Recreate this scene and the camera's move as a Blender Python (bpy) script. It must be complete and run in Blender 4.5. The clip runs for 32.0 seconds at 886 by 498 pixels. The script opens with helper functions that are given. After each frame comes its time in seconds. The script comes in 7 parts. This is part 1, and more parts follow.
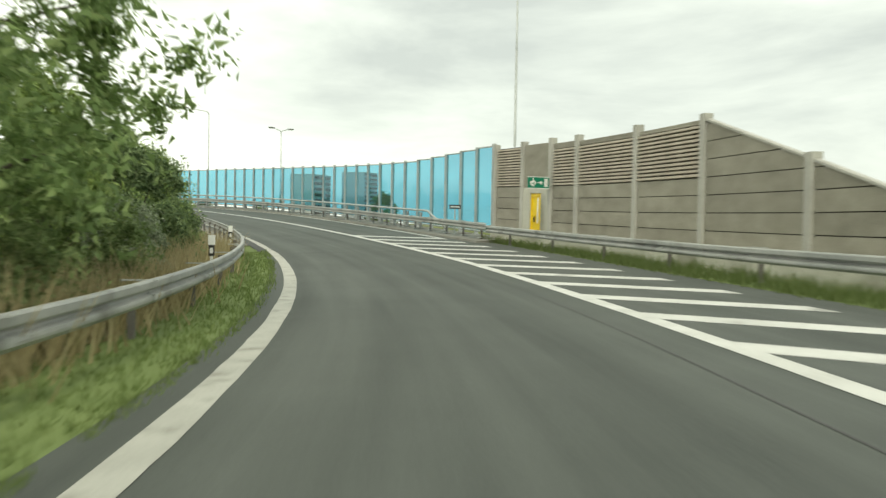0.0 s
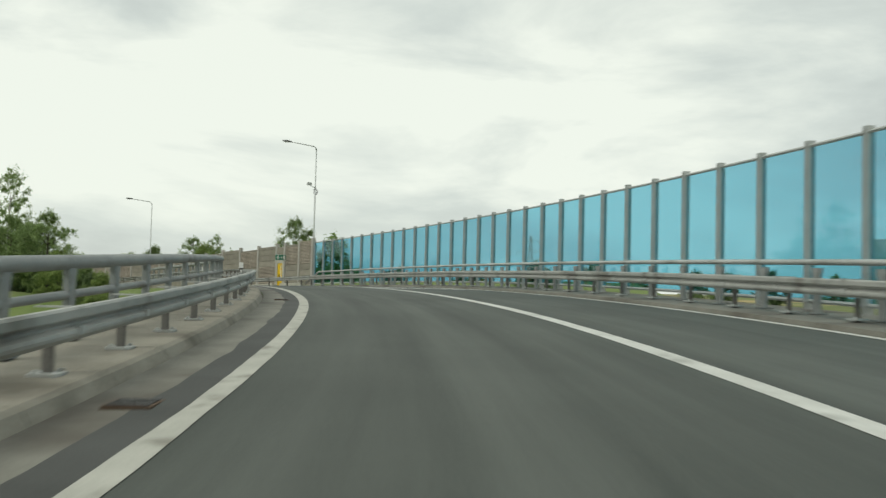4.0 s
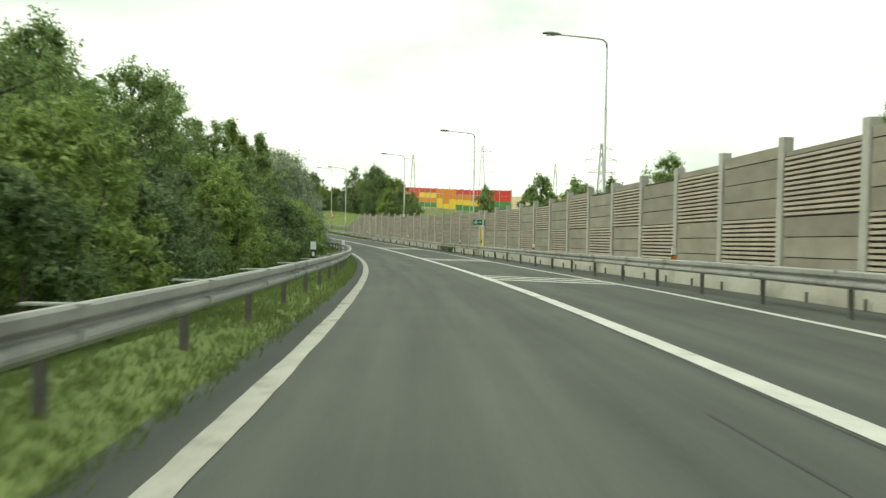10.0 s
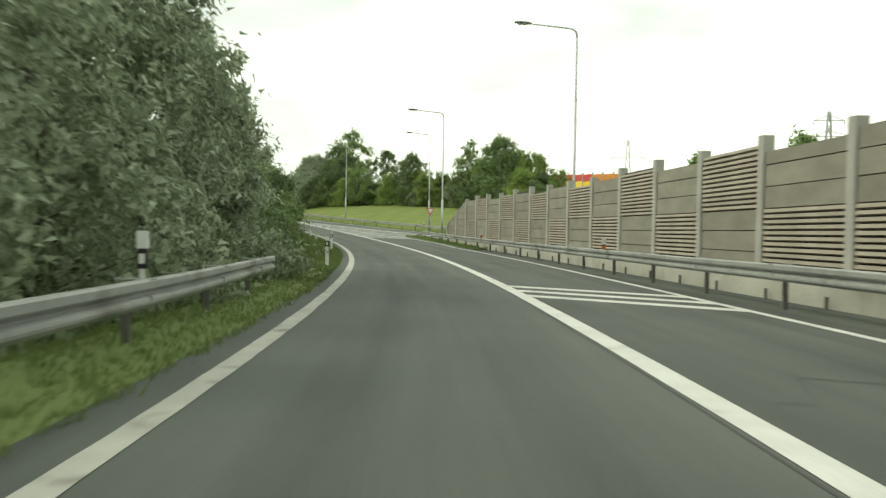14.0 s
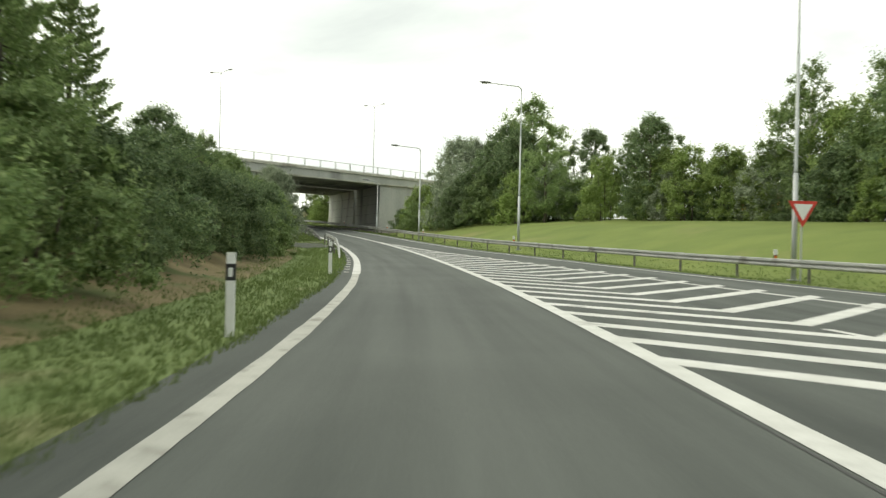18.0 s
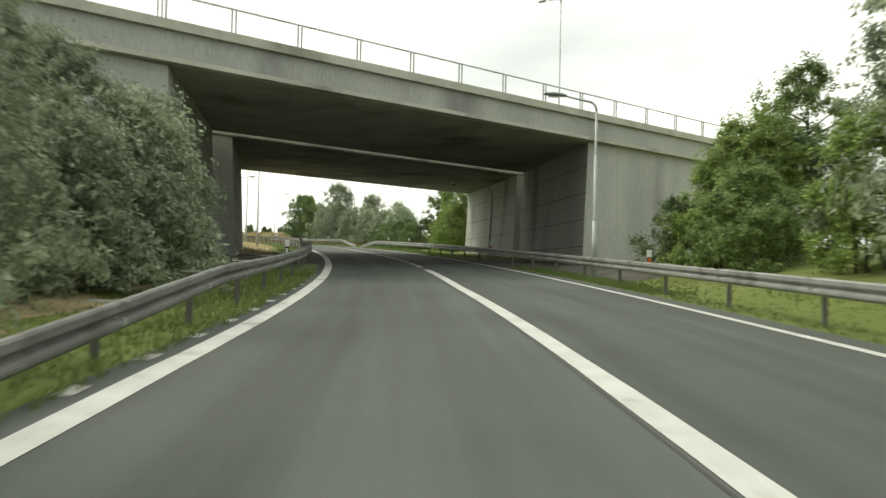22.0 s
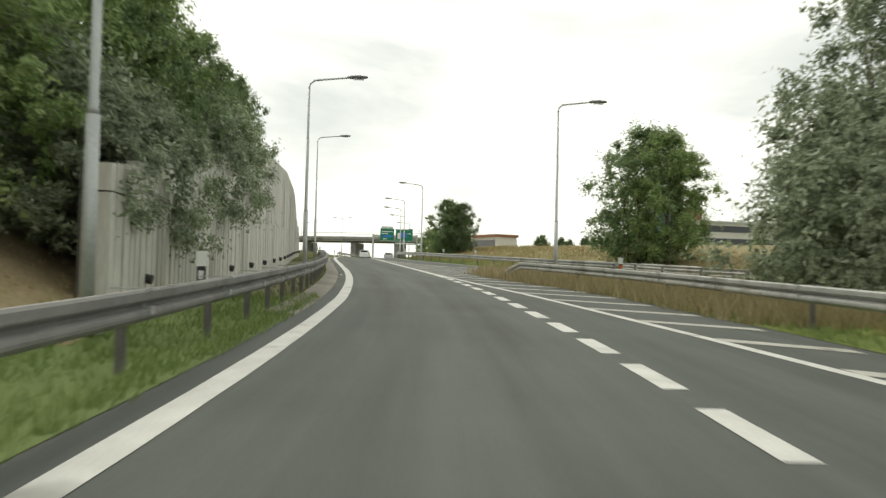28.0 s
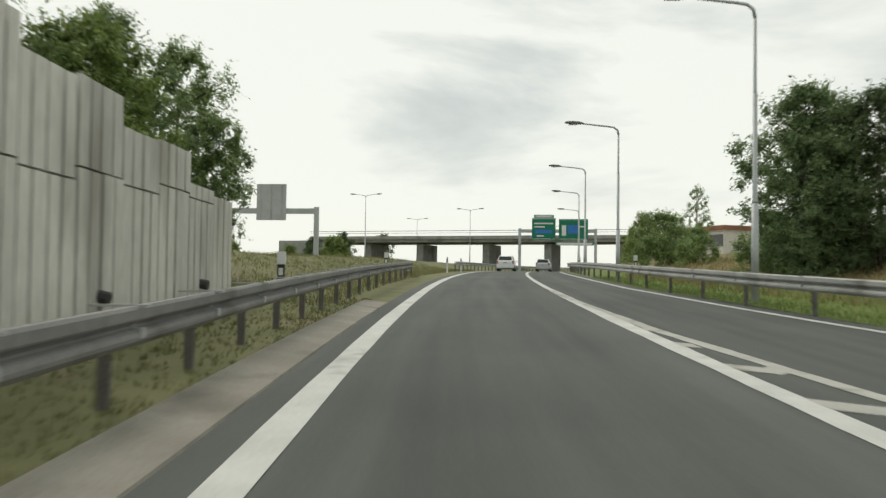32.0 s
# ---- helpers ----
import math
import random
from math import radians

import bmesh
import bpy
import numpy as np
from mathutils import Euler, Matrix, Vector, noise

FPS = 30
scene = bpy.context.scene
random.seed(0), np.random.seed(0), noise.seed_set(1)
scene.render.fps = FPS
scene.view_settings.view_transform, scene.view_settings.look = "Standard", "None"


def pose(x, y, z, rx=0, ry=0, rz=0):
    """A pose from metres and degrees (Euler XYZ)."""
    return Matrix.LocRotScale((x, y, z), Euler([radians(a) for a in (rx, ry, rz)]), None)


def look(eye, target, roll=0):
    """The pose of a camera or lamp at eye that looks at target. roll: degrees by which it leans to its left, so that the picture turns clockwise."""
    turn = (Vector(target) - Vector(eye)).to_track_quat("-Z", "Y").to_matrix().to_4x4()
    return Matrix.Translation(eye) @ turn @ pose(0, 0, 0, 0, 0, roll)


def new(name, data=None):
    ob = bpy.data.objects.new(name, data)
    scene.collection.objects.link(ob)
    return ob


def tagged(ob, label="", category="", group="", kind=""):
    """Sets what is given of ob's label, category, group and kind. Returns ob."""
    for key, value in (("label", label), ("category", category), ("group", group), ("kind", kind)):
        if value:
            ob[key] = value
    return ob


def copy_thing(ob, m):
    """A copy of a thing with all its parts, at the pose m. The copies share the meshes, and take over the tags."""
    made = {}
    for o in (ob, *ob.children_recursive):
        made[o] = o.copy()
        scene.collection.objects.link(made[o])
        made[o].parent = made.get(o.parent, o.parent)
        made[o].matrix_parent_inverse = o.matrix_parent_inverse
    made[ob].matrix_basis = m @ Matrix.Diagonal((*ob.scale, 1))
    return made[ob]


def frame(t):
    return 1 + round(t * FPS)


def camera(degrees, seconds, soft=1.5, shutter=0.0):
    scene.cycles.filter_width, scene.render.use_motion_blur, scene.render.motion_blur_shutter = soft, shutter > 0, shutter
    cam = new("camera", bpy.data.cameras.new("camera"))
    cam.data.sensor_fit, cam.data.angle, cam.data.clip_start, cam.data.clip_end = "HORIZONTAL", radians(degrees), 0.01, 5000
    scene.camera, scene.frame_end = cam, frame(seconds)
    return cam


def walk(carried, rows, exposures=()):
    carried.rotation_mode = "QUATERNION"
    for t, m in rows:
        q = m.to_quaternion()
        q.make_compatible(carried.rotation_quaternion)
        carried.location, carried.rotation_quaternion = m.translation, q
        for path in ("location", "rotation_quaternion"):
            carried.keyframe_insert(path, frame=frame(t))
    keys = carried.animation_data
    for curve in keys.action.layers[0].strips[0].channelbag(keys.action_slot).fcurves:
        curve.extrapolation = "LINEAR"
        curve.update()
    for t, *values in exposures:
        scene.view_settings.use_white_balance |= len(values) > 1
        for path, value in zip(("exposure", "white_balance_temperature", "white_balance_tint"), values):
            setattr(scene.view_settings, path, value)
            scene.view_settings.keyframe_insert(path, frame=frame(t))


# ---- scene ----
EXP = 0.3
cam = camera(52.2, 32.0, soft=1.4, shutter=0.25)
ROWS = [
    # seconds, x, y, z, rx, ry, rz
    (0.0, 0.00, 0.00, 0.00, 88.69, -1.02, -42.17),
    (0.5, 6.76, 8.13, -0.08, 89.14, -1.23, -38.07),
    (1.0, 12.84, 16.66, -0.01, 90.02, -1.70, -33.72),
    (1.5, 18.18, 25.54, 0.20, 91.17, -1.33, -29.09),
    (2.0, 22.73, 34.72, 0.53, 92.24, -1.19, -24.47),
    (2.5, 26.53, 44.14, 0.95, 92.53, -1.48, -20.25),
    (3.0, 29.61, 53.72, 1.42, 92.62, -1.44, -16.22),
    (3.5, 32.00, 63.38, 1.90, 92.60, -1.43, -12.32),
    (4.0, 33.71, 73.08, 2.36, 92.50, -1.44, -8.49),
    (4.5, 34.76, 82.74, 2.77, 92.39, -1.46, -4.63),
    (5.0, 35.13, 92.29, 3.10, 91.93, -1.50, -0.63),
    (5.5, 34.85, 101.66, 3.35, 91.38, -1.46, 3.29),
    (6.0, 33.95, 110.79, 3.51, 90.94, -1.23, 7.16),
    (6.5, 32.47, 119.60, 3.59, 90.35, -1.23, 11.07),
    (7.0, 30.45, 128.07, 3.58, 89.79, -0.86, 14.99),
    (7.5, 27.94, 136.17, 3.50, 89.34, -0.84, 18.73),
    (8.0, 25.00, 143.93, 3.37, 88.84, -0.98, 22.05),
    (8.5, 21.68, 151.37, 3.17, 88.30, -0.96, 25.16),
    (9.0, 18.02, 158.59, 2.93, 87.87, -0.81, 27.80),
    (9.5, 14.10, 165.70, 2.66, 87.66, -0.92, 29.21),
    (10.0, 9.98, 172.83, 2.37, 87.54, -0.83, 30.11),
    (10.5, 5.65, 180.04, 2.07, 87.49, -1.11, 30.98),
    (11.0, 1.11, 187.37, 1.76, 87.48, -1.07, 31.74),
    (11.5, -3.63, 194.82, 1.44, 87.48, -1.17, 32.48),
    (12.0, -8.60, 202.36, 1.13, 87.52, -0.95, 33.48),
    (12.5, -13.81, 209.97, 0.82, 87.52, -0.95, 34.54),
    (13.0, -19.25, 217.59, 0.53, 87.65, -0.82, 35.71),
    (13.5, -24.91, 225.20, 0.27, 87.81, -0.73, 36.86),
    (14.0, -30.78, 232.75, 0.04, 88.03, -0.92, 38.09),
    (14.5, -36.86, 240.21, -0.17, 88.42, -1.06, 39.38),
    (15.0, -43.14, 247.59, -0.34, 88.72, -1.08, 40.67),
    (15.5, -49.63, 254.87, -0.48, 88.94, -1.08, 41.97),
    (16.0, -56.33, 262.04, -0.60, 89.11, -1.08, 43.34),
    (16.5, -63.24, 269.09, -0.69, 89.27, -1.08, 44.80),
    (17.0, -70.40, 276.01, -0.75, 89.51, -1.14, 46.38),
    (17.5, -77.80, 282.78, -0.78, 89.73, -1.20, 47.88),
    (18.0, -85.44, 289.43, -0.77, 89.95, -1.28, 49.30),
    (18.5, -93.31, 295.95, -0.71, 90.15, -1.19, 50.60),
    (19.0, -101.38, 302.34, -0.60, 90.40, -1.30, 51.87),
    (19.5, -109.64, 308.59, -0.44, 90.60, -1.34, 53.14),
    (20.0, -118.06, 314.67, -0.23, 90.81, -1.27, 54.34),
    (20.5, -126.59, 320.56, 0.02, 91.03, -1.29, 55.67),
    (21.0, -135.22, 326.22, 0.31, 91.23, -1.37, 57.01),
    (21.5, -143.92, 331.64, 0.63, 91.41, -1.37, 58.36),
    (22.0, -152.66, 336.80, 0.97, 91.64, -1.35, 59.76),
    (22.5, -161.43, 341.67, 1.33, 91.75, -1.32, 61.36),
    (23.0, -170.24, 346.22, 1.72, 92.01, -1.33, 63.18),
    (23.5, -179.09, 350.45, 2.13, 92.20, -0.94, 65.03),
    (24.0, -187.98, 354.35, 2.55, 92.37, -1.12, 66.74),
    (24.5, -196.90, 357.97, 2.97, 92.38, -1.40, 68.32),
    (25.0, -205.84, 361.33, 3.38, 92.35, -1.62, 69.78),
    (25.5, -214.79, 364.43, 3.79, 92.20, -1.66, 71.14),
    (26.0, -223.73, 367.29, 4.18, 92.13, -1.52, 72.64),
    (26.5, -232.68, 369.89, 4.56, 92.07, -1.42, 74.18),
    (27.0, -241.61, 372.22, 4.93, 92.04, -1.32, 75.74),
    (27.5, -250.53, 374.29, 5.28, 92.05, -1.24, 77.34),
    (28.0, -259.43, 376.09, 5.62, 92.07, -1.33, 79.04),
    (28.5, -268.28, 377.61, 5.94, 92.04, -1.43, 80.70),
    (29.0, -277.08, 378.86, 6.26, 92.03, -1.65, 82.28),
    (29.5, -285.81, 379.88, 6.58, 92.03, -2.03, 83.67),
    (30.0, -294.45, 380.68, 6.90, 92.05, -2.05, 84.91),
    (30.5, -302.99, 381.30, 7.22, 92.11, -1.30, 86.02),
    (31.0, -311.41, 381.77, 7.55, 92.15, -0.88, 86.84),
    (31.5, -319.71, 382.13, 7.87, 92.12, -0.79, 87.31),
    (32.0, -327.88, 382.45, 8.19, 92.08, -0.71, 87.51),
]
walk(cam, [(t, pose(*r)) for t, *r in ROWS],
     exposures=[(t, EXP + e, k, q) for t, e, k, q in ((0, 0.08, 7400, -1), (1, 0.05, 7500, 0), (2, -0.22, 7300, 1), (4.5, -0.5, 6950, 1), (6, -0.5, 7000, 1), (8, -0.14, 7400, -8), (10, 0.02, 7400, -8), (14, 0.05, 7400, -5), (17, 0.1, 7150, 2), (20, 0.1, 7350, 3), (22, 0.12, 7300, 3), (22.6, 0.55, 7100, 3), (23.0, 0.95, 7100, 0), (23.5, 0.85, 7000, 2), (24.0, 0.75, 6900, 6), (24.6, -0.1, 6700, 10), (25.0, -0.05, 6700, 11), (25.5, 0.1, 6750, 10), (27.5, 0, 7100, 7), (28, -0.1, 7250, 6), (30, -0.2, 7150, 3), (31, -0.38, 7000, 5), (32, -0.48, 7000, 6))])

# ---- world and sun: bright overcast ----
world = bpy.data.worlds.new("overcast_sky")
scene.world = world
world.use_nodes = True
wn, wl = world.node_tree.nodes, world.node_tree.links
wn.clear()
w_out, w_bg = wn.new("ShaderNodeOutputWorld"), wn.new("ShaderNodeBackground")
w_sky = wn.new("ShaderNodeTexSky")
w_sky.sky_type, w_sky.sun_disc = "NISHITA", False
w_sky.sun_elevation, w_sky.sun_rotation = radians(48), radians(235)
w_co, w_map = wn.new("ShaderNodeTexCoord"), wn.new("ShaderNodeMapping")
w_map.inputs["Scale"].default_value = (1.0, 1.0, 3.6)
w_n1, w_n2 = wn.new("ShaderNodeTexNoise"), wn.new("ShaderNodeTexNoise")
w_n1.inputs["Scale"].default_value, w_n1.inputs["Detail"].default_value, w_n1.inputs["Roughness"].default_value = 2.3, 9, 0.55
w_n1.inputs["Distortion"].default_value = 0.35
w_n2.inputs["Scale"].default_value, w_n2.inputs["Detail"].default_value = 0.9, 4
w_add = wn.new("ShaderNodeMath")
w_add.operation = "MULTIPLY_ADD"
w_add.inputs[1].default_value, w_add.inputs[2].default_value = 0.45, 0.0
w_sum = wn.new("ShaderNodeMath")
w_sum.operation = "ADD"
w_ramp = wn.new("ShaderNodeValToRGB")
w_ramp.color_ramp.elements[0].position, w_ramp.color_ramp.elements[0].color = 0.48, (5.5, 5.95, 6.35, 1)
w_ramp.color_ramp.elements[1].position, w_ramp.color_ramp.elements[1].color = 0.80, (10.6, 11.0, 11.0, 1)
w_mid = w_ramp.color_ramp.elements.new(0.67)
w_mid.color = (7.9, 8.45, 8.75, 1)
w_mix = wn.new("ShaderNodeMixRGB")
w_mix.inputs[0].default_value = 0.93
wl.new(w_co.outputs["Generated"], w_map.inputs["Vector"])
wl.new(w_map.outputs["Vector"], w_n1.inputs["Vector"])
wl.new(w_map.outputs["Vector"], w_n2.inputs["Vector"])
wl.new(w_n2.outputs["Fac"], w_add.inputs[0])
wl.new(w_add.outputs[0], w_sum.inputs[0])
wl.new(w_n1.outputs["Fac"], w_sum.inputs[1])
w_xyz, w_west, w_lift = wn.new("ShaderNodeSeparateXYZ"), wn.new("ShaderNodeMath"), wn.new("ShaderNodeMath")
w_west.operation, w_lift.operation = "MULTIPLY_ADD", "ADD"
w_west.inputs[1].default_value, w_west.inputs[2].default_value = -0.1, 0.005
wl.new(w_co.outputs["Generated"], w_xyz.inputs[0])
wl.new(w_xyz.outputs[0], w_west.inputs[0])
wl.new(w_sum.outputs[0], w_lift.inputs[0])
wl.new(w_west.outputs[0], w_lift.inputs[1])
wl.new(w_lift.outputs[0], w_ramp.inputs["Fac"])
wl.new(w_sky.outputs["Color"], w_mix.inputs[1])
wl.new(w_ramp.outputs["Color"], w_mix.inputs[2])
wl.new(w_mix.outputs[0], w_bg.inputs["Color"])
w_bg.inputs["Strength"].default_value = 0.1
wl.new(w_bg.outputs[0], w_out.inputs[0])
sun = new("sun", bpy.data.lights.new("sun", "SUN"))
sun.data.energy, sun.data.angle, sun.data.color = 1.2, radians(18), (1.0, 0.97, 0.92)
sun.matrix_world = look((0, 0, 50), (0.77, 0.54, 50 - 1.05))

# ---- materials ----
def mat(name, a, b, scale=4.0, rough=0.8, metal=0.0, bump=0.2, fine=60.0, spec=0.4, stretch=(1, 1, 1), vary=0.0, stain=None, stain_scale=0.35, stain_at=0.55):
    """Two colours mixed by a coarse and a fine noise, with relief; vary: brightness spread from object to object; stain: a third colour in patches."""
    m = bpy.data.materials.new(name)
    m.use_nodes = True
    nt = m.node_tree
    n, l = nt.nodes, nt.links
    pr = n["Principled BSDF"]
    pr.inputs["Roughness"].default_value, pr.inputs["Metallic"].default_value = rough, metal
    pr.inputs["Specular IOR Level"].default_value = spec
    co, mp = n.new("ShaderNodeTexCoord"), n.new("ShaderNodeMapping")
    mp.inputs["Scale"].default_value = stretch
    l.new(co.outputs["Object"], mp.inputs["Vector"])
    n1, n2 = n.new("ShaderNodeTexNoise"), n.new("ShaderNodeTexNoise")
    n1.inputs["Scale"].default_value, n1.inputs["Detail"].default_value = scale, 6
    n2.inputs["Scale"].default_value, n2.inputs["Detail"].default_value = fine, 3
    l.new(mp.outputs[0], n1.inputs["Vector"])
    l.new(mp.outputs[0], n2.inputs["Vector"])
    mx = n.new("ShaderNodeMath")
    mx.operation = "MULTIPLY_ADD"
    mx.inputs[1].default_value = 0.45
    l.new(n2.outputs["Fac"], mx.inputs[0])
    sc = n.new("ShaderNodeMath")
    sc.operation = "MULTIPLY"
    sc.inputs[1].default_value = 0.62
    l.new(n1.outputs["Fac"], sc.inputs[0])
    l.new(sc.outputs[0], mx.inputs[2])
    rp = n.new("ShaderNodeValToRGB")
    rp.color_ramp.elements[0].position, rp.color_ramp.elements[0].color = 0.38, (*a, 1)
    rp.color_ramp.elements[1].position, rp.color_ramp.elements[1].color = 0.68, (*b, 1)
    l.new(mx.outputs[0], rp.inputs["Fac"])
    col = rp.outputs["Color"]
    if stain:
        n3 = n.new("ShaderNodeTexNoise")
        n3.inputs["Scale"].default_value, n3.inputs["Detail"].default_value = stain_scale, 7
        l.new(mp.outputs[0], n3.inputs["Vector"])
        r3 = n.new("ShaderNodeValToRGB")
        r3.color_ramp.elements[0].position, r3.color_ramp.elements[1].position = stain_at, stain_at + 0.14
        l.new(n3.outputs["Fac"], r3.inputs["Fac"])
        m3 = n.new("ShaderNodeMixRGB")
        m3.inputs[2].default_value = (*stain, 1)
        l.new(r3.outputs["Color"], m3.inputs[0])
        l.new(col, m3.inputs[1])
        col = m3.outputs[0]
    if vary:
        oi, hv, mr = n.new("ShaderNodeObjectInfo"), n.new("ShaderNodeHueSaturation"), n.new("ShaderNodeMapRange")
        mr.inputs["To Min"].default_value, mr.inputs["To Max"].default_value = 1 - vary, 1 + vary
        l.new(oi.outputs["Random"], mr.inputs["Value"])
        l.new(mr.outputs[0], hv.inputs["Value"])
        l.new(col, hv.inputs["Color"])
        col = hv.outputs[0]
    l.new(col, pr.inputs["Base Color"])
    if bump:
        bp = n.new("ShaderNodeBump")
        bp.inputs["Strength"].default_value, bp.inputs["Distance"].default_value = bump, 0.02
        l.new(mx.outputs[0], bp.inputs["Height"])
        l.new(bp.outputs[0], pr.inputs["Normal"])
    return m


def leaf_mat(name, a, b, c):
    """Foliage: colour by leaf and by tree, a little light let through."""
    m = bpy.data.materials.new(name)
    m.use_nodes = True
    n, l = m.node_tree.nodes, m.node_tree.links
    pr = n["Principled BSDF"]
    pr.inputs["Roughness"].default_value, pr.inputs["Specular IOR Level"].default_value = 0.6, 0.25
    ge, rp = n.new("ShaderNodeNewGeometry"), n.new("ShaderNodeValToRGB")
    rp.color_ramp.elements[0].color, rp.color_ramp.elements[1].color = (*a, 1), (*c, 1)
    rp.color_ramp.elements.new(0.6).color = (*b, 1)
    l.new(ge.outputs["Random Per Island"], rp.inputs["Fac"])
    oi, hv, mr = n.new("ShaderNodeObjectInfo"), n.new("ShaderNodeHueSaturation"), n.new("ShaderNodeMapRange")
    mr.inputs["To Min"].default_value, mr.inputs["To Max"].default_value = 0.78, 1.22
    l.new(oi.outputs["Random"], mr.inputs["Value"])
    l.new(mr.outputs[0], hv.inputs["Value"])
    l.new(rp.outputs["Color"], hv.inputs["Color"])
    l.new(hv.outputs[0], pr.inputs["Base Color"])
    tr, mx = n.new("ShaderNodeBsdfTranslucent"), n.new("ShaderNodeMixShader")
    l.new(hv.outputs[0], tr.inputs["Color"])
    mx.inputs[0].default_value = 0.45
    l.new(pr.outputs[0], mx.inputs[1])
    l.new(tr.outputs[0], mx.inputs[2])
    l.new(mx.outputs[0], n["Material Output"].inputs["Surface"])
    return m




def asphalt():
    """Asphalt with wheel tracks and streaks along the lane, fine aggregate, and stains."""
    m = bpy.data.materials.new("asphalt")
    m.use_nodes = True
    n, l = m.node_tree.nodes, m.node_tree.links
    pr = n["Principled BSDF"]
    pr.inputs["Roughness"].default_value, pr.inputs["Specular IOR Level"].default_value = 0.82, 0.35
    uv, mp, co = n.new("ShaderNodeUVMap"), n.new("ShaderNodeMapping"), n.new("ShaderNodeTexCoord")
    uv.uv_map = "along"
    mp.inputs["Scale"].default_value = (1.0, 0.035, 1.0)
    l.new(uv.outputs[0], mp.inputs["Vector"])

    def tex(vec, scale, detail=5):
        t = n.new("ShaderNodeTexNoise")
        t.inputs["Scale"].default_value, t.inputs["Detail"].default_value = scale, detail
        l.new(vec, t.inputs["Vector"])
        return t.outputs["Fac"]

    def math_(op, a, b):
        t = n.new("ShaderNodeMath")
        t.operation = op
        for i, x in enumerate((a, b)):
            if isinstance(x, (int, float)):
                t.inputs[i].default_value = x
            else:
                l.new(x, t.inputs[i])
        return t.outputs[0]

    streak, broad = tex(mp.outputs[0], 2.4), tex(mp.outputs[0], 0.55, 3)
    patch, grain = tex(co.outputs["Object"], 0.3), tex(co.outputs["Object"], 34, 3)
    sx = n.new("ShaderNodeSeparateXYZ")
    l.new(uv.outputs[0], sx.inputs[0])
    track = math_("COSINE", math_("MULTIPLY", sx.outputs[0], 3.7), 0)
    v = math_("ADD", math_("MULTIPLY", streak, 0.52), math_("MULTIPLY", broad, 0.42))
    v = math_("ADD", v, math_("MULTIPLY", patch, 0.34))
    v = math_("ADD", v, math_("MULTIPLY", grain, 0.3))
    v = math_("ADD", v, math_("MULTIPLY", track, 0.045))
    rp = n.new("ShaderNodeValToRGB")
    rp.color_ramp.elements[0].position, rp.color_ramp.elements[0].color = 0.54, (0.046, 0.052, 0.047, 1)
    rp.color_ramp.elements[1].position, rp.color_ramp.elements[1].color = 1.0, (0.108, 0.118, 0.107, 1)
    l.new(v, rp.inputs["Fac"])
    l.new(rp.outputs[0], pr.inputs["Base Color"])
    bp = n.new("ShaderNodeBump")
    bp.inputs["Strength"].default_value, bp.inputs["Distance"].default_value = 0.3, 0.012
    l.new(grain, bp.inputs["Height"])
    l.new(bp.outputs[0], pr.inputs["Normal"])
    return m


ASPHALT = asphalt()
PATCH = mat("dark_asphalt", (0.05, 0.052, 0.05), (0.08, 0.082, 0.08), 0.8, 0.85, bump=0.3, fine=45)
PAINT = mat("road_paint", (0.49, 0.49, 0.46), (0.64, 0.64, 0.61), 1.5, 0.7, bump=0.2, fine=25, stain=(0.3, 0.3, 0.28), stain_scale=1.3, stain_at=0.6)
OLD_PAINT = mat("worn_road_paint", (0.36, 0.355, 0.32), (0.48, 0.475, 0.43), 1.6, 0.75, bump=0.2, fine=30, stain=(0.23, 0.22, 0.19), stain_scale=2.2, stain_at=0.56)
CONCRETE = mat("concrete", (0.27, 0.27, 0.25), (0.4, 0.4, 0.37), 0.9, 0.85, bump=0.3, fine=22, stain=(0.19, 0.19, 0.17), stain_scale=0.3)
KERB = mat("kerb_concrete", (0.2, 0.185, 0.155), (0.31, 0.29, 0.245), 1.0, 0.9, bump=0.3, fine=25, stain=(0.13, 0.118, 0.095), stain_scale=0.6)
GUTTER = mat("gutter_concrete", (0.15, 0.145, 0.127), (0.225, 0.22, 0.192), 1.2, 0.9, bump=0.3, fine=25, stain=(0.11, 0.1, 0.085), stain_scale=0.5, stain_at=0.52)
PLINTH = mat("pale_plinth_concrete", (0.42, 0.41, 0.35), (0.58, 0.57, 0.5), 0.8, 0.85, bump=0.25, fine=22, stain=(0.28, 0.27, 0.22), stain_scale=0.4)
BRIDGE = mat("bridge_concrete", (0.345, 0.356, 0.333), (0.483, 0.494, 0.460), 0.35, 0.85, bump=0.2, fine=10, stain=(0.230, 0.230, 0.218), stain_scale=0.25, stretch=(1, 1, 0.3))
# A somewhat darker mix than bridge_concrete, for the deck undersides.
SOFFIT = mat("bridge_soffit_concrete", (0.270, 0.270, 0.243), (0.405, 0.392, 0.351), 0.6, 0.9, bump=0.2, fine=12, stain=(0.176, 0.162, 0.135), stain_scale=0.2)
WALLCON = mat("ribbed_concrete", (0.52, 0.515, 0.47), (0.7, 0.69, 0.63), 0.6, 0.9, bump=0.3, fine=14, stretch=(1, 1, 0.25), vary=0.08, stain=(0.36, 0.345, 0.3), stain_scale=0.7)
STEEL = mat("galvanised_steel", (0.36, 0.37, 0.36), (0.5, 0.51, 0.5), 1.0, 0.5, 0.35, bump=0.05, fine=18, stain=(0.3, 0.3, 0.28), stain_scale=0.8)
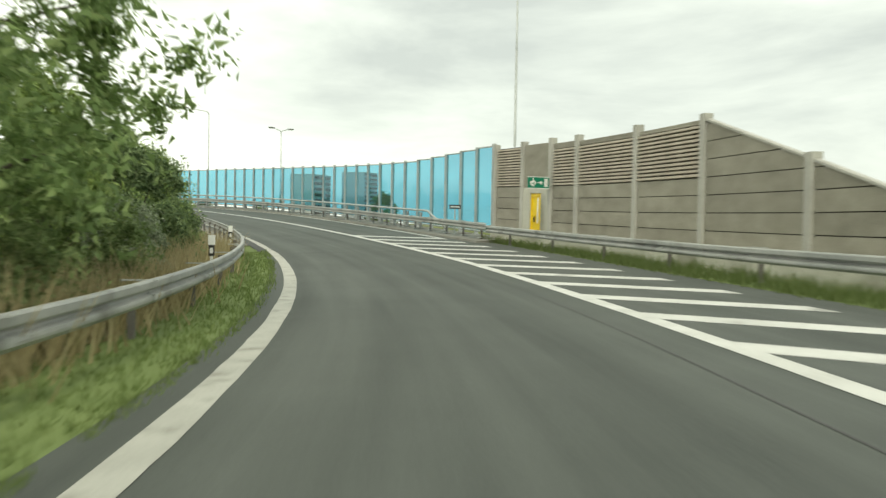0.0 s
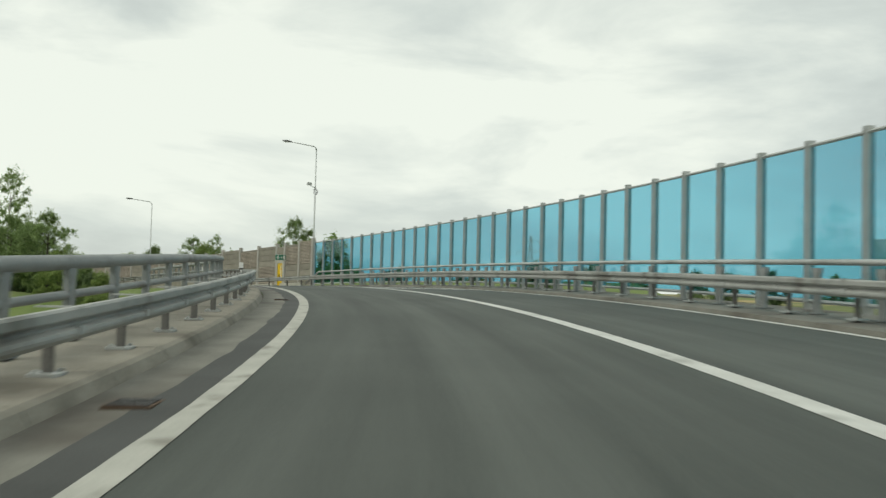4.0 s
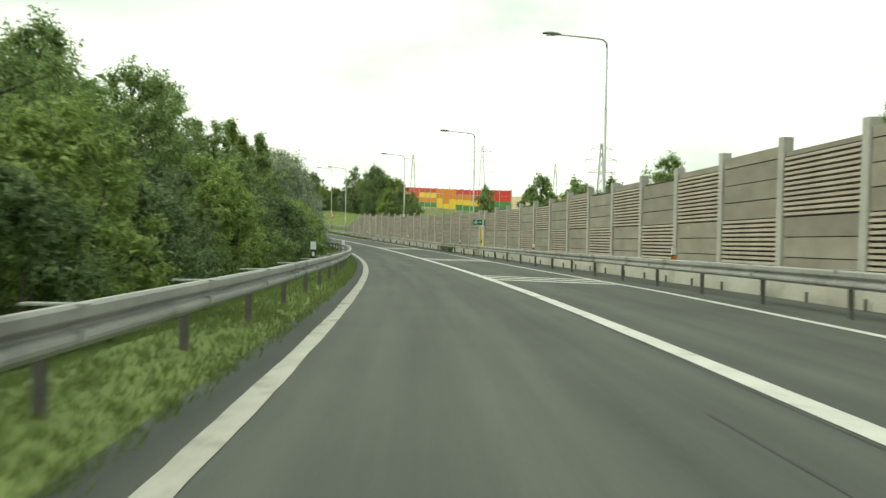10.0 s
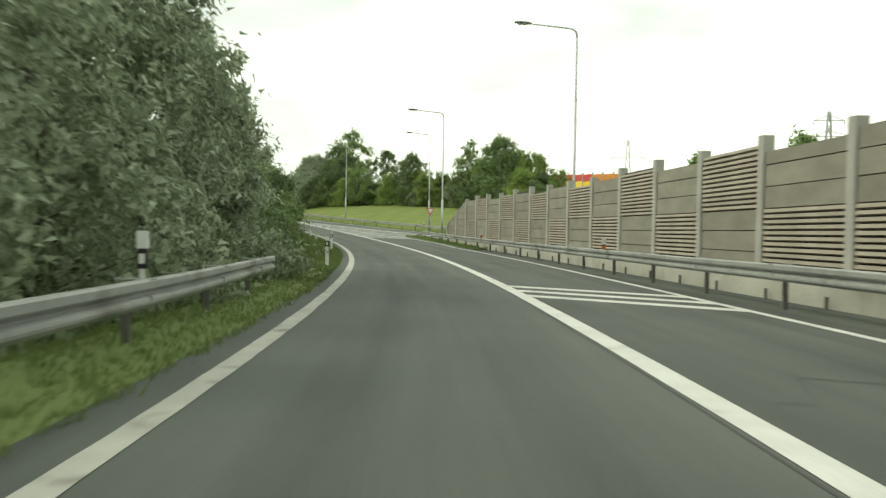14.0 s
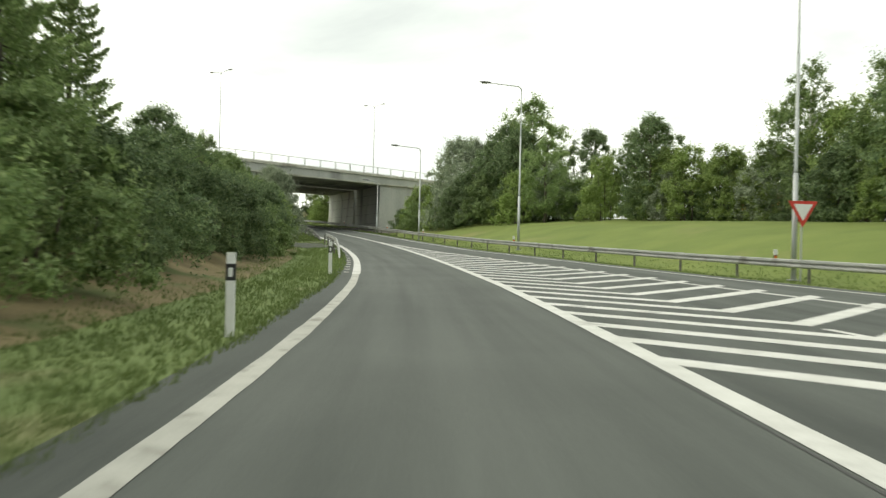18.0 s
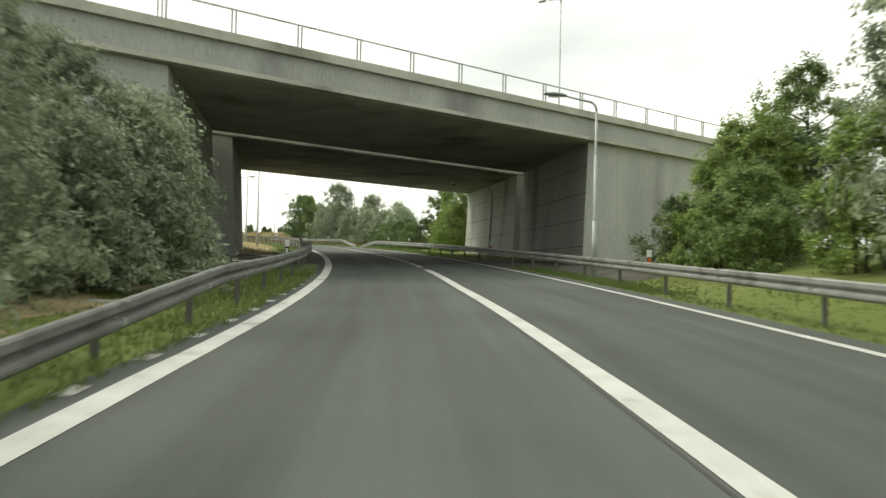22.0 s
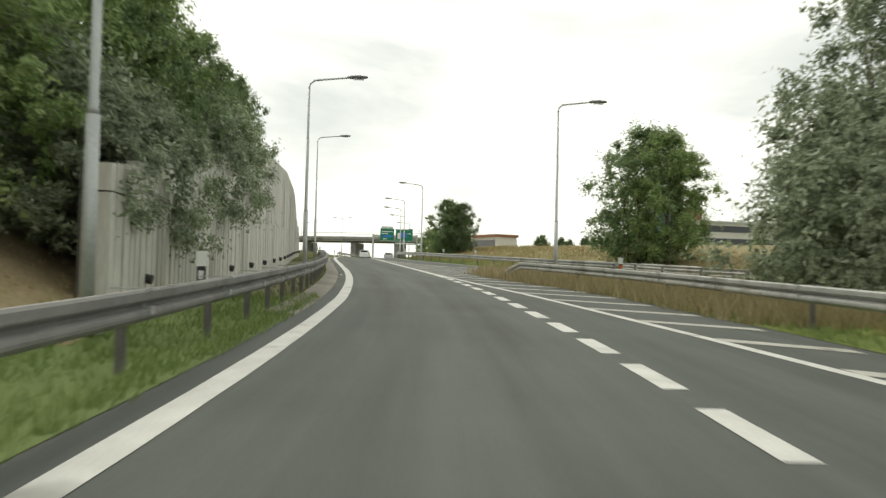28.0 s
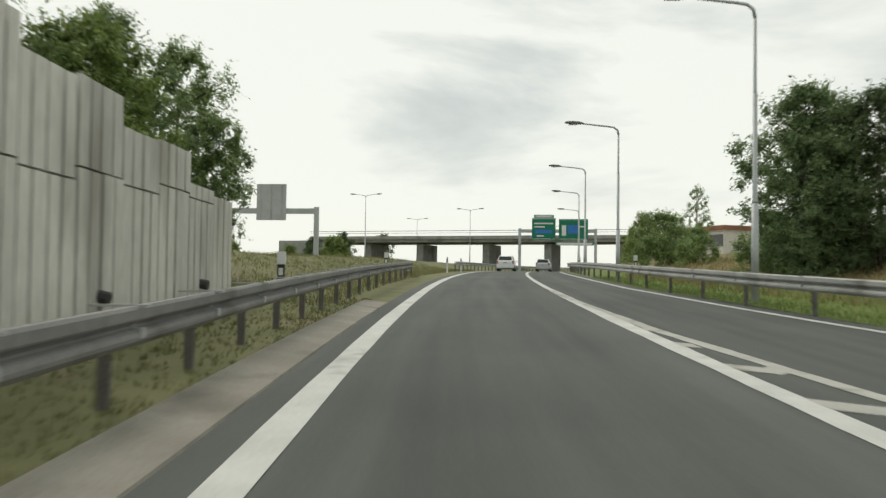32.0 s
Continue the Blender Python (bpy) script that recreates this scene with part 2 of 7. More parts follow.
RAIL = mat("weathered_guardrail_steel", (0.3, 0.31, 0.3), (0.44, 0.44, 0.42), 0.8, 0.55, 0.3, bump=0.06, fine=14, stain=(0.2, 0.2, 0.18), stain_scale=0.9)
RAILPOST = mat("dull_rail_post_steel", (0.12, 0.115, 0.108), (0.2, 0.19, 0.175), 2.0, 0.7, 0.2, bump=0.1, fine=30, stain=(0.1, 0.07, 0.05), stain_scale=2.5)
PIPE = mat("dull_railing_steel", (0.21, 0.225, 0.225), (0.31, 0.325, 0.32), 1.0, 0.6, 0.25, bump=0.06, fine=18, stain=(0.17, 0.165, 0.15), stain_scale=0.9)
# Darker version of the guardrail steel, for the left rail past station 21.95.
RAIL_DARK = mat("dark_guardrail_steel", (0.17, 0.17, 0.165), (0.27, 0.265, 0.25), 0.8, 0.6, 0.2, bump=0.06, fine=14, stain=(0.12, 0.115, 0.1), stain_scale=0.9)
# Wall backing colour: grime plus the shade inside the grooves, painted in dark.
GROOVE = mat("shaded_groove_concrete", (0.06, 0.058, 0.052), (0.11, 0.105, 0.092), 1.5, 0.95, bump=0.3, fine=20)
LITTER = mat("leaf_litter_and_dead_grass", (0.15, 0.118, 0.058), (0.25, 0.2, 0.105), 0.9, 0.95, bump=0.6, fine=14, stain=(0.12, 0.145, 0.05), stain_scale=0.5, stain_at=0.52)
POLE = mat("lamp_pole_steel", (0.38, 0.4, 0.4), (0.5, 0.52, 0.51), 1.5, 0.5, 0.3, bump=0.03, fine=20)
DARK = mat("dark_metal", (0.03, 0.03, 0.03), (0.06, 0.06, 0.06), 4, 0.5, 0.2, bump=0.05)
WOODPANEL = mat("brown_noise_panel", (0.22, 0.205, 0.168), (0.315, 0.295, 0.245), 0.9, 0.9, bump=0.35, fine=30, stretch=(1, 1, 2.5), vary=0.1)
SLAT = mat("brown_louvre_slat", (0.300, 0.264, 0.216), (0.408, 0.360, 0.300), 1.0, 0.85, bump=0.2, fine=30, vary=0.08)
# Near-black colour for the noise wall backings and the abutment joint lines.
RECESS = mat("dark_recess_fill", (0.035, 0.033, 0.030), (0.060, 0.055, 0.050), 3, 0.95, bump=0.1)
POSTCON = mat("noise_wall_post_concrete", (0.34, 0.33, 0.3), (0.46, 0.45, 0.41), 1.0, 0.85, bump=0.2, fine=25)
GRASS = mat("verge_grass", (0.115, 0.165, 0.05), (0.18, 0.23, 0.08), 0.5, 0.95, bump=0.35, fine=30, stain=(0.225, 0.21, 0.105), stain_scale=0.22, stain_at=0.62)
BANK = mat("grass_bank", (0.108, 0.15, 0.032), (0.17, 0.21, 0.05), 0.3, 0.95, bump=0.4, fine=24, stain=(0.2, 0.2, 0.07), stain_scale=0.13, stain_at=0.58)
DULL = mat("dull_verge_grass", (0.118, 0.126, 0.053), (0.178, 0.178, 0.08), 0.6, 0.95, bump=0.35, fine=26, stain=(0.22, 0.185, 0.11), stain_scale=0.4, stain_at=0.57)
DRY = mat("dry_grass", (0.36, 0.295, 0.17), (0.48, 0.405, 0.25), 0.5, 0.95, bump=0.5, fine=14, stain=(0.29, 0.26, 0.13), stain_scale=0.2, stain_at=0.6)
MEADOW = mat("brown_meadow_grass", (0.19, 0.16, 0.075), (0.29, 0.235, 0.115), 0.4, 0.95, bump=0.6, fine=14, stain=(0.15, 0.16, 0.06), stain_scale=0.25, stain_at=0.55)
EARTH = mat("bare_earth", (0.25, 0.19, 0.105), (0.4, 0.315, 0.19), 0.7, 0.95, bump=0.6, fine=9, stain=(0.15, 0.165, 0.06), stain_scale=0.3)
# Much darker than bare_earth; used only beneath the overpass.
DARK_EARTH = mat("dark_bare_earth", (0.085, 0.08, 0.068), (0.15, 0.14, 0.12), 0.9, 0.95, bump=0.5, fine=10, stain=(0.06, 0.055, 0.045), stain_scale=0.4)
FIELD = mat("fields", (0.09, 0.12, 0.035), (0.17, 0.19, 0.06), 0.02, 0.95, bump=0.3, fine=2, stain=(0.36, 0.28, 0.13), stain_scale=0.006, stain_at=0.53)
WHITE = mat("white_plastic", (0.7, 0.7, 0.68), (0.8, 0.8, 0.78), 3, 0.5, bump=0.03)
BLACK = mat("black_plastic", (0.015, 0.015, 0.015), (0.03, 0.03, 0.03), 3, 0.5, bump=0.03)
ORANGE = mat("orange_reflector", (0.6, 0.12, 0.02), (0.7, 0.17, 0.03), 5, 0.35, bump=0.02)
YELLOW = mat("yellow_paint", (0.75, 0.5, 0.01), (0.85, 0.6, 0.02), 2, 0.45, bump=0.04)
GREEN = mat("green_sign_face", (0.0, 0.16, 0.09), (0.005, 0.21, 0.12), 2, 0.4, bump=0.02)
BLUE = mat("blue_sign_face", (0.03, 0.16, 0.5), (0.04, 0.2, 0.58), 2, 0.4, bump=0.02)
RED = mat("red_paint", (0.5, 0.03, 0.025), (0.62, 0.06, 0.04), 2, 0.5, bump=0.02)
GREY = mat("grey_paint", (0.4, 0.41, 0.41), (0.5, 0.51, 0.51), 2, 0.5, bump=0.03)
GRAVEL = mat("grey_gravel", (0.16, 0.15, 0.13), (0.28, 0.26, 0.23), 2.0, 0.95, bump=0.6, fine=18, stain=(0.12, 0.15, 0.06), stain_scale=0.9)
RUST = mat("rusty_iron", (0.07, 0.045, 0.03), (0.13, 0.085, 0.055), 6, 0.8, 0.3, bump=0.3)
BARK = mat("bark", (0.07, 0.06, 0.045), (0.16, 0.14, 0.11), 6, 0.95, bump=0.8, fine=30)
BIRCH = mat("birch_bark", (0.3, 0.29, 0.26), (0.6, 0.59, 0.55), 5, 0.9, bump=0.4, fine=20)
CARPAINT = mat("white_car_paint", (0.72, 0.73, 0.71), (0.78, 0.79, 0.77), 1, 0.25, bump=0.0, spec=0.6)
SILVER = mat("silver_car_paint", (0.45, 0.46, 0.47), (0.52, 0.53, 0.54), 1, 0.3, 0.4, bump=0.0)
RUBBER = mat("rubber", (0.02, 0.02, 0.02), (0.035, 0.035, 0.035), 8, 0.85, bump=0.2)
CARGLASS = mat("tinted_car_glass", (0.012, 0.014, 0.014), (0.02, 0.022, 0.022), 1, 0.08, bump=0.0, spec=0.7)
LAMP_RED = mat("red_lamp_lens", (0.35, 0.01, 0.01), (0.45, 0.02, 0.02), 4, 0.2, bump=0.0)
PLASTER = mat("pale_plaster", (0.55, 0.53, 0.48), (0.68, 0.66, 0.6), 0.2, 0.9, bump=0.1, fine=3)
LEAF_MID = leaf_mat("mid_green_leaves", (0.135, 0.2, 0.075), (0.225, 0.31, 0.12), (0.36, 0.44, 0.2))
LEAF_DARK = leaf_mat("dark_green_leaves", (0.095, 0.145, 0.066), (0.162, 0.228, 0.105), (0.26, 0.33, 0.16))
LEAF_SILVER = leaf_mat("silver_green_leaves", (0.19, 0.235, 0.15), (0.335, 0.39, 0.262), (0.525, 0.58, 0.447))
LEAF_LIGHT = leaf_mat("light_green_leaves", (0.165, 0.24, 0.07), (0.27, 0.36, 0.11), (0.41, 0.5, 0.185))
BLADE = leaf_mat("grass_blades", (0.135, 0.19, 0.06), (0.17, 0.228, 0.078), (0.215, 0.265, 0.1))
BLADE_DULL = leaf_mat("dull_grass_blades", (0.15, 0.16, 0.065), (0.19, 0.195, 0.085), (0.24, 0.23, 0.115))
BLADE_DRY = leaf_mat("dry_grass_blades", (0.3, 0.25, 0.135), (0.4, 0.335, 0.19), (0.5, 0.43, 0.26))
BLADE_MEADOW = leaf_mat("meadow_grass_blades", (0.17, 0.15, 0.07), (0.26, 0.215, 0.105), (0.37, 0.31, 0.17))

GLASS = bpy.data.materials.new("blue_tinted_acrylic")
GLASS.use_nodes = True
gn, gl = GLASS.node_tree.nodes, GLASS.node_tree.links
gn.clear()
g_out, g_tr, g_gl, g_mx = (gn.new("ShaderNodeOutputMaterial"), gn.new("ShaderNodeBsdfTransparent"), gn.new("ShaderNodeBsdfGlossy"),
                                 gn.new("ShaderNodeMixShader"))
g_tr.inputs["Color"].default_value = (0.44, 0.74, 0.84, 1)
g_gl.inputs["Roughness"].default_value = 0.04
g_mx.inputs[0].default_value = 0.1
gl.new(g_tr.outputs[0], g_mx.inputs[1])
gl.new(g_gl.outputs[0], g_mx.inputs[2])
gl.new(g_mx.outputs[0], g_out.inputs["Surface"])

# ---- alignment of the slip road: heading and grade in degrees, metres per station unit ----
HEADING = [-41.8, -33.3, -24.1, -15.8, -8.1, -0.2, 7.6, 15.4, 22.4, 28.2, 30.5, 32.1, 33.9, 36.1, 38.5, 41.1, 43.7, 46.8, 49.7, 52.3, 54.7, 57.4, 60.2, 63.6, 67.1, 70.2, 73.0, 76.1, 79.4, 82.7, 85.3, 87.2, 87.9]
GRADE = [-0.80, 0.76, 2.18, 2.76, 2.57, 1.79, 0.73, -0.29, -1.17, -1.82, -2.06, -2.06, -1.96, -1.68, -1.30, -0.93, -0.61, -0.26, 0.19, 0.75, 1.28, 1.69, 2.01, 2.31, 2.50, 2.49, 2.36, 2.22, 2.10, 2.05, 2.14, 2.23, 2.25]
PACE = [21.3, 20.8, 20.4, 20.0, 19.6, 19.0, 18.1, 17.2, 16.4, 16.2, 16.6, 17.5, 18.3, 18.9, 19.2, 19.4, 19.7, 20.0, 20.3, 20.7, 20.8, 20.6, 20.2, 19.7, 19.4, 19.0, 18.7, 18.4, 18.1, 17.7, 17.3, 16.8, 16.3]

_U = np.arange(0, 33.0)
_fu = np.arange(-3.0, 60.0, 0.05)


def _curve(vals, after, before):
    out = np.interp(_fu, _U, vals)
    out[_fu > 32] = [after(u - 32) for u in _fu[_fu > 32]]
    out[_fu < 0] = [before(u) for u in _fu[_fu < 0]]
    return out


_hd = np.radians(_curve(HEADING, lambda d: 87.9 - 1.5 * min(d, 14), lambda u: -41.8 + 8.5 * u))
_gr = np.radians(_curve(GRADE, lambda d: max(2.25 - 0.26 * d, 0.75 if d < 16 else 0.0), lambda u: -0.8))
_pc = _curve(PACE, lambda d: 16.3, lambda u: 21.3)
_step = 0.05 * (_pc[1:] + _pc[:-1]) / 2
_hm, _gm = (_hd[1:] + _hd[:-1]) / 2, (_gr[1:] + _gr[:-1]) / 2
_cx = np.concatenate([[0], np.cumsum(-np.sin(_hm) * np.cos(_gm) * _step)])
_cy = np.concatenate([[0], np.cumsum(np.cos(_hm) * np.cos(_gm) * _step)])
_cz = np.concatenate([[0], np.cumsum(np.sin(_gm) * _step)])
_i0 = int(round(3.0 / 0.05))
_cx, _cy, _cz = _cx - _cx[_i0], _cy - _cy[_i0], _cz - _cz[_i0] - 1.25


def pl(u, *pts):
    """Piecewise linear value along the road."""
    return float(np.interp(u, [p[0] for p in pts], [p[1] for p in pts]))


def bank(u):
    return pl(u, (0, 0.03), (3.5, 0.03), (5.5, 0.018), (8, 0.01), (12, 0.004), (20, 0.0))


def heading(u):
    return float(np.interp(u, _fu, _hd))


def P(u, lat, up=0.0):
    """World place of a station on the road, metres to the right of the driver's eye line, metres over the surface."""
    h = heading(u)
    x, y, z = (float(np.interp(u, _fu, c)) for c in (_cx, _cy, _cz))
    b = bank(u) * max(-6.0, min(14.0, lat))
    return Vector((x + lat * math.cos(h), y + lat * math.sin(h), z + up + b))


def M(u, lat, up=0.0, turn=0.0):
    """Pose at a station: local y along the road, x to the right."""
    return Matrix.Translation(P(u, lat, up)) @ Matrix.Rotation(heading(u) + radians(turn), 4, "Z")


def LL(u):
    return pl(u, (-2, -1.6), (0.23, -1.62), (1.25, -1.87), (2.26, -1.98), (3.2, -2.02), (4.2, -1.76), (5.28, -1.4), (6.29, -1.31), (7.3, -1.3), (8.31, -1.36), (9.3, -1.33), (10.29, -1.42), (11.27, -1.64),
              (12.26, -1.78), (13.24, -1.86), (14.24, -1.92), (17.24, -1.8), (18.23, -1.66), (19.23, -1.63), (20.22, -1.81), (21.3, -2.2), (22.4, -2.5), (23.3, -2.38), (24.26, -2.32), (25, -2.26), (28.27, -1.97),
              (29.27, -1.59), (30.28, -1.49), (31.29, -1.42), (32.29, -1.2), (33.5, -1.1), (50, -1.2))


def RL(u):
    return pl(u, (-2, 3.5), (0.31, 3.5), (1.32, 3.66), (2.31, 3.42), (3, 3.42), (5.34, 3.32), (6.36, 3.43), (7.37, 3.36), (8.37, 3.22), (9.39, 3.29), (10.35, 3.04), (11.32, 2.84), (12.26, 2.56), (13.24, 2.34), (14.24, 2.26),
              (17.24, 2.5), (18.25, 2.63), (19.25, 2.64), (20.24, 2.36), (21.24, 2.06), (22.24, 1.8), (23.25, 1.56), (24.3, 1.8), (25.3, 1.88), (28.3, 2.38), (29.45, 2.7), (30.5, 2.84), (31.34, 2.8), (32.38, 2.98), (33.5, 3.02), (50, 2.8))


def RE(u):
    return pl(u, (-2, 5.4), (0, 6.2), (1.2, 6.8), (2.9, 7.2), (3.5, 7.5), (5.8, 7.35), (7, 7.55), (8, 7.3), (8.9, 6.75), (10, 6.35), (11.4, 6.55), (12.4, 6.1), (14.8, 5.95), (17.2, 6.1), (17.6, 12), (18.3, 16.2),
              (18.9, 14.3), (19.2, 13.1), (20.2, 10.2), (20.84, 8.3), (21.13, 7.1), (21.7, 6.35), (22.2, 5.85), (23.7, 5.7), (25.2, 5.6), (27.4, 5.7), (28.1, 5.6), (28.3, 5.2), (28.6, 4.75), (29, 4.3), (29.5, 3.83),
              (29.93, 3.3), (30.4, 3.0), (30.6, 2.95), (30.7, 11.6), (31.3, 10.1), (32.2, 8.3), (33, 6.9), (33.3, 6.5), (34, 5.9), (36, 5.7), (50, 5.6))


def railL(u):
    """The left guardrail."""
    return pl(u, (-2, -3.1), (0, -3.15), (1.3, -3.15), (1.9, -3.25), (2.5, -3.3), (3.5, -3.3), (5.5, -2.78), (7.0, -2.5), (8.3, -2.45), (10, -2.42), (11.3, -2.5), (12.3, -2.58), (13.3, -2.7), (14.3, -2.95), (15.0, -3.2),
              (19.7, -2.75), (20.5, -2.95), (21.7, -3.2), (22.0, -3.15), (23.4, -3.2), (25.9, -3.15), (27.8, -2.8), (29.3, -2.6), (31, -2.5), (32.3, -2.45), (33, -2.5), (34.5, -2.7), (34.95, -3.3))


def railT(u):
    """How high the top of the left guardrail stands over the road."""
    return pl(u, (-2, 0.7), (0.4, 0.7), (1.3, 0.77), (7.3, 0.77), (8.3, 0.81), (9.3, 0.83), (10.3, 0.86), (11.3, 0.89), (13.3, 0.88), (14.3, 0.8), (15, 0.78), (21.3, 0.78), (23.4, 0.83), (25.9, 0.79), (27.8, 0.86), (30, 0.83), (32, 0.82), (35, 0.8))


def make(name, verts, faces, material, parent=None, label="", smooth=False):
    me = bpy.data.meshes.new(name)
    me.from_pydata([tuple(v) for v in verts], [], faces)
    me.materials.append(material)
    if smooth:
        me.polygons.foreach_set("use_smooth", [True] * len(me.polygons))
    me.update()
    ob = new(name, me)
    if parent is not None:
        ob.parent = parent
    if label:
        ob["label"] = label
    return ob


def put(name, me, parent, m=None, label=""):
    """One more object on a mesh that is there."""
    ob = new(name, me)
    ob.parent = parent
    if m is not None:
        ob.matrix_basis = m
    if label:
        ob["label"] = label
    return ob


def thing(name, label, category, group="", kind="", m=None):
    ob = new(name)
    ob.empty_display_size = 0.2
    if m is not None:
        ob.matrix_basis = m
    return tagged(ob, label, category, group, kind)


class Geo:
    """Collects vertices and faces of one mesh."""

    def __init__(self):
        self.v, self.f = [], []

    def box(self, x0, x1, y0, y1, z0, z1, m=None, chamfer=0.0):
        n = len(self.v)
        if chamfer:
            c = chamfer
            ring = [(x0 + c, y0), (x1 - c, y0), (x1, y0 + c), (x1, y1 - c), (x1 - c, y1), (x0 + c, y1), (x0, y1 - c), (x0, y0 + c)]
            pts = [(x, y, z0) for x, y in ring] + [(x, y, z1) for x, y in ring]
            self.f += [tuple(n + i for i in reversed(range(8))), tuple(n + 8 + i for i in range(8))]
            self.f += [(n + i, n + (i + 1) % 8, n + 8 + (i + 1) % 8, n + 8 + i) for i in range(8)]
        else:
            pts = [(x, y, z) for z in (z0, z1) for x, y in ((x0, y0), (x1, y0), (x1, y1), (x0, y1))]
            self.f += [tuple(n + i for i in q) for q in ((3, 2, 1, 0), (4, 5, 6, 7), (0, 1, 5, 4), (1, 2, 6, 5), (2, 3, 7, 6), (3, 0, 4, 7))]
        self.v += [m @ Vector(p) for p in pts] if m is not None else pts
        return self

    def tube(self, pts, radii, seg=10):
        """A round bar through points."""
        n, pts = len(self.v), [Vector(p) for p in pts]
        for i, p in enumerate(pts):
            d = (pts[min(i + 1, len(pts) - 1)] - pts[max(i - 1, 0)]).normalized()
            a = d.cross(Vector((0, 0, 1)) if abs(d.z) < 0.9 else Vector((1, 0, 0))).normalized()
            b = d.cross(a)
            r = radii[i] if hasattr(radii, "__len__") else radii
            self.v += [p + r * (a * math.cos(2 * math.pi * k / seg) + b * math.sin(2 * math.pi * k / seg)) for k in range(seg)]
        for i in range(len(pts) - 1):
            self.f += [(n + i * seg + k, n + i * seg + (k + 1) % seg, n + (i + 1) * seg + (k + 1) % seg, n + (i + 1) * seg + k) for k in range(seg)]
        self.f += [tuple(n + k for k in reversed(range(seg))), tuple(n + (len(pts) - 1) * seg + k for k in range(seg))]
        return self

    def sweep(self, us, profile, closed=True):
        """A profile of (lat, up), which may be a function of the station, drawn along the road."""
        n, k = len(self.v), None
        for u in us:
            pr = profile(u) if callable(profile) else profile
            k = len(pr)
            self.v += [P(u, a, b) for a, b in pr]
        for i in range(len(us) - 1):
            for j in range(k if closed else k - 1):
                a, b = n + i * k + j, n + i * k + (j + 1) % k
                self.f.append((a, b, b + k, a + k))
        if closed:
            self.f += [tuple(n + j for j in reversed(range(k))), tuple(n + (len(us) - 1) * k + j for j in range(k))]
        return self

    def strip(self, rows):
        """A sheet through rows of points."""
        n, k = len(self.v), len(rows[0])
        for r in rows:
            self.v += r
        for i in range(len(rows) - 1):
            self.f += [(n + i * k + j, n + i * k + j + 1, n + (i + 1) * k + j + 1, n + (i + 1) * k + j) for j in range(k - 1)]
        return self

    def ob(self, name, material, parent=None, label="", smooth=False):
        return make(name, self.v, self.f, material, parent, label, smooth)

    def mesh(self, name, material, smooth=False):
        me = bpy.data.meshes.new(name)
        me.from_pydata([tuple(v) for v in self.v], [], self.f)
        me.materials.append(material)
        if smooth:
            me.polygons.foreach_set("use_smooth", [True] * len(me.polygons))
        me.update()
        return me


def span(a, b, step=0.1):
    n = max(1, int(math.ceil((b - a) / step)))
    return [a + (b - a) * i / n for i in range(n + 1)]


def hash01(*k):
    return noise.noise(Vector((k[0] * 12.9898 + 0.37, (k[1] if len(k) > 1 else 0) * 7.233 + 0.71, 3.7))) * 0.5 + 0.5


# ---- ground ----
def left_up(u, d):
    """Height of the ground left of the lane, d metres beyond the edge line."""
    a = pl(d, (0, 0), (0.5, -0.01), (1.2, -0.05), (3, -0.1), (6, 0.1), (14, 0.8), (30, 1.5))
    drop = pl(d, (0, 0), (2.6, -0.3), (4, -3), (9, -7), (30, -7))
    forest = pl(d, (0, 0), (0.3, 0.05), (0.8, 0.13), (1.4, 0.08), (2.2, -0.2), (6, -0.8), (14, -0.2), (30, 0.8))
    bank_up = pl(d, (0, 0), (2.2, -0.12), (4, 0.15), (7, 1.4), (12, 3.2), (30, 4.5))
    under = pl(d, (0, 0), (2.2, -0.12), (4, -0.05), (7, 0.3), (12, 1.0), (30, 2.0))
    open_up = pl(d, (0, 0), (1.4, -0.02), (3, 0.1), (8, 0.75), (16, 2.1), (30, 3.2))
    hill = pl(d, (0, 0), (1.4, 0.0), (3.2, 0.3), (8, 2.6), (13, 4.5), (30, 5.5))
    behind = pl(d, (0, 0), (1.4, 0.02), (3.4, 0.1), (5.0, 0.5), (8, 2), (30, 3))
    keys = [(-3, a), (1.2, a), (1.9, drop), (7.5, drop), (8.3, forest), (14.5, forest), (16.5, bank_up), (21.5, bank_up), (22.5, bank_up), (23.0, under), (24.5, under), (25.6, open_up),
            (27.4, open_up), (28.4, hill), (29.2, hill), (29.5, behind), (33.2, behind), (34.5, behind * 0.5), (60, behind * 0.5)]
    return pl(u, *keys)


def right_edge(u):
    """Where the paved surface ends on the right."""
    return pl(u, (-3, 6.0), (0, 7.0), (1.2, 7.6), (2.0, 8.2), (7.9, 8.6), (8.1, 9.2), (9, 9.2), (10, 9.05), (12, 8.6), (14, 8.05), (15, 7.7), (17.1, 7.6), (17.3, 7.6), (17.6, 13), (18.3, 17.2), (18.9, 15.3), (19.2, 14.1), (20.2, 11.1), (20.84, 9.2), (21.13, 8.0),
              (21.7, 7.1), (22.5, 6.5), (25, 6.2), (27.5, 6.3), (28.5, 6.4), (29.5, 6.5), (30.3, 6.2), (30.6, 12.6), (31.3, 10.8), (32.2, 8.9), (33, 7.5), (34, 6.5), (36, 6.3), (60, 6.2))


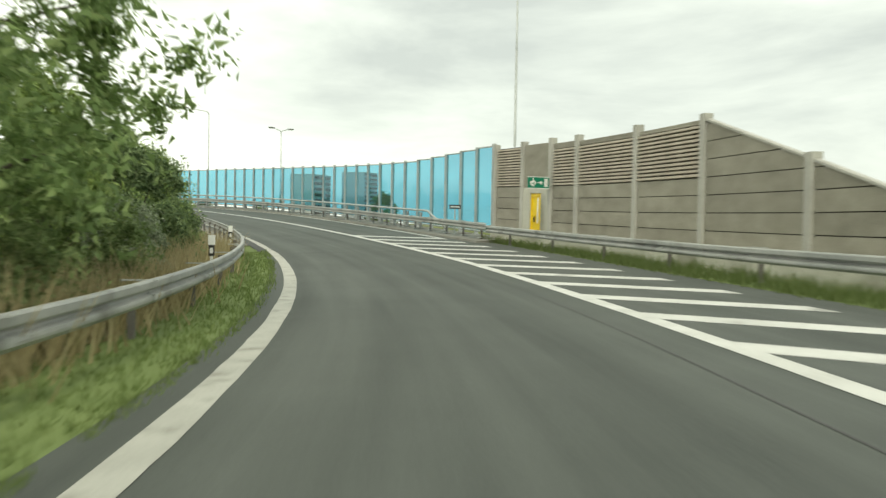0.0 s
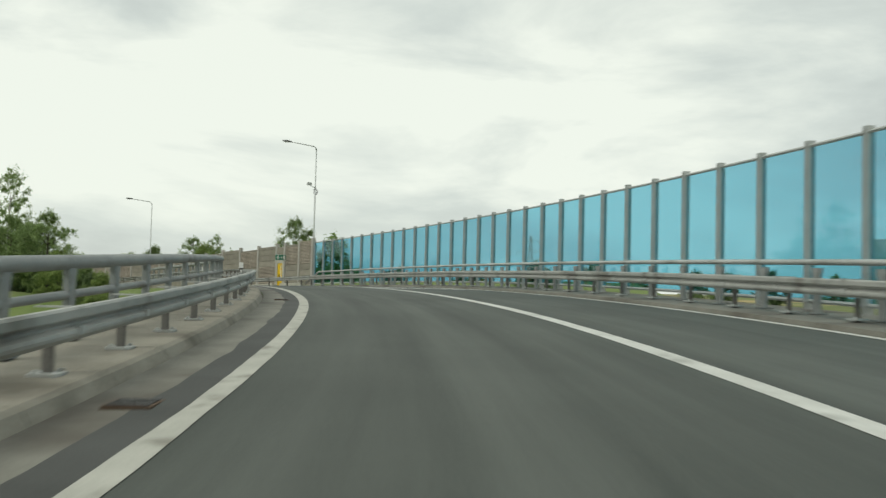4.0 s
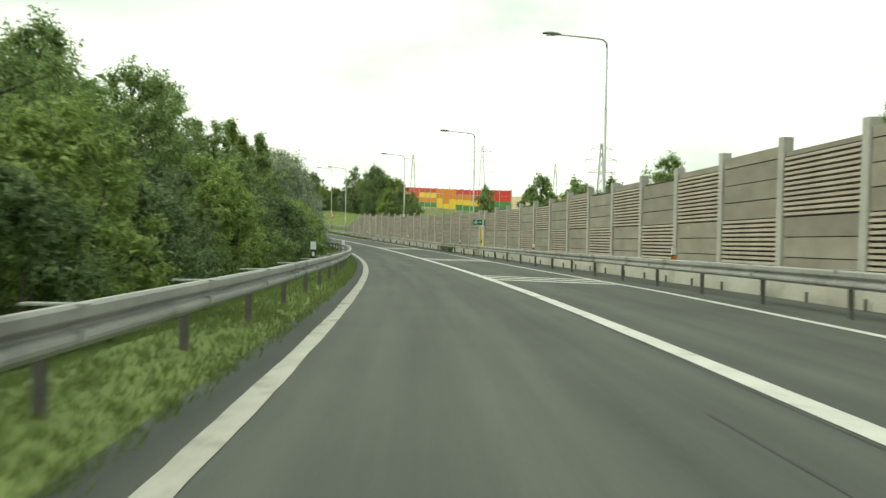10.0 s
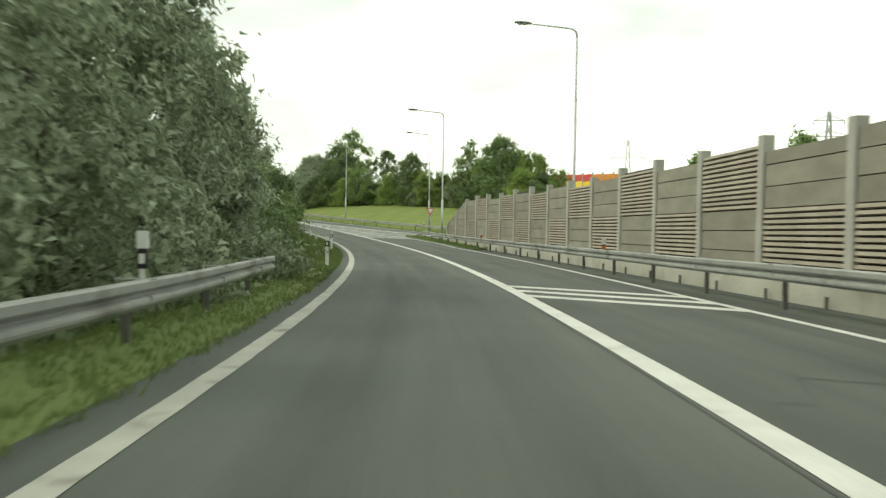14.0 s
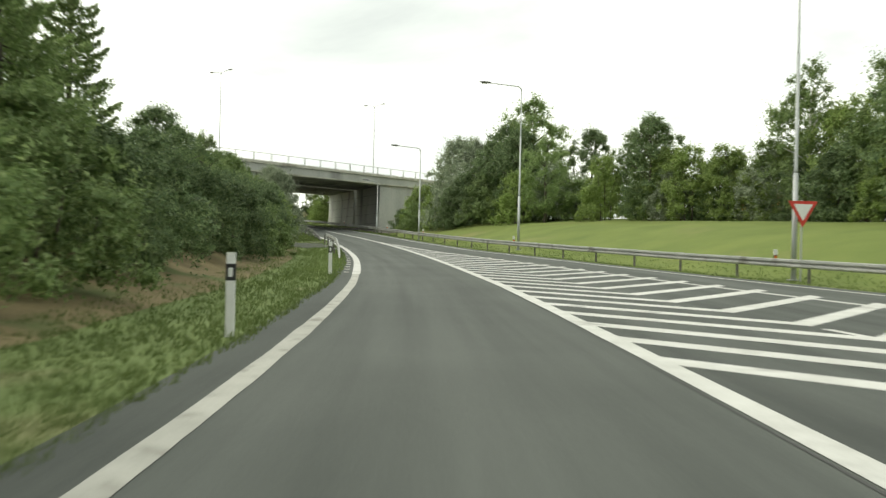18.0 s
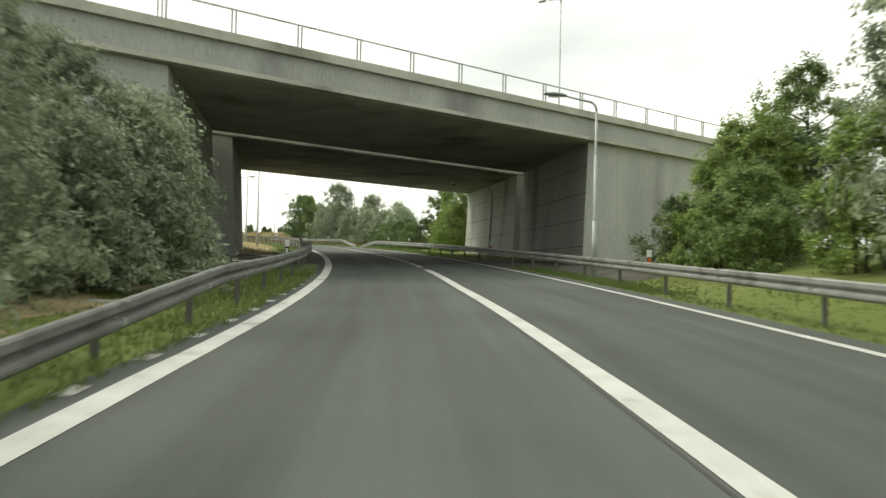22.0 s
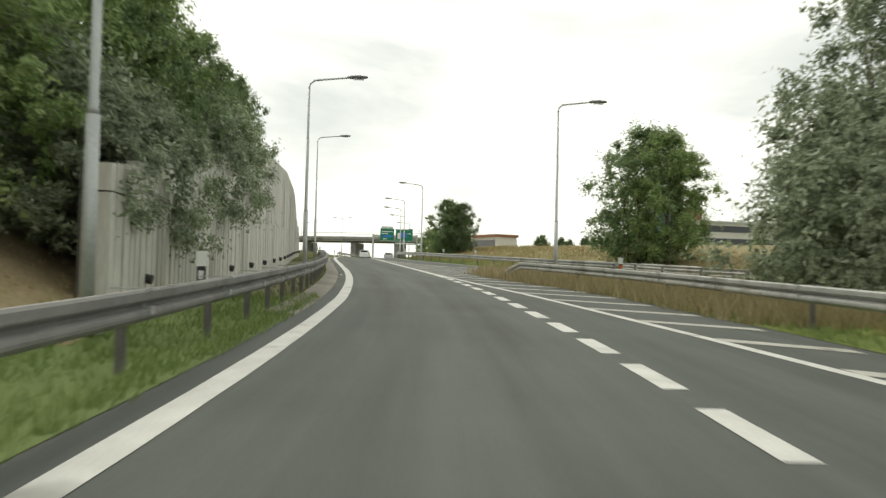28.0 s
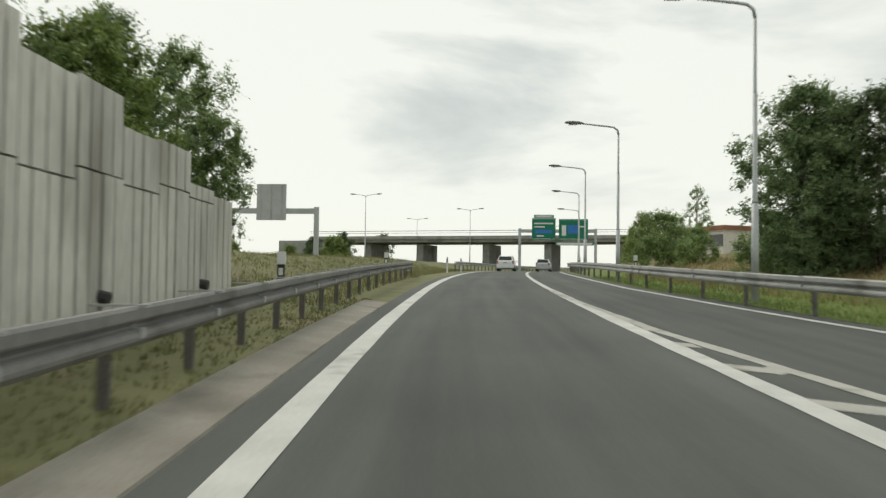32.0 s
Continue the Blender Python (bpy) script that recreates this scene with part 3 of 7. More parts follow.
def right_up(u, d):
    """Height of the ground right of the paving, d metres beyond its edge."""
    flat = pl(d, (0, 0), (1, -0.05), (5, -0.2), (12, -0.6), (40, -1))
    drop = pl(d, (0, 0), (2.4, -0.2), (4, -4), (9, -7), (40, -7))
    wall = pl(d, (0, 0), (1, 0.02), (3, 0.1), (8, 0.8), (40, 1.5))
    bank_up = pl(d, (0, 0), (1.2, -0.05), (3, 0.25), (9, 1.9), (16, 2.6), (40, 3.2))
    verge = pl(d, (0, 0), (1.0, -0.02), (3, 0.0), (8, 0.3), (40, 0.8))
    mound = pl(d, (0, 0), (1.2, 0.02), (3, 0.4), (6, 1.0), (12, 1.7), (25, 2.3), (45, 2.6))
    keys = [(-3, flat), (1.2, flat), (2.2, drop), (7.4, drop), (8.4, wall), (16.8, wall), (18.2, bank_up), (22.8, bank_up), (24.2, verge), (30.2, verge), (31.2, mound), (60, mound)]
    return pl(u, *keys)


def sheet(name, u0, u1, offs, edge, height, sign, material, step=0.2):
    rows = []
    for u in span(u0, u1, step):
        e, row = edge(u), []
        for d in offs:
            wob = 0.12 * noise.noise(Vector((u * 4.1, d * 0.7, 2.0))) * min(1, d / 3)
            row.append(P(u, e + sign * d, height(u, d) + wob - 0.004))
        rows.append(row if sign > 0 else row[::-1])
    return tagged(Geo().strip(rows).ob(name, material, smooth=True), kind="structure")


OFF_L = [0, 0.25, 0.6, 1.0, 1.4, 2, 2.6, 3.2, 4, 5, 6, 7, 8, 10, 12, 14, 18, 24, 30, 45]
OFF_R = [0, 0.5, 1, 1.5, 2, 3, 4, 5, 6, 8, 10, 13, 16, 20, 26, 34, 45]
lane_left = lambda u: LL(u) - pl(u, (0, 0.55), (1.2, 0.5), (1.8, 0.3), (7.75, 0.3), (8.2, 0.6), (13, 0.6), (17, 0.6), (19, 0.75), (22, 0.5), (30, 0.5), (60, 0.5))
tagged(sheet("ground_verge", -2.5, 8.0, OFF_L, lane_left, left_up, -1, GRASS), "green grass verge beside the slip road", "verge")
tagged(sheet("ground_forest_edge", 8.0, 21.6, OFF_L, lane_left, left_up, -1, GRASS), "green grass verge under the trees", "verge")
tagged(sheet("ground_bank_left", 21.6, 23.7, OFF_L, lane_left, left_up, -1, BANK), "rough green bank under shrubs before the overpass", "bank")
tagged(sheet("ground_earth_slope", 21.95, 23.6, [2.2, 3, 4, 5, 6, 7, 8, 10], lane_left, lambda u, d: left_up(u, d) + 0.02 - 0.05 * (d < 2.5 or d > 9) - 0.06 * (u < 22 or u > 23.55), -1, EARTH), "bare brown earth under the shrubs", "bank")
tagged(sheet("ground_green_strip", 23.7, 29.2, [0, 0.25, 0.6, 1.0, 1.4, 2, 2.6], lane_left, lambda u, d: left_up(u, d) + 0.012, -1, GRASS), "narrow green grass strip under the guardrail", "verge")
tagged(sheet("ground_open_slope", 23.7, 27.9, OFF_L, lane_left, left_up, -1, DRY), "dry straw-coloured grass slope", "slope")
tagged(sheet("ground_earth_shade", 23.6, 24.95, [1.35, 1.5, 2, 3, 4, 6, 8], lane_left, lambda u, d: left_up(u, d) + 0.03 - 0.06 * (d < 1.4) - 0.08 * (u < 23.63 or u > 24.92), -1, DARK_EARTH), "dark bare earth under the overpass", "bank")
tagged(sheet("ground_earth_verge", 23.45, 25.1, [1.5, 1.65, 2, 3, 4, 6], right_edge, lambda u, d: right_up(u, d) + 0.03 - 0.06 * (d < 1.6) - 0.08 * (u < 23.48 or u > 25.07), 1, DARK_EARTH), "dark bare earth under the overpass", "bank")
tagged(sheet("ground_bare_strip", 24.0, 24.95, [0.0, 0.3, 0.7, 1.1, 1.6], lane_left, lambda u, d: left_up(u, d) + 0.045 - 0.03 * (d < 0.1) - 0.1 * (u < 24.03 or u > 24.92), -1, DARK_EARTH, 0.1), "bare dark earth strip under the overpass", "bank")
tagged(sheet("ground_bare_strip", 24.2, 25.0, [0.0, 0.3, 0.7, 1.1, 1.8], right_edge, lambda u, d: right_up(u, d) + 0.045 - 0.03 * (d < 0.1) - 0.1 * (u < 24.23 or u > 24.97), 1, DARK_EARTH, 0.1), "bare dark earth strip under the overpass", "bank")
tagged(sheet("ground_earth_bank", 27.9, 29.2, OFF_L, lane_left, left_up, -1, EARTH), "bare brown earth bank with patches of grass", "bank")
tagged(sheet("ground_wall_verge", 29.2, 58, OFF_L, lane_left, left_up, -1, DULL), "rough dull grass strip and slope beyond the wall", "verge")
tagged(sheet("ground_leaf_litter", 16.9, 21.5, [2.3, 2.7, 3.2, 4, 5, 6, 7.5], lambda u: lane_left(u) + 0.35 * noise.noise(Vector((u * 5, 3, 0))), lambda u, d: left_up(u, d) + 0.03 - 0.06 * (d < 2.4 or d > 7) - 0.08 * (u < 17 or u > 21.4), -1, LITTER), "bare brown earth and dead grass under the bushes", "bank")
tagged(sheet("ground_right_verge", -2.5, 17.0, OFF_R, right_edge, right_up, 1, GRASS), "grass behind the noise barrier", "verge")
tagged(sheet("ground_right_bank", 17.0, 24.2, OFF_R, right_edge, right_up, 1, BANK), "long rising bank of yellowing grass", "bank")
tagged(sheet("ground_right_verge", 24.2, 28.0, OFF_R, right_edge, right_up, 1, BANK), "green grass verge under the shrubs", "verge")
tagged(sheet("ground_right_meadow", 28.0, 58, OFF_R, right_edge, right_up, 1, MEADOW), "dry brown meadow grass beyond the guardrail", "meadow")
tagged(sheet("ground_green_strip", 28.0, 45, [0, 0.5, 1, 1.5, 2.1, 2.8], right_edge, lambda u, d: right_up(u, d) + 0.014, 1, BANK), "green grass strip between the asphalt and the meadow", "verge")

# far land: one sheet out to the horizon, lower than the near verges
rows = []
axis = [-3000, -2000, -1200, -800, -500, -350] + list(range(-300, 301, 20)) + [350, 500, 800, 1200, 2000, 3000]
_near = np.stack([_cx[::4], _cy[::4], _cz[::4]], 1)
for yy in axis:
    row = []
    for xx in axis:
        x, y = xx - 120.0, yy + 230.0
        d2 = (_near[:, 0] - x) ** 2 + (_near[:, 1] - y) ** 2
        k = int(np.argmin(d2))
        d = math.sqrt(d2[k])
        w = np.exp(-d2 / (2 * 70.0 ** 2)) + 1e-9
        z = float((w * _near[:, 2]).sum() / w.sum())
        z = z - 1.6 if d > 45 else z - 9.0
        far = max(0.0, min(1.0, (d - 150) / 500))
        row.append(Vector((x, y, z * (1 - far) + far * 2.0 + 1.5 * noise.noise(Vector((x / 160, y / 160, 0))))))
    rows.append(row)
tagged(Geo().strip(rows).ob("ground", FIELD, smooth=True), "wide land of fields and scrub to the horizon", "ground", kind="structure")

# ---- road ----
rows = []
for u in span(-2.5, 58, 0.1):
    a, b = lane_left(u), right_edge(u)
    rows.append([P(u, a + (b - a) * k / 8, 0.0) for k in range(9)])
road = tagged(Geo().strip(rows).ob("road", ASPHALT, smooth=True), "grey asphalt slip road bending to the left", "road", kind="structure")
along = road.data.uv_layers.new(name="along")
flat = []
for u in span(-2.5, 58, 0.1):
    a, b, mid = lane_left(u), right_edge(u), (LL(u) + RL(u)) / 2
    flat += [(a + (b - a) * k / 8 - mid, u * 18.5) for k in range(9)]
flat = np.array(flat, dtype=np.float32)
corner = np.zeros(len(road.data.loops), dtype=np.int32)
road.data.loops.foreach_get("vertex_index", corner)
along.data.foreach_set("uv", flat[corner].ravel())
tagged(Geo().strip([[P(u, LL(u) - 0.5 + 0.1 * noise.noise(Vector((u * 14, 0, 0))), 0.004), P(u, LL(u) - 0.12, 0.004)] for u in span(1.7, 7.85, 0.03)]).ob("gutter_strip", PATCH), "dark repaired asphalt strip beside the edge line", "gutter", kind="structure")
tagged(Geo().strip([[P(u, railL(u) + 0.34, 0.003), P(u, LL(u) - 0.4, 0.003)] for u in span(1.9, 7.63, 0.1)]).ob("gutter_paving", GUTTER), "pale stained concrete gutter along the bridge kerb", "gutter", kind="structure")
for u in (2.43, 3.4, 4.4, 5.33, 6.56, 7.38):
    q = M(u, LL(u) - 0.57, 0.006)
    dg = thing("drain_grate", "rusty brown drain grate in the bridge gutter", "drain grate", "drain grates along the kerb", m=q)
    Geo().box(-0.2, 0.2, -0.25, 0.25, -0.05, 0.012).ob("frame", RUST, dg)
    for k in range(6):
        Geo().box(-0.17, 0.17, -0.21 + k * 0.075, -0.17 + k * 0.075, 0.0125, 0.022).ob("bar", DARK, dg)
for u in (1.62, 7.62):
    g = Geo().strip([[P(u + du, LL(u) - 0.5 + k * (RE(u) - LL(u) + 1) / 8, 0.005) for k in range(9)] for du in (0, 0.012)])
    tagged(g.ob("expansion_joint", PATCH if u < 3 else GUTTER), "narrow dark joint across the asphalt", "joint", kind="structure")


def line(f, u0, u1, w, up=0.006, material=PAINT, wobble=0.0):
    rows = []
    for u in span(u0, u1, 0.02 if wobble > 0.015 else 0.06):
        j, k = (wobble * (noise.noise(Vector((u * 9, w, 1))) + 0.7 * noise.noise(Vector((u * 41, w, q)))) for q in (1, 7))
        rows.append([P(u, f(u) - w / 2 + j, up), P(u, f(u) + w / 2 - k, up)])
    return Geo().strip(rows)


isl = lambda u: pl(u, (16.8, 6.5), (17.2, 6.55), (17.62, 6.95), (18.23, 7.15), (18.68, 7.3))
isr = lambda u: pl(u, (16.8, 10.5), (17.6, 10.0), (18.2, 9.2), (18.6, 8.9), (18.68, 8.4))
tagged(Geo().strip([[P(u, isl(u) + (isr(u) - isl(u)) * k / 5, (0.004, 0.05, 0.07, 0.08, 0.06, 0.004)[k] + 0.03 * hash01(u * 9, k)) for k in range(6)] for u in span(17.0, 18.68, 0.06)]).ob("grass_island", GRASS, smooth=True), "grass island under the guardrail end", "verge", kind="structure")
marks = thing("road_markings", "white painted lane lines, dashes and hatching on the asphalt", "road marking", kind="structure")
line(LL, -2.5, 1.7, 0.29, material=OLD_PAINT, wobble=0.016).ob("edge_line", OLD_PAINT, marks)
line(LL, 1.7, 19.5, 0.235, material=OLD_PAINT, wobble=0.017).ob("edge_line", OLD_PAINT, marks)
line(LL, 19.5, 56, 0.29, wobble=0.01).ob("edge_line", PAINT, marks)
line(RL, -2.5, 23.9, 0.28, wobble=0.01).ob("lane_line", PAINT, marks)
line(RE, 2.0, 14.8, 0.18, wobble=0.01).ob("edge_line", PAINT, marks)
RE1 = lambda u: pl(u, (14.8, 5.95), (17.2, 6.1), (17.62, 6.5), (18.23, 6.72), (18.66, 6.68), (18.94, 5.87), (19.48, 4.9), (20.46, 3.8), (20.8, 3.24), (21.3, 2.55), (21.6, 2.25))
line(RE1, 14.8, 18.7, 0.18, wobble=0.01).ob("edge_line", PAINT, marks)
line(lambda u: RL(u) - 0.19, 7.0, 23.9, 0.035, 0.004, PATCH, 0.012).ob("seam", PATCH, marks)
line(lambda u: RL(u) - 0.95 + 0.2 * math.sin(u * 2), -0.5, 2.4, 0.03, 0.004, PATCH, 0.012).ob("seam", PATCH, marks)
for pts in (((14.28, 2.4), (14.36, 2.75), (14.36, 3.1), (14.43, 3.5), (14.41, 4.2)), ((5.35, 4.0), (5.5, 4.6), (5.62, 5.6)), ((11.3, 3.4), (11.42, 3.9), (11.45, 4.8)), ((8.5, 2.2), (8.9, 2.35), (9.3, 2.2), (9.8, 2.4), (10.4, 2.1))):
    Geo().strip([[P(u, a - 0.02, 0.004), P(u + 0.003, a + 0.02, 0.004)] for u, a in pts]).ob("crack_seal", PATCH, marks)
R2 = lambda u: pl(u, (18.3, 12.6), (19.0, 10.4), (20, 7.2), (20.55, 5.4), (20.87, 4.12), (21.32, 3.06), (21.58, 2.65), (22.0, 1.8))
R3 = lambda u: pl(u, (31.0, 11.6), (31.26, 9.4), (31.63, 6.1), (31.93, 5.1), (32.2, 4.4), (32.5, 3.8), (32.9, 3.3), (33.5, 3.02), (33.8, 2.95))
MID3 = lambda u: pl(u, (30.4, 9.6), (31.04, 7.39), (31.2, 6.9), (31.32, 6.3), (31.63, 4.95), (31.78, 4.66), (31.93, 4.42), (32.07, 4.12), (32.6, 3.4), (33.2, 3.1))
line(RE, 21.7, 30.6, 0.2, wobble=0.01).ob("edge_line", PAINT, marks)
line(RE, 31.0, 56, 0.2, wobble=0.01).ob("edge_line", PAINT, marks)
line(RE, 18.3, 21.7, 0.2, wobble=0.01).ob("edge_line", PAINT, marks)
line(R2, 18.5, 21.9, 0.26, wobble=0.01).ob("gore_line", PAINT, marks)
line(R3, 31.2, 33.8, 0.22, wobble=0.02).ob("gore_line", OLD_PAINT, marks)
line(RL, 30.4, 33.8, 0.28, wobble=0.02).ob("lane_line", PAINT, marks)
line(RL, 33.8, 56, 0.2, wobble=0.01).ob("lane_line", PAINT, marks)


def bar(pts, name="hatch_bar", material=PAINT):
    """A painted four-sided patch through stations and offsets."""
    make(name, [P(u, a, 0.007) for u, a in pts], [(0, 1, 2, 3)], material, marks)


def slant(u, a, b, w, rate, material=PAINT):
    """A bar from offset a to offset b that runs back against the traffic by rate stations a metre, w stations thick."""
    n = 4
    rows = []
    for i in range(n + 1):
        lat = a + (b - a) * i / n
        uu = u - rate * (lat - a)
        rows.append([P(uu, lat, 0.007), P(uu + w, lat, 0.007)])
    Geo().strip(rows).ob("hatch_bar", material, marks)


u = -1.5
while u < 2.3:                                      # first gore
    slant(u, RL(u) + 0.12, max(RL(u) + 0.5, min(RE(u) + 0.1, RE(u - 0.14))), 0.045, 0.052)
    u += 0.16
for g0 in (6.19, 8.0, 10.02, 11.78, 13.26, 14.98):   # groups of three bars on the closed lane
    for k in range(3):
        slant(g0 + 0.088 * k, RL(g0) + 0.12, RE(g0) - 0.08, 0.036, 0.05)
u = 18.474
while u < 21.6:                                     # second gore, in chevrons
    for k in range(4):                               # the bar runs back until it meets the spine
        b = RE1(u - 0.048 * ((0 if k == 0 else b) - RL(u))) if k else RE1(u)
    slant(u, RL(u) + 0.12, b, 0.036, 0.048)
    ub = u - 0.048 * (b - RL(u))
    if ub > 18.5 and R2(ub) - b > 0.4:
        slant(ub, b, R2(ub) - 0.1, 0.036, -0.06)
    u += 0.108
for k in range(4):                                   # bars behind the guardrail end
    slant(18.02 + 0.15 * k, 9.4 + 0.1 * k, 12.6, 0.045, -0.06)
u = 27.6
while u < 30.2:                                     # third gore
    slant(u + 0.15, RE(u + 0.15) + 0.1, right_edge(u) - 0.25, 0.032, 0.05, OLD_PAINT)
    u += 0.2
u = 30.53
while u < 32.9:
    b = MID3(u)
    for k in range(4):
        b = MID3(u - 0.05 * (b - RL(u)))
    slant(u, RL(u) + 0.12, b, 0.034, 0.05, OLD_PAINT)
    ub = u - 0.05 * (b - RL(u))
    if ub > 31.0 and R3(ub) - b > 0.25:
        slant(ub, b, min(R3(ub) - 0.08, b + 2.2), 0.036, -0.07, OLD_PAINT)
    u += 0.1475
u = 24.025
while u < 30.3:                                     # dashed lane line
    Geo().strip([[P(w, RL(w) - 0.13, 0.007), P(w, RL(w) + 0.13, 0.007)] for w in (u, u + 0.05, u + 0.106)]).ob("lane_dash", PAINT, marks)
    u += 0.165
bar([(30.31, -1.88), (30.312, -1.77), (30.362, -1.78), (30.36, -1.87)], "worn_patch", OLD_PAINT)
u = 19.55
while u < 23.6:                                     # rumble blocks outside the edge line
    Geo().strip([[P(w, LL(w) - 0.46, 0.007), P(w, LL(w) - 0.28, 0.007)] for w in (u, u + 0.024)]).ob("edge_block", OLD_PAINT, marks)
    u += 0.108

# ---- guardrails ----
W_BEAM = [(0.0, 0.0), (0.03, 0.0), (0.078, 0.045), (0.083, 0.075), (0.078, 0.105), (0.012, 0.138), (0.0, 0.155), (0.012, 0.172), (0.074, 0.2), (0.083, 0.215), (0.083, 0.285), (0.066, 0.31), (0.0, 0.31),
          (-0.012, 0.298), (0.055, 0.298), (0.07, 0.28), (0.07, 0.22), (0.002, 0.182), (-0.012, 0.155), (0.002, 0.128), (0.066, 0.1), (0.07, 0.075), (0.066, 0.05), (0.02, 0.012), (-0.012, 0.012)]
rail_post_me = Geo().box(-0.05, 0.05, -0.03, 0.03, -1.15, -0.07, chamfer=0.012).mesh("post", RAILPOST)
rail_arm_me = Geo().box(-0.02, 0.3, -0.05, 0.05, -0.25, -0.17).box(-0.12, 0.34, -0.035, 0.035, -0.012, 0.006).mesh("spacer", STEEL)
foot_me = Geo().box(-0.14, 0.14, -0.16, 0.16, 0.0, 0.03, chamfer=0.03).box(-0.1, -0.06, -0.12, -0.08, 0.03, 0.06).box(0.06, 0.1, 0.08, 0.12, 0.03, 0.06).mesh("foot_plate", STEEL)
bolt_me = Geo().tube([(0, 0, 0), (0.02, 0, 0)], 0.022, 6).mesh("bolt", STEEL)


def guardrail(u0, u1, lat, side, label, gap=4.0, ends=(0, 0), top=lambda u: 0.82, foot=None, arms=True, step=0.1, steel=None):
    """Steel beam on posts. side: +1 when the traffic side is to its right. ends: length in stations over which it dips to the ground. top: height of its upper edge. foot: height of its foot plates."""
    t = thing("guardrail", label, "guardrail", "steel guardrails along the road")

    def high(u):
        a = min(1.0, (u - u0) / ends[0]) if ends[0] else 1.0
        b = min(1.0, (u1 - u) / ends[1]) if ends[1] else 1.0
        return top(u) - 0.72 * (1 - max(0.0, min(a, b)) ** 0.8)

    length = (u1 - u0) * 18.5
    secs = max(1, int(length / 16))
    for i in range(secs):
        a, b = u0 + (u1 - u0) * i / secs, u0 + (u1 - u0) * (i + 1) / secs
        Geo().sweep(span(a, b, step), lambda u: [(lat(u) + side * x, z - 0.31 + high(u) + 0.008 * noise.noise(Vector((u * 3, 1, 1)))) for x, z in W_BEAM]).ob("beam", steel or RAIL, t)
    n = int(length / gap)
    for i in range(n):
        u = u0 + (u1 - u0) * (i + 0.5) / n
        if high(u) < 0.4:
            continue
        m = M(u, lat(u) - side * (0.2 if arms else 0.06), high(u), 0 if side > 0 else 180)
        put("post", rail_post_me, t, m)
        if arms:
            put("spacer", rail_arm_me, t, m)
        put("bolt", bolt_me, t, M(u, lat(u), high(u) - 0.155, 0 if side > 0 else 180))
        if foot is not None:
            put("foot_plate", foot_me, t, M(u, lat(u) - side * 0.2, foot))
    return t


guardrail(-2.4, 1.75, railL, 1, "grey galvanised steel guardrail in front of bushes", 4.0, top=railT)
guardrail(1.75, 7.85, railL, 1, "grey steel guardrail bolted to the bridge kerb", 2.2, top=railT, foot=0.137)
guardrail(7.85, 15.05, railL, 1, "weathered grey steel guardrail beside a grass verge", 4.0, top=railT)
railS = lambda u: pl(u, (19.9, -2.6), (20.4, -2.7), (21.2, -2.9), (21.62, -3.05))
guardrail(20.2, 21.66, railS, 1, "short grey guardrail rising out of the grass", 4.0, ends=(0.65, 0), top=railT, step=0.05)
guardrail(21.95, 28.8, railL, 1, "long grey steel guardrail on dark posts", 3.8, ends=(0.8, 0), top=railT, steel=RAIL_DARK)
guardrail(28.8, 34.9, railL, 1, "dark grey steel guardrail below the ribbed wall", 2.6, ends=(0, 0.12), top=railT, steel=RAIL_DARK)
railR = lambda u: pl(u, (-2, 6.6), (0, 7.5), (1.2, 7.8), (2.9, 7.95), (6, 8.15), (8, 7.9), (8.9, 7.45), (11.4, 7.15), (14.8, 6.6), (17.2, 6.85), (17.62, 7.2), (18.2, 7.65), (18.68, 8.4))
guardrail(-2.4, 1.85, railR, -1, "steel guardrail before the brown noise wall", 4.0, top=lambda u: 0.78)
guardrail(1.85, 7.95, railR, -1, "steel guardrail in front of blue glass panels", 2.2, top=lambda u: 0.86, foot=0.14)
guardrail(7.95, 18.68, railR, -1, "long steel guardrail in front of the noise wall", 4.0, ends=(0, 0.35), top=lambda u: pl(u, (8, 0.86), (14, 0.86), (17.5, 0.78)))
railB = lambda u: pl(u, (17.2, 19.5), (18.3, 18.0), (18.9, 16.1), (19.2, 14.9), (20.2, 11.8), (20.84, 9.8), (21.2, 8.6), (21.8, 7.7), (22.5, 7.0), (25, 6.75), (27.3, 6.6), (28.5, 7.0), (29.5, 7.0), (30.35, 5.6))
guardrail(17.2, 27.25, railB, -1, "shining steel guardrail at the foot of the grass bank", 4.0, ends=(0, 0.4))
guardrail(27.4, 30.38, railB, -1, "steel guardrail on a dry grass verge", 4.0, ends=(0.45, 0.2))
railD = lambda u: pl(u, (30.2, 14.2), (31.3, 11.4), (32.2, 9.0), (32.65, 8.0), (33.3, 6.9), (34, 6.4), (36, 6.4), (60, 6.4))
guardrail(30.2, 50, railD, -1, "steel guardrail along the merging lane", 4.0)
guardrail(28.6, 31.0, lambda u: railB(min(u, 30.3)) + 6.0 + (u - 28.6) * 0.6, 1, "distant guardrail behind dry grass", 4.0)
guardrail(36.3, 50, lambda u: -2.6, 1, "guardrail beside the far lane", 4.0)

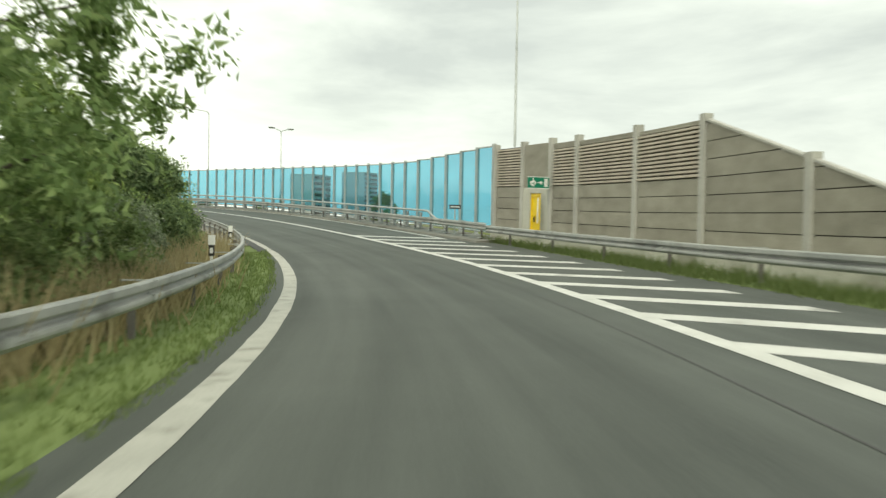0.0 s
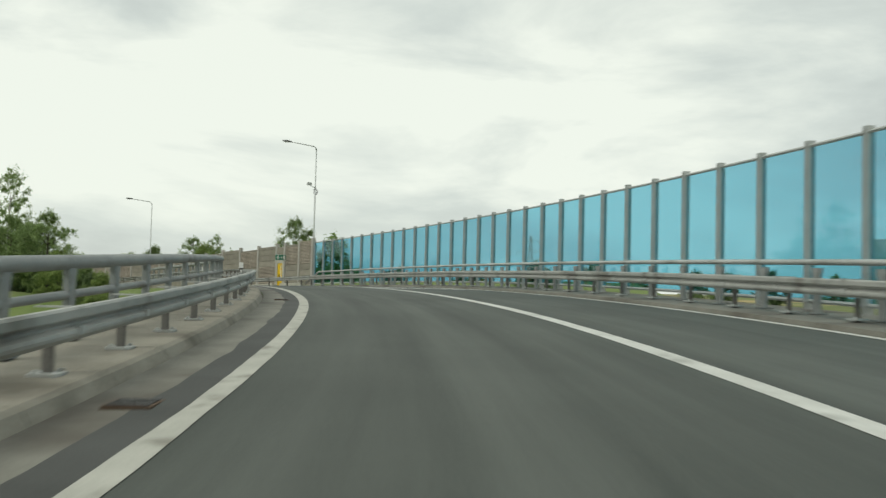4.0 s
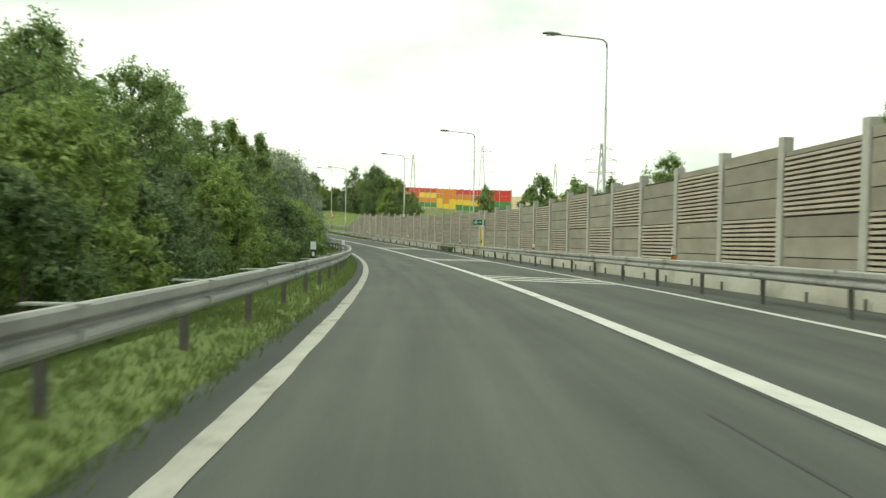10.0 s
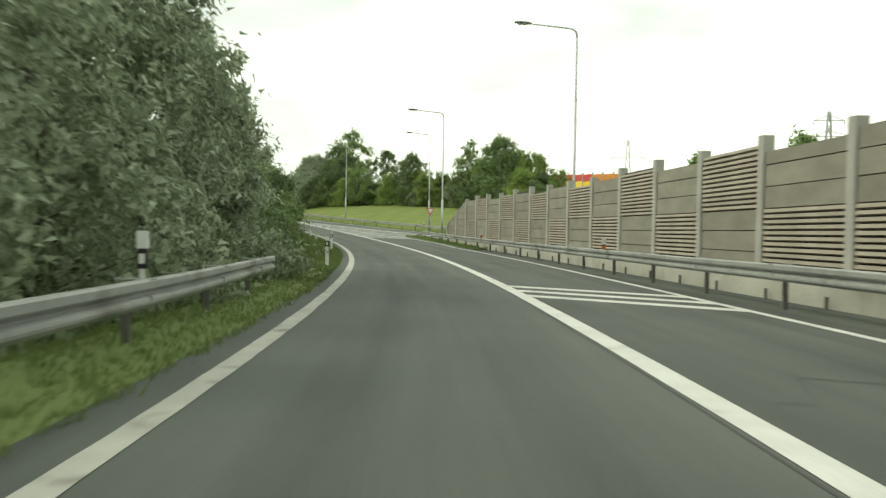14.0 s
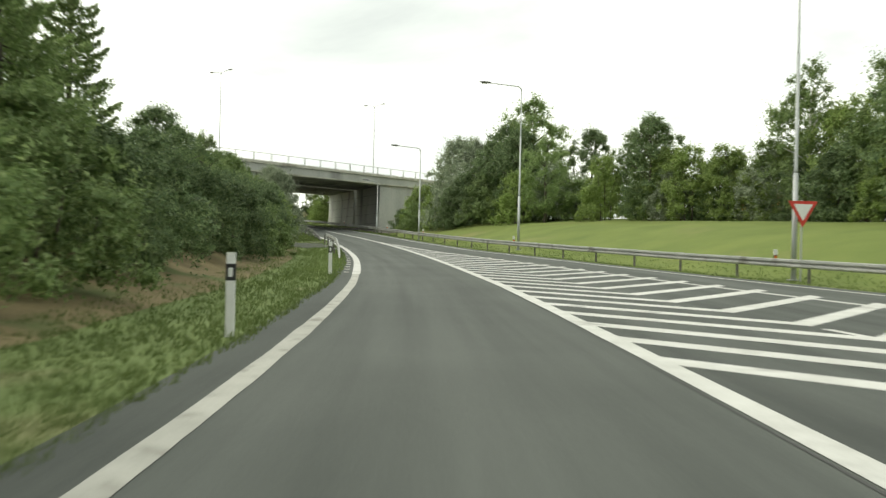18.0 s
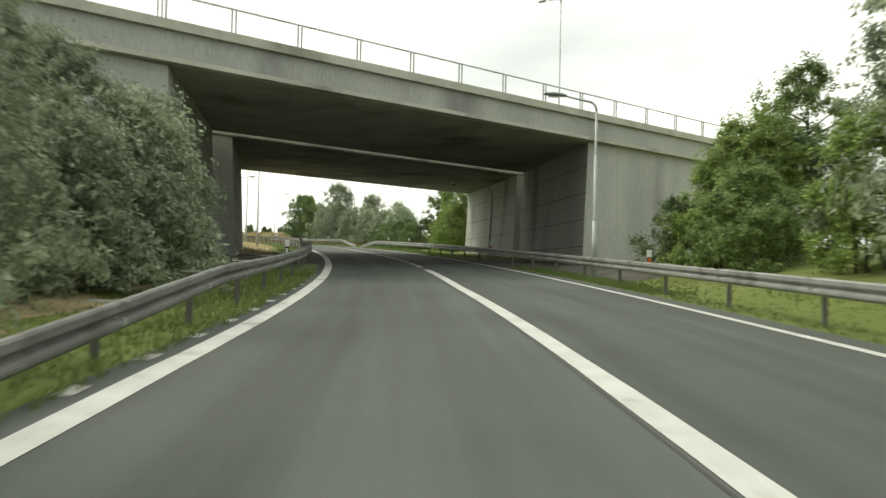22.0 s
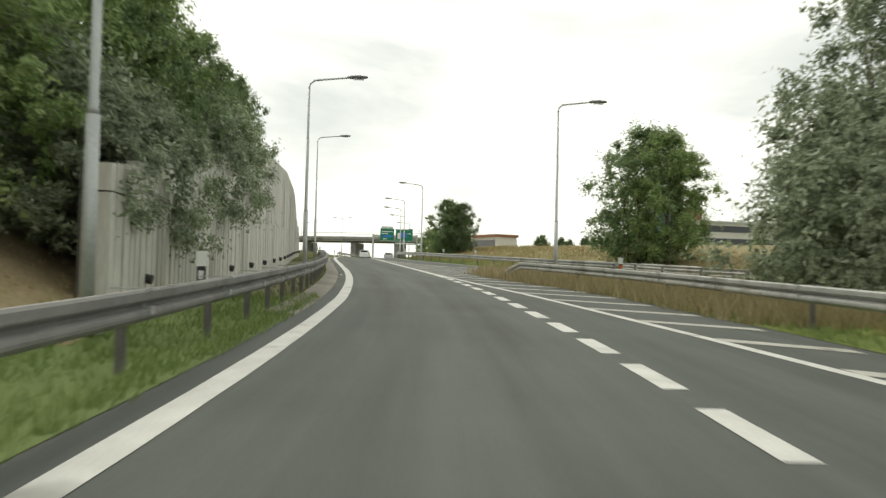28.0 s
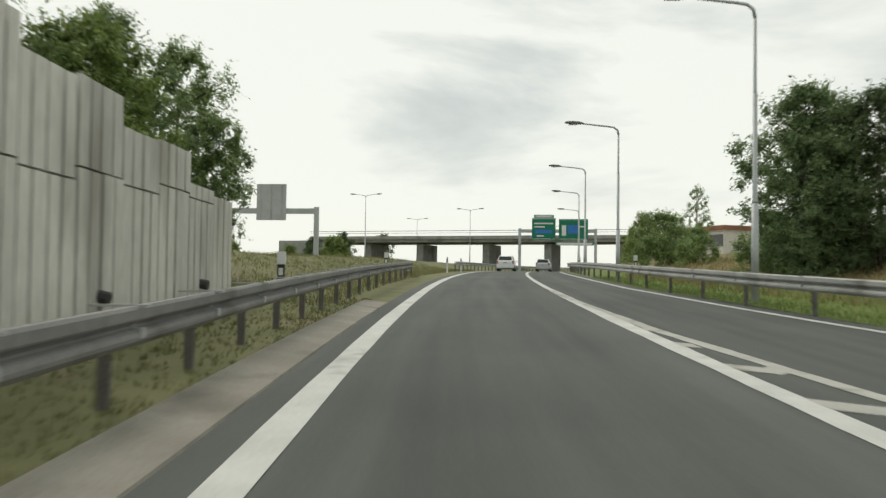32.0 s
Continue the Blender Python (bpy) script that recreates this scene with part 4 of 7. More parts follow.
# ---- bridge: kerbs, railings and glass barrier ----
kl = thing("kerb", "stained brown concrete bridge kerb and walkway", "kerb", kind="structure")
kr = thing("kerb", "concrete bridge kerb under the glass barrier", "kerb", kind="structure")
for i in range(56):                                  # cast in lengths of two metres
    a, b = 1.85 + i * 6.1 / 56, 1.85 + (i + 1) * 6.1 / 56 - 0.0012
    dz = 0.008 * (hash01(i * 1.7, 2) - 0.5)
    Geo().sweep([a, (a + b) / 2, b], lambda u: [(railL(u) + 0.33, -0.05), (railL(u) + 0.24, 0.1 + dz), (railL(u) + 0.17, 0.13 + dz), (railL(u) - 1.35, 0.17 + dz), (railL(u) - 1.35, -0.9), (railL(u) + 0.27, -0.9)]).ob("kerb_stone", KERB, kl)
    Geo().sweep([a, (a + b) / 2, b], lambda u: [(railR(u) - 0.5, -0.05), (railR(u) - 0.47, 0.09 + dz), (railR(u) + 1.5, 0.14 + dz), (railR(u) + 1.5, -0.9), (railR(u) - 0.4, -0.9)][::-1]).ob("kerb_stone", GUTTER, kr)
tagged(Geo().sweep(span(1.85, 7.95, 0.2), lambda u: [(railL(u) - 1.22, -0.91), (railL(u) - 1.22, -1.3), (railL(u) - 0.3, -1.9), (railR(u) + 0.4, -1.9), (railR(u) + 1.36, -1.3), (railR(u) + 1.36, -0.91)]).ob("bridge_deck", CONCRETE), "stained concrete bridge deck under the slip road", "bridge deck", kind="structure")
br = thing("bridge_railing", "thick grey steel pipe railing on the bridge edge", "railing")
latB = lambda u: railL(u) - 1.05
for up, r in ((0.98, 0.095), (0.58, 0.055)):
    Geo().tube([P(u, latB(u), up + 0.15) for u in span(2.12, 8.0, 0.12)], r, 10).ob("handrail" if r > 0.06 else "mid_rail", PIPE, br, smooth=True)
rp = Geo().box(-0.05, 0.05, -0.11, 0.11, 0, 0.8, chamfer=0.02).box(-0.05, 0.05, -0.14, 0.14, 0.8, 0.92, chamfer=0.02).box(-0.13, 0.13, -0.17, 0.17, 0, 0.03).mesh("railing_post", PIPE)
for i in range(55):
    u = 2.14 + i * 0.107
    put("railing_post", rp, br, M(u, latB(u), 0.18))
hr = thing("handrail_fence", "grey steel pipe rail before the glass barrier", "railing")
latH = lambda u: railR(u) + 0.62
for up, r in ((1.06, 0.06),):
    a = [P(u, latH(u), up + 0.1) for u in span(2.35, 7.75, 0.12)]
    Geo().tube([P(2.2, latH(2.2), 0.3)] + a + [P(7.9, latH(7.9), 0.3)], r, 8).ob("handrail" if r > 0.05 else "mid_rail", STEEL, hr, smooth=True)
for i in range(50):
    u = 2.4 + i * 0.108
    put("railing_post", rp, hr, M(u, latH(u), 0.12))

latG = lambda u: pl(u, (1.95, 9.1), (2.9, 9.2), (6, 9.5), (8.05, 9.6))
topG = lambda u: pl(u, (1.95, 4.45), (2.15, 4.3), (2.5, 4.0), (3.1, 3.86), (5.4, 3.66), (8.05, 3.62))
gb = thing("glass_noise_barrier", "tall transparent blue acrylic noise barrier with grey steel posts", "noise barrier")
gp = Geo().box(-0.09, 0.09, -0.07, -0.045, 0.1, 4.25).box(-0.09, 0.09, 0.045, 0.07, 0.1, 4.25).box(-0.02, 0.02, -0.045, 0.045, 0.1, 4.25).box(-0.2, 0.2, -0.2, 0.2, 0.1, 0.14).mesh("post", POLE)
NG = 56
gu = [1.97 + (7.95 - 1.97) * i / NG for i in range(NG + 1)]
for i, u in enumerate(gu):
    put("post", gp, gb, M(u, latG(u), 0.0) @ Matrix.Diagonal((1, 1, (topG(u) + 0.12) / 4.25, 1)))
    if i < NG:
        a, b = P(u, latG(u), 0), P(gu[i + 1], latG(gu[i + 1]), 0)
        m = Matrix.Translation(a) @ Matrix.Rotation(math.atan2(b.y - a.y, b.x - a.x), 4, "Z")
        L, dz = (b - a).xy.length, b.z - a.z
        k = [Vector((x, yy, z + dz * x / L)) for yy in (-0.008, 0.008) for x, z in ((0.04, 0.35), (L - 0.04, 0.35), (L - 0.04, topG(u) - 0.03), (0.04, topG(u) - 0.03))]
        pane = make("pane", [m @ p for p in k], [(0, 1, 2, 3), (7, 6, 5, 4), (0, 4, 5, 1), (2, 6, 7, 3), (1, 5, 6, 2), (3, 7, 4, 0)], GLASS, gb)
        pane.visible_shadow = False
        Geo().tube([m @ Vector((0, 0, topG(u))), m @ Vector((L, 0, topG(u) + dz))], 0.04, 6).ob("top_rail", POLE, gb)
        Geo().tube([m @ Vector((0, 0, 0.32)), m @ Vector((L, 0, 0.32 + dz))], 0.05, 6).ob("bottom_rail", POLE, gb)

# ---- brown noise walls ----
slat_cache = {}


def noise_wall(name, stations, lat, tops, doors, label, ramp=(), alternate=True):
    """Concrete posts with boards or louvres between them. tops: panel heights, doors: bays with an escape door, ramp: bays that slope down."""
    t = thing(name, label, "noise barrier")
    for i in range(len(stations)):
        u = stations[i]
        h = tops[min(i, len(tops) - 1)]
        h = max(h, tops[i - 1]) if i and i - 1 < len(tops) else h
        if i - 1 in ramp or i in ramp:
            h = ramp_h[i] if i < len(ramp_h) else 1.0
        Geo().box(-0.14, 0.14, -0.16, 0.16, -0.5, h + 0.18, M(u, lat(u)), 0.02).ob("post", POSTCON, t)
    for i in range(len(stations) - 1):
        a, b = P(stations[i], lat(stations[i])), P(stations[i + 1], lat(stations[i + 1]))
        m = Matrix.Translation(a) @ Matrix.Rotation(math.atan2(b.y - a.y, b.x - a.x), 4, "Z")
        m = m @ Matrix.Rotation(-math.atan2(b.z - a.z, (b - a).xy.length), 4, "Y") @ Matrix.Diagonal((1, -1, 1, 1))
        L, dz, h = (b - a).xy.length, b.z - a.z, tops[i]
        x0, x1 = 0.15, L - 0.15
        if i in doors:
            c = (x0 + x1) / 2
            hw = min(0.55, (x1 - x0) / 2 - 0.15)
            Geo().box(x0, x1, -0.09, 0.09, 2.45, h, m).ob("panel", WOODPANEL, t, "brown panel over the door")
            Geo().box(x0, c - hw, -0.12, 0.1, -0.1, 2.44, m).box(c + hw, x1, -0.12, 0.1, -0.1, 2.44, m).box(c - hw, c + hw, -0.12, 0.1, 2.2, 2.44, m).ob("door_frame", PLINTH, t, "pale concrete door surround")
            d = Geo().box(c - hw + 0.01, c + hw - 0.01, -0.05, 0.03, 0.05, 2.19, m).ob("door", YELLOW, t, "bright yellow escape door")
            Geo().box(c - hw + 0.05, c - hw + 0.12, -0.09, -0.052, 0.1, 2.12, m).box(c + hw - 0.12, c + hw - 0.05, -0.09, -0.052, 0.1, 2.12, m).box(c - hw + 0.12, c + hw - 0.12, -0.09, -0.052, 2.05, 2.12, m).ob("door_rib", YELLOW, d)
            Geo().box(c - 0.24, c - 0.16, -0.1, -0.052, 0.9, 2.0, m).ob("door_bar", WHITE, d, "white upright bar on the door")
            Geo().box(c + 0.1, c + 0.13, -0.13, -0.052, 0.95, 1.2, m).ob("handle", DARK, d, "dark door handle")
            um = (stations[i] + stations[i + 1]) / 2
            escape_sign(M(um - 0.075, lat(um) - 0.62, 2.4) @ Matrix.Diagonal((0.84, 1, 0.95, 1)), t)
            continue
        rh = 0.5
        hb = h if i not in ramp else max(ramp_h[i], ramp_h[i + 1])
        far_door = max(doors)                         # louvres sit above or below, in turn, but for the bays beside the door
        k = abs(i - far_door)
        kind = 0
        if alternate and i > min(doors):
            kind = (k + 1) % 2 if i < far_door and k > 3 else 1 if k in (4, 5) else 0 if k < 4 else k % 2
        z0, z1 = (0.55 * h, h) if kind == 0 else (0.0, 0.55 * h)
        if i in ramp:
            z0 = z1 = -1
        if i in ramp:
            cp = Geo()
            cp.v = [m @ Vector((x, y, zz + e)) for y in (-0.09, 0.09) for x, zz, e in ((0, ramp_h[i], 0.0), (L, ramp_h[i + 1], 0.0), (L, ramp_h[i + 1], 0.06), (0, ramp_h[i], 0.06))]
            cp.f = [(0, 1, 2, 3), (7, 6, 5, 4), (0, 4, 5, 1), (2, 6, 7, 3), (1, 5, 6, 2), (3, 7, 4, 0)]
            cp.ob("coping", POSTCON, t, "pale sloping coping")
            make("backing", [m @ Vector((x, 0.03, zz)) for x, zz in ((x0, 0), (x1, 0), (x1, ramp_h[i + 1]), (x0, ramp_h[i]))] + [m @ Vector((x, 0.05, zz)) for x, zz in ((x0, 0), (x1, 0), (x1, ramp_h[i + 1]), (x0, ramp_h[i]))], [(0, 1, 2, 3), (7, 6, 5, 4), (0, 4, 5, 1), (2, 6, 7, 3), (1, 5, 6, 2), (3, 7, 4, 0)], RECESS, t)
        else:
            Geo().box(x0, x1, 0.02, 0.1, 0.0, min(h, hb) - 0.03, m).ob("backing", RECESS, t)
        z, kk = 0.0, 0
        while z < hb - 0.12:
            top = min(z + rh, hb)
            if z0 >= 0 and z0 - 0.26 <= z < z1 - 0.26:
                sp = rh / 4
                for q in range(4):
                    zz = z + sp * q
                    if zz + 0.07 < h:
                        key = round(L, 1)
                        if key not in slat_cache:
                            slat_cache[key] = Geo().box(0.15, key - 0.15, -0.1, 0.0, 0.0, 0.075).mesh("slat", SLAT)
                        put("slat", slat_cache[key], t, m @ Matrix.Translation((0, 0, zz)) @ Matrix.Rotation(radians(-14), 4, "X"))
            else:
                if i in ramp:
                    ha, slope_ = ramp_h[i], (ramp_h[i + 1] - ramp_h[i]) / L
                    zt, cut = top - 0.025, []
                    xs = sorted({x0, x1} | {x for x in ((z - ha) / slope_, (zt - ha) / slope_) if x0 < x < x1})
                    up_ = [(x, min(zt, ha + slope_ * x)) for x in xs]
                    up_ = [p for p in up_ if p[1] >= z - 1e-4]
                    if len(up_) > 1 and max(p[1] for p in up_) > z + 0.02:
                        ring = [(up_[0][0], z), (up_[-1][0], z)] + up_[::-1]
                        k = len(ring)
                        vs = [m @ Vector((x, y, zz)) for y in (-0.06, 0.06) for x, zz in ring]
                        make("board", vs, [tuple(range(k)), tuple(range(2 * k - 1, k - 1, -1))] + [(j, k + j, k + (j + 1) % k, (j + 1) % k) for j in range(k)], WOODPANEL, t)
                else:
                    Geo().box(x0, x1, -0.07 + 0.012 * ((kk + i) % 2), 0.018, z, top - 0.025, m).ob("board", WOODPANEL, t)
            z += rh
            kk += 1
    return t


def escape_sign(m, parent):
    """Green escape sign: plain strokes, an arrow and a doorway."""
    Geo().tube([m @ Vector((0.3, 0.04, 0.4)), m @ Vector((0.75, 0.04, 0.4))], 0.02, 6).tube([m @ Vector((0.3, 0.04, 0.1)), m @ Vector((0.75, 0.04, 0.1))], 0.02, 6).ob("sign_bracket", STEEL, parent)
    s = Geo().box(-0.55, 0.55, -0.02, 0.02, -0.02, 0.5, m).ob("escape_sign", GREEN, parent, "green escape sign with white symbol, arrow and doorway")
    w = Geo()
    w.box(-0.57, 0.57, -0.026, -0.012, 0.47, 0.5, m).box(-0.57, 0.57, -0.026, -0.012, -0.02, 0.01, m)
    w.box(0.3, 0.48, -0.028, -0.021, 0.06, 0.42, m)
    w.box(-0.05, 0.2, -0.028, -0.021, 0.22, 0.26, m)
    w.box(0.08, 0.16, -0.028, -0.021, 0.17, 0.31, m)
    w.box(-0.31, -0.24, -0.028, -0.021, 0.36, 0.43, m)
    for a, x, z, l in ((25, -0.29, 0.28, 0.09), (-45, -0.36, 0.16, 0.1), (40, -0.24, 0.15, 0.09), (-70, -0.2, 0.27, 0.08), (60, -0.38, 0.27, 0.07)):
        w.box(-0.03, 0.03, -0.028, -0.021, -l, l, m @ Matrix.Translation((x, 0, z)) @ Matrix.Rotation(radians(a), 4, "Y"))
    w.ob("pictogram", WHITE, s)


# first wall: ramps up from the near side, a door, then joins the glass
latN = lambda u: pl(u, (-1.0, 9.2), (0.5, 9.5), (1.2, 9.7), (1.7, 9.55), (2.0, 9.2))
ramp_h = [0.3, 1.2, 2.65, 4.1]
noise_wall("noise_wall", [0.4, 0.64, 0.89, 1.14, 1.35, 1.58, 1.70, 1.83, 1.97], latN, [1.2, 2.65, 4.1, 4.15, 4.2, 4.25, 4.3, 4.3], {6}, "brown board and louvre noise wall ramping up to a yellow door", ramp={0, 1, 2}, alternate=False)
latW = lambda u: pl(u, (8.05, 9.6), (9, 9.6), (10, 9.45), (12, 9.0), (14, 8.45), (15, 8.1), (17.1, 8.0), (17.9, 8.3))
st, us, hs, drs, u, i = [], [], [], set(), 7.97, 0
while u < 17.38:
    st.append(u)
    if (u > 8.3 and not drs) or (u > 13.86 and len(drs) == 1):
        drs.add(i)
        u += 0.105
    else:
        u += 0.16 if u < 8.05 else 0.18 if u < 8.2 else 4.02 / pl(u, (8, 16.9), (9, 16.2), (10, 16.6), (12, 18.3), (14, 19.2), (17, 20))
    hs.append(3.72 - 0.12 * ((i * 7) % 5) / 2 + pl(u, (8, 0.1), (12, 0.1), (14, -0.2), (17, -0.1)))
    i += 1
st += [u, u + 0.2, u + 0.4]
ramp_h = [3.6] * i + [3.4, 2.5, 1.5]
noise_wall("noise_wall", st, latW, hs + [3.4, 2.5], drs, "long brown noise wall of boards and louvres with concrete posts", ramp={i, i + 1})
cuts = sorted(drs)
ends_ = [8.05] + [e for d in cuts for e in (st[d] + 0.004, st[d + 1] - 0.004)] + [17.82]
for a, b in zip(ends_[::2], ends_[1::2]):               # the plinth stops at each escape door
    plinth_long = tagged(Geo().sweep(span(a, b), lambda u: [(latW(u) - 0.45, -0.05), (latW(u) - 0.45, 0.42), (latW(u) + 0.2, 0.42), (latW(u) + 0.2, -0.6), (latW(u) - 0.4, -0.6)][::-1]).ob("plinth", PLINTH), "pale concrete plinth under the noise wall", "plinth", kind="structure")
tagged(Geo().sweep(span(0.3, 1.95), lambda u: [(latN(u) - 0.45, -0.05), (latN(u) - 0.45, 0.4), (latN(u) + 0.2, 0.4), (latN(u) + 0.2, -0.6), (latN(u) - 0.4, -0.6)][::-1]).ob("plinth", PLINTH), "weed-grown concrete plinth of the noise wall", "plinth", kind="structure")
stub_me = Geo().box(-0.03, 0.03, -0.03, 0.03, -0.1, 0.24, chamfer=0.008).mesh("stub", RAILPOST)
for i in range(66):
    u = 8.3 + i * 0.142 + 0.03 * hash01(i * 2.3, 1)
    put("stub", stub_me, plinth_long, M(u, latW(u) - 0.56))
weed_spots = ((14.42, 7.3), (14.64, 7.36))
wr = thing("white_railing", "short white pipe railing at the end of the noise wall", "railing")
for up in (0.55, 1.05):
    Geo().tube([P(u, latW(17.8) + 0.45, 0.95 + up) for u in (17.5, 17.7, 17.9)], 0.03, 6).ob("rail", WHITE, wr)
for u in (17.5, 17.7, 17.9):
    Geo().tube([P(u, latW(17.8) + 0.45, 0.9), P(u, latW(17.8) + 0.45, 2.0)], 0.03, 6).ob("post", WHITE, wr)
cv = thing("culvert_headwall", "small concrete culvert headwall with weathered boards", "culvert", m=M(21.15, -4.6, -0.25, 20))
Geo().box(-1.1, 1.1, -0.15, 0.15, -0.5, 0.5, chamfer=0.03).ob("headwall", CONCRETE, cv)
for k in (-1, 1):
    Geo().box(k * 1.2 - 0.12, k * 1.2 + 0.12, -0.5, 0.9, -0.5, 0.42, chamfer=0.03).ob("side_wall", CONCRETE, cv)
for k in range(4):
    Geo().box(-1.0, 1.0, 0.25 + k * 0.2, 0.4 + k * 0.2, 0.3, 0.35).ob("board", WOODPANEL, cv)
Geo().box(-0.3, 0.3, -4.2, 4.2, -0.3, 0.95, M(17.7, latW(17.8) + 0.45), 0.03).ob("base_wall", POSTCON, wr, "low pale concrete base")
tagged(Geo().strip([[P(u + (0.02 * hash01(k, u * 7)), LL(u) - 0.5 - k * 0.55, left_up(u, k * 0.55) + 0.015) for k in range(8)] for u in (21.58, 21.66, 21.75, 21.84, 21.9)]).ob("gravel_track", GRAVEL, smooth=True), "grey gravel gap between two guardrails", "track", kind="structure")

# ---- overpass: two parallel decks ----
AX = Vector((-0.208, 0.978, 0)).normalized()           # along the decks
RIGHT = [Vector((-189.3, 366.7, 0)), Vector((-203.5, 372.4, 0)), Vector((-219.1, 377.9, 0))]
SPAN = 23.1
ZS = 8.0


def prism(base, z0, z1):
    n = len(base)
    vs = [Vector((p.x, p.y, z0)) for p in base] + [Vector((p.x, p.y, z1)) for p in base]
    return vs, [tuple(reversed(range(n))), tuple(range(n, 2 * n))] + [(i, (i + 1) % n, n + (i + 1) % n, n + i) for i in range(n)]


def solid(name, base, z0, z1, material, parent=None, label=""):
    v, f = prism(base, z0, z1)
    return make(name, v, f, material, parent, label)


op = thing("overpass", "wide grey concrete motorway overpass of two parallel decks", "bridge")
for d in (0, 1):
    a, b = RIGHT[d].copy(), RIGHT[d + 1].copy()
    along = (b - a).normalized()
    if d == 0:
        b = b - along * 0.8
    else:
        a = a + along * 0.8
    ext = 26.0
    q = [a - AX * (SPAN + ext), b - AX * (SPAN + ext), b + AX * ext, a + AX * ext]
    solid("deck", q, ZS + 0.02, ZS + 1.15, SOFFIT, op, "stained concrete deck soffit in a darker mix than the abutments")
    wide, run, brnd = (b - a).length, 0.1, random.Random(31 + d)      # marks of the shuttering boards
    while run < wide - 0.3:
        bw = brnd.uniform(0.12, 0.2)
        o0, o1 = a + along * run, a + along * (run + bw)
        lo = ZS + 0.02 - brnd.uniform(0.006, 0.022)
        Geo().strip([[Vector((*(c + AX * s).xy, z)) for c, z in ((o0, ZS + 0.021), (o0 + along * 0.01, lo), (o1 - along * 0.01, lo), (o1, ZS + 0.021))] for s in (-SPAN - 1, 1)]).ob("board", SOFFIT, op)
        run += bw + brnd.uniform(0.02, 0.3)
    for e, sgn in ((a, -1), (b, 1)):
        o = e + along * sgn * 0.004
        w = along * sgn
        inner = (d == 0 and sgn == 1) or (d == 1 and sgn == -1)
        lip = 0.12 if inner else 0.6
        for s0, s1 in ((-SPAN - ext, ext),):
            solid("edge_beam", [o + AX * s0, o + w * lip * 0.6 + AX * s0, o + w * lip * 0.6 + AX * s1, o + AX * s1], ZS + 0.25, ZS + 1.156, BRIDGE, op, "pale concrete edge beam")
            solid("drip_edge", [o - w * 0.02 + AX * s0, o + w * (lip * 0.6 + 0.05) + AX * s0, o + w * (lip * 0.6 + 0.05) + AX * s1, o - w * 0.02 + AX * s1], ZS + 0.08, ZS + 0.245, PLINTH, op, "pale drip edge under the beam")
            solid("coping", [o - w * 0.3 + AX * s0, o + w * lip + AX * s0, o + w * lip + AX * s1, o - w * 0.3 + AX * s1], ZS + 1.16, ZS + 1.5, PLINTH, op, "pale concrete coping")
        rail = Geo()
        for up, rr in ((0.12, 0.02), (1.0, 0.035)):
            rail.tube([Vector((*(o + AX * s).xy, ZS + 1.5 + up)) for s in (-SPAN - ext, ext)], rr, 6)
        rail.ob("parapet_rail", STEEL, op)
        pm = Geo().box(-0.03, 0.03, -0.1, -0.05, 0, 1.0).box(-0.03, 0.03, 0.05, 0.1, 0, 1.0).box(-0.08, 0.08, -0.14, 0.14, 0, 0.03).mesh("parapet_post", STEEL)
        for k in range(27):
            s = -SPAN - ext + k * 2.85
            put("parapet_post", pm, op, Matrix.Translation(Vector((*(o + AX * s).xy, ZS + 1.5))))
    # abutments on both sides, walls leaning back a little
    for side in (0, 1):
        gap = SPAN if d == 0 else SPAN - 1.0
        base = a if side else a - AX * gap
        end = b if side else b - AX * gap
        out = AX if side else -AX
        zb = 0.0 if d == 0 else 1.0
        foot = [base - out * 0.45, end - out * 0.45, end + out * 2.5, base + out * 2.5]
        head = [base, end, end + out * 2.5, base + out * 2.5]
        vs = [Vector((p.x, p.y, zb - 1)) for p in foot] + [Vector((p.x, p.y, ZS + 0.01)) for p in head]
        ab = make("abutment", vs, [(3, 2, 1, 0), (4, 5, 6, 7), (0, 1, 5, 4), (1, 2, 6, 5), (2, 3, 7, 6), (3, 0, 4, 7)], BRIDGE, op, "board-marked concrete abutment wall")
        for z in (2.6, 4.0, 5.4, 6.8):
            f = (z + 1 - zb) / (ZS + 1 - zb)
            oo = -out * 0.45 * (1 - f) - out * 0.006
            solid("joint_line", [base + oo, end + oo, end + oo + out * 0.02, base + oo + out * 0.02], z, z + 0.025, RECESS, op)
        if d == 0:                                       # wing wall facing the traffic
            w0 = base + (a - b).normalized() * 0.005
            wl_ = [w0 + out * 0.0, w0 + out * 24, w0 + out * 24 + along * 0.8, w0 + along * 0.8]
            solid("wing_wall", [w0 + out * 2.51, w0 + out * 24, w0 + out * 24 + along * 0.8, w0 + out * 2.51 + along * 0.8], zb - 1, ZS + 1.12, BRIDGE, op, "pale concrete wing wall")
c0, c1 = RIGHT[1], RIGHT[2]
at = c0.lerp(c1, 0.46)
pipe = [Vector((*(at - AX * (0.45 * (1 - z / 8.0) + 0.09)).xy, z)) for z in (0.6, 3.0, 5.0, 7.0)]
pipe += [pipe[-1] + Vector((0, 0, 0.35)) - AX * 0.12, pipe[-1] + Vector((0, 0, 0.7)) - AX * 0.45, pipe[-1] + Vector((0, 0, 1.0)) - AX * 0.9]
Geo().tube(pipe, 0.07, 8).ob("drain_pipe", STEEL, op, "grey steel drain pipe down the abutment")
at = c0.lerp(c1, 0.6) - AX * 3.6
bl = thing("bulkhead_lamp", "small dark unlit lamp fixed under the overpass deck", "lamp", m=Matrix.Translation(Vector((at.x, at.y, ZS + 0.02))))
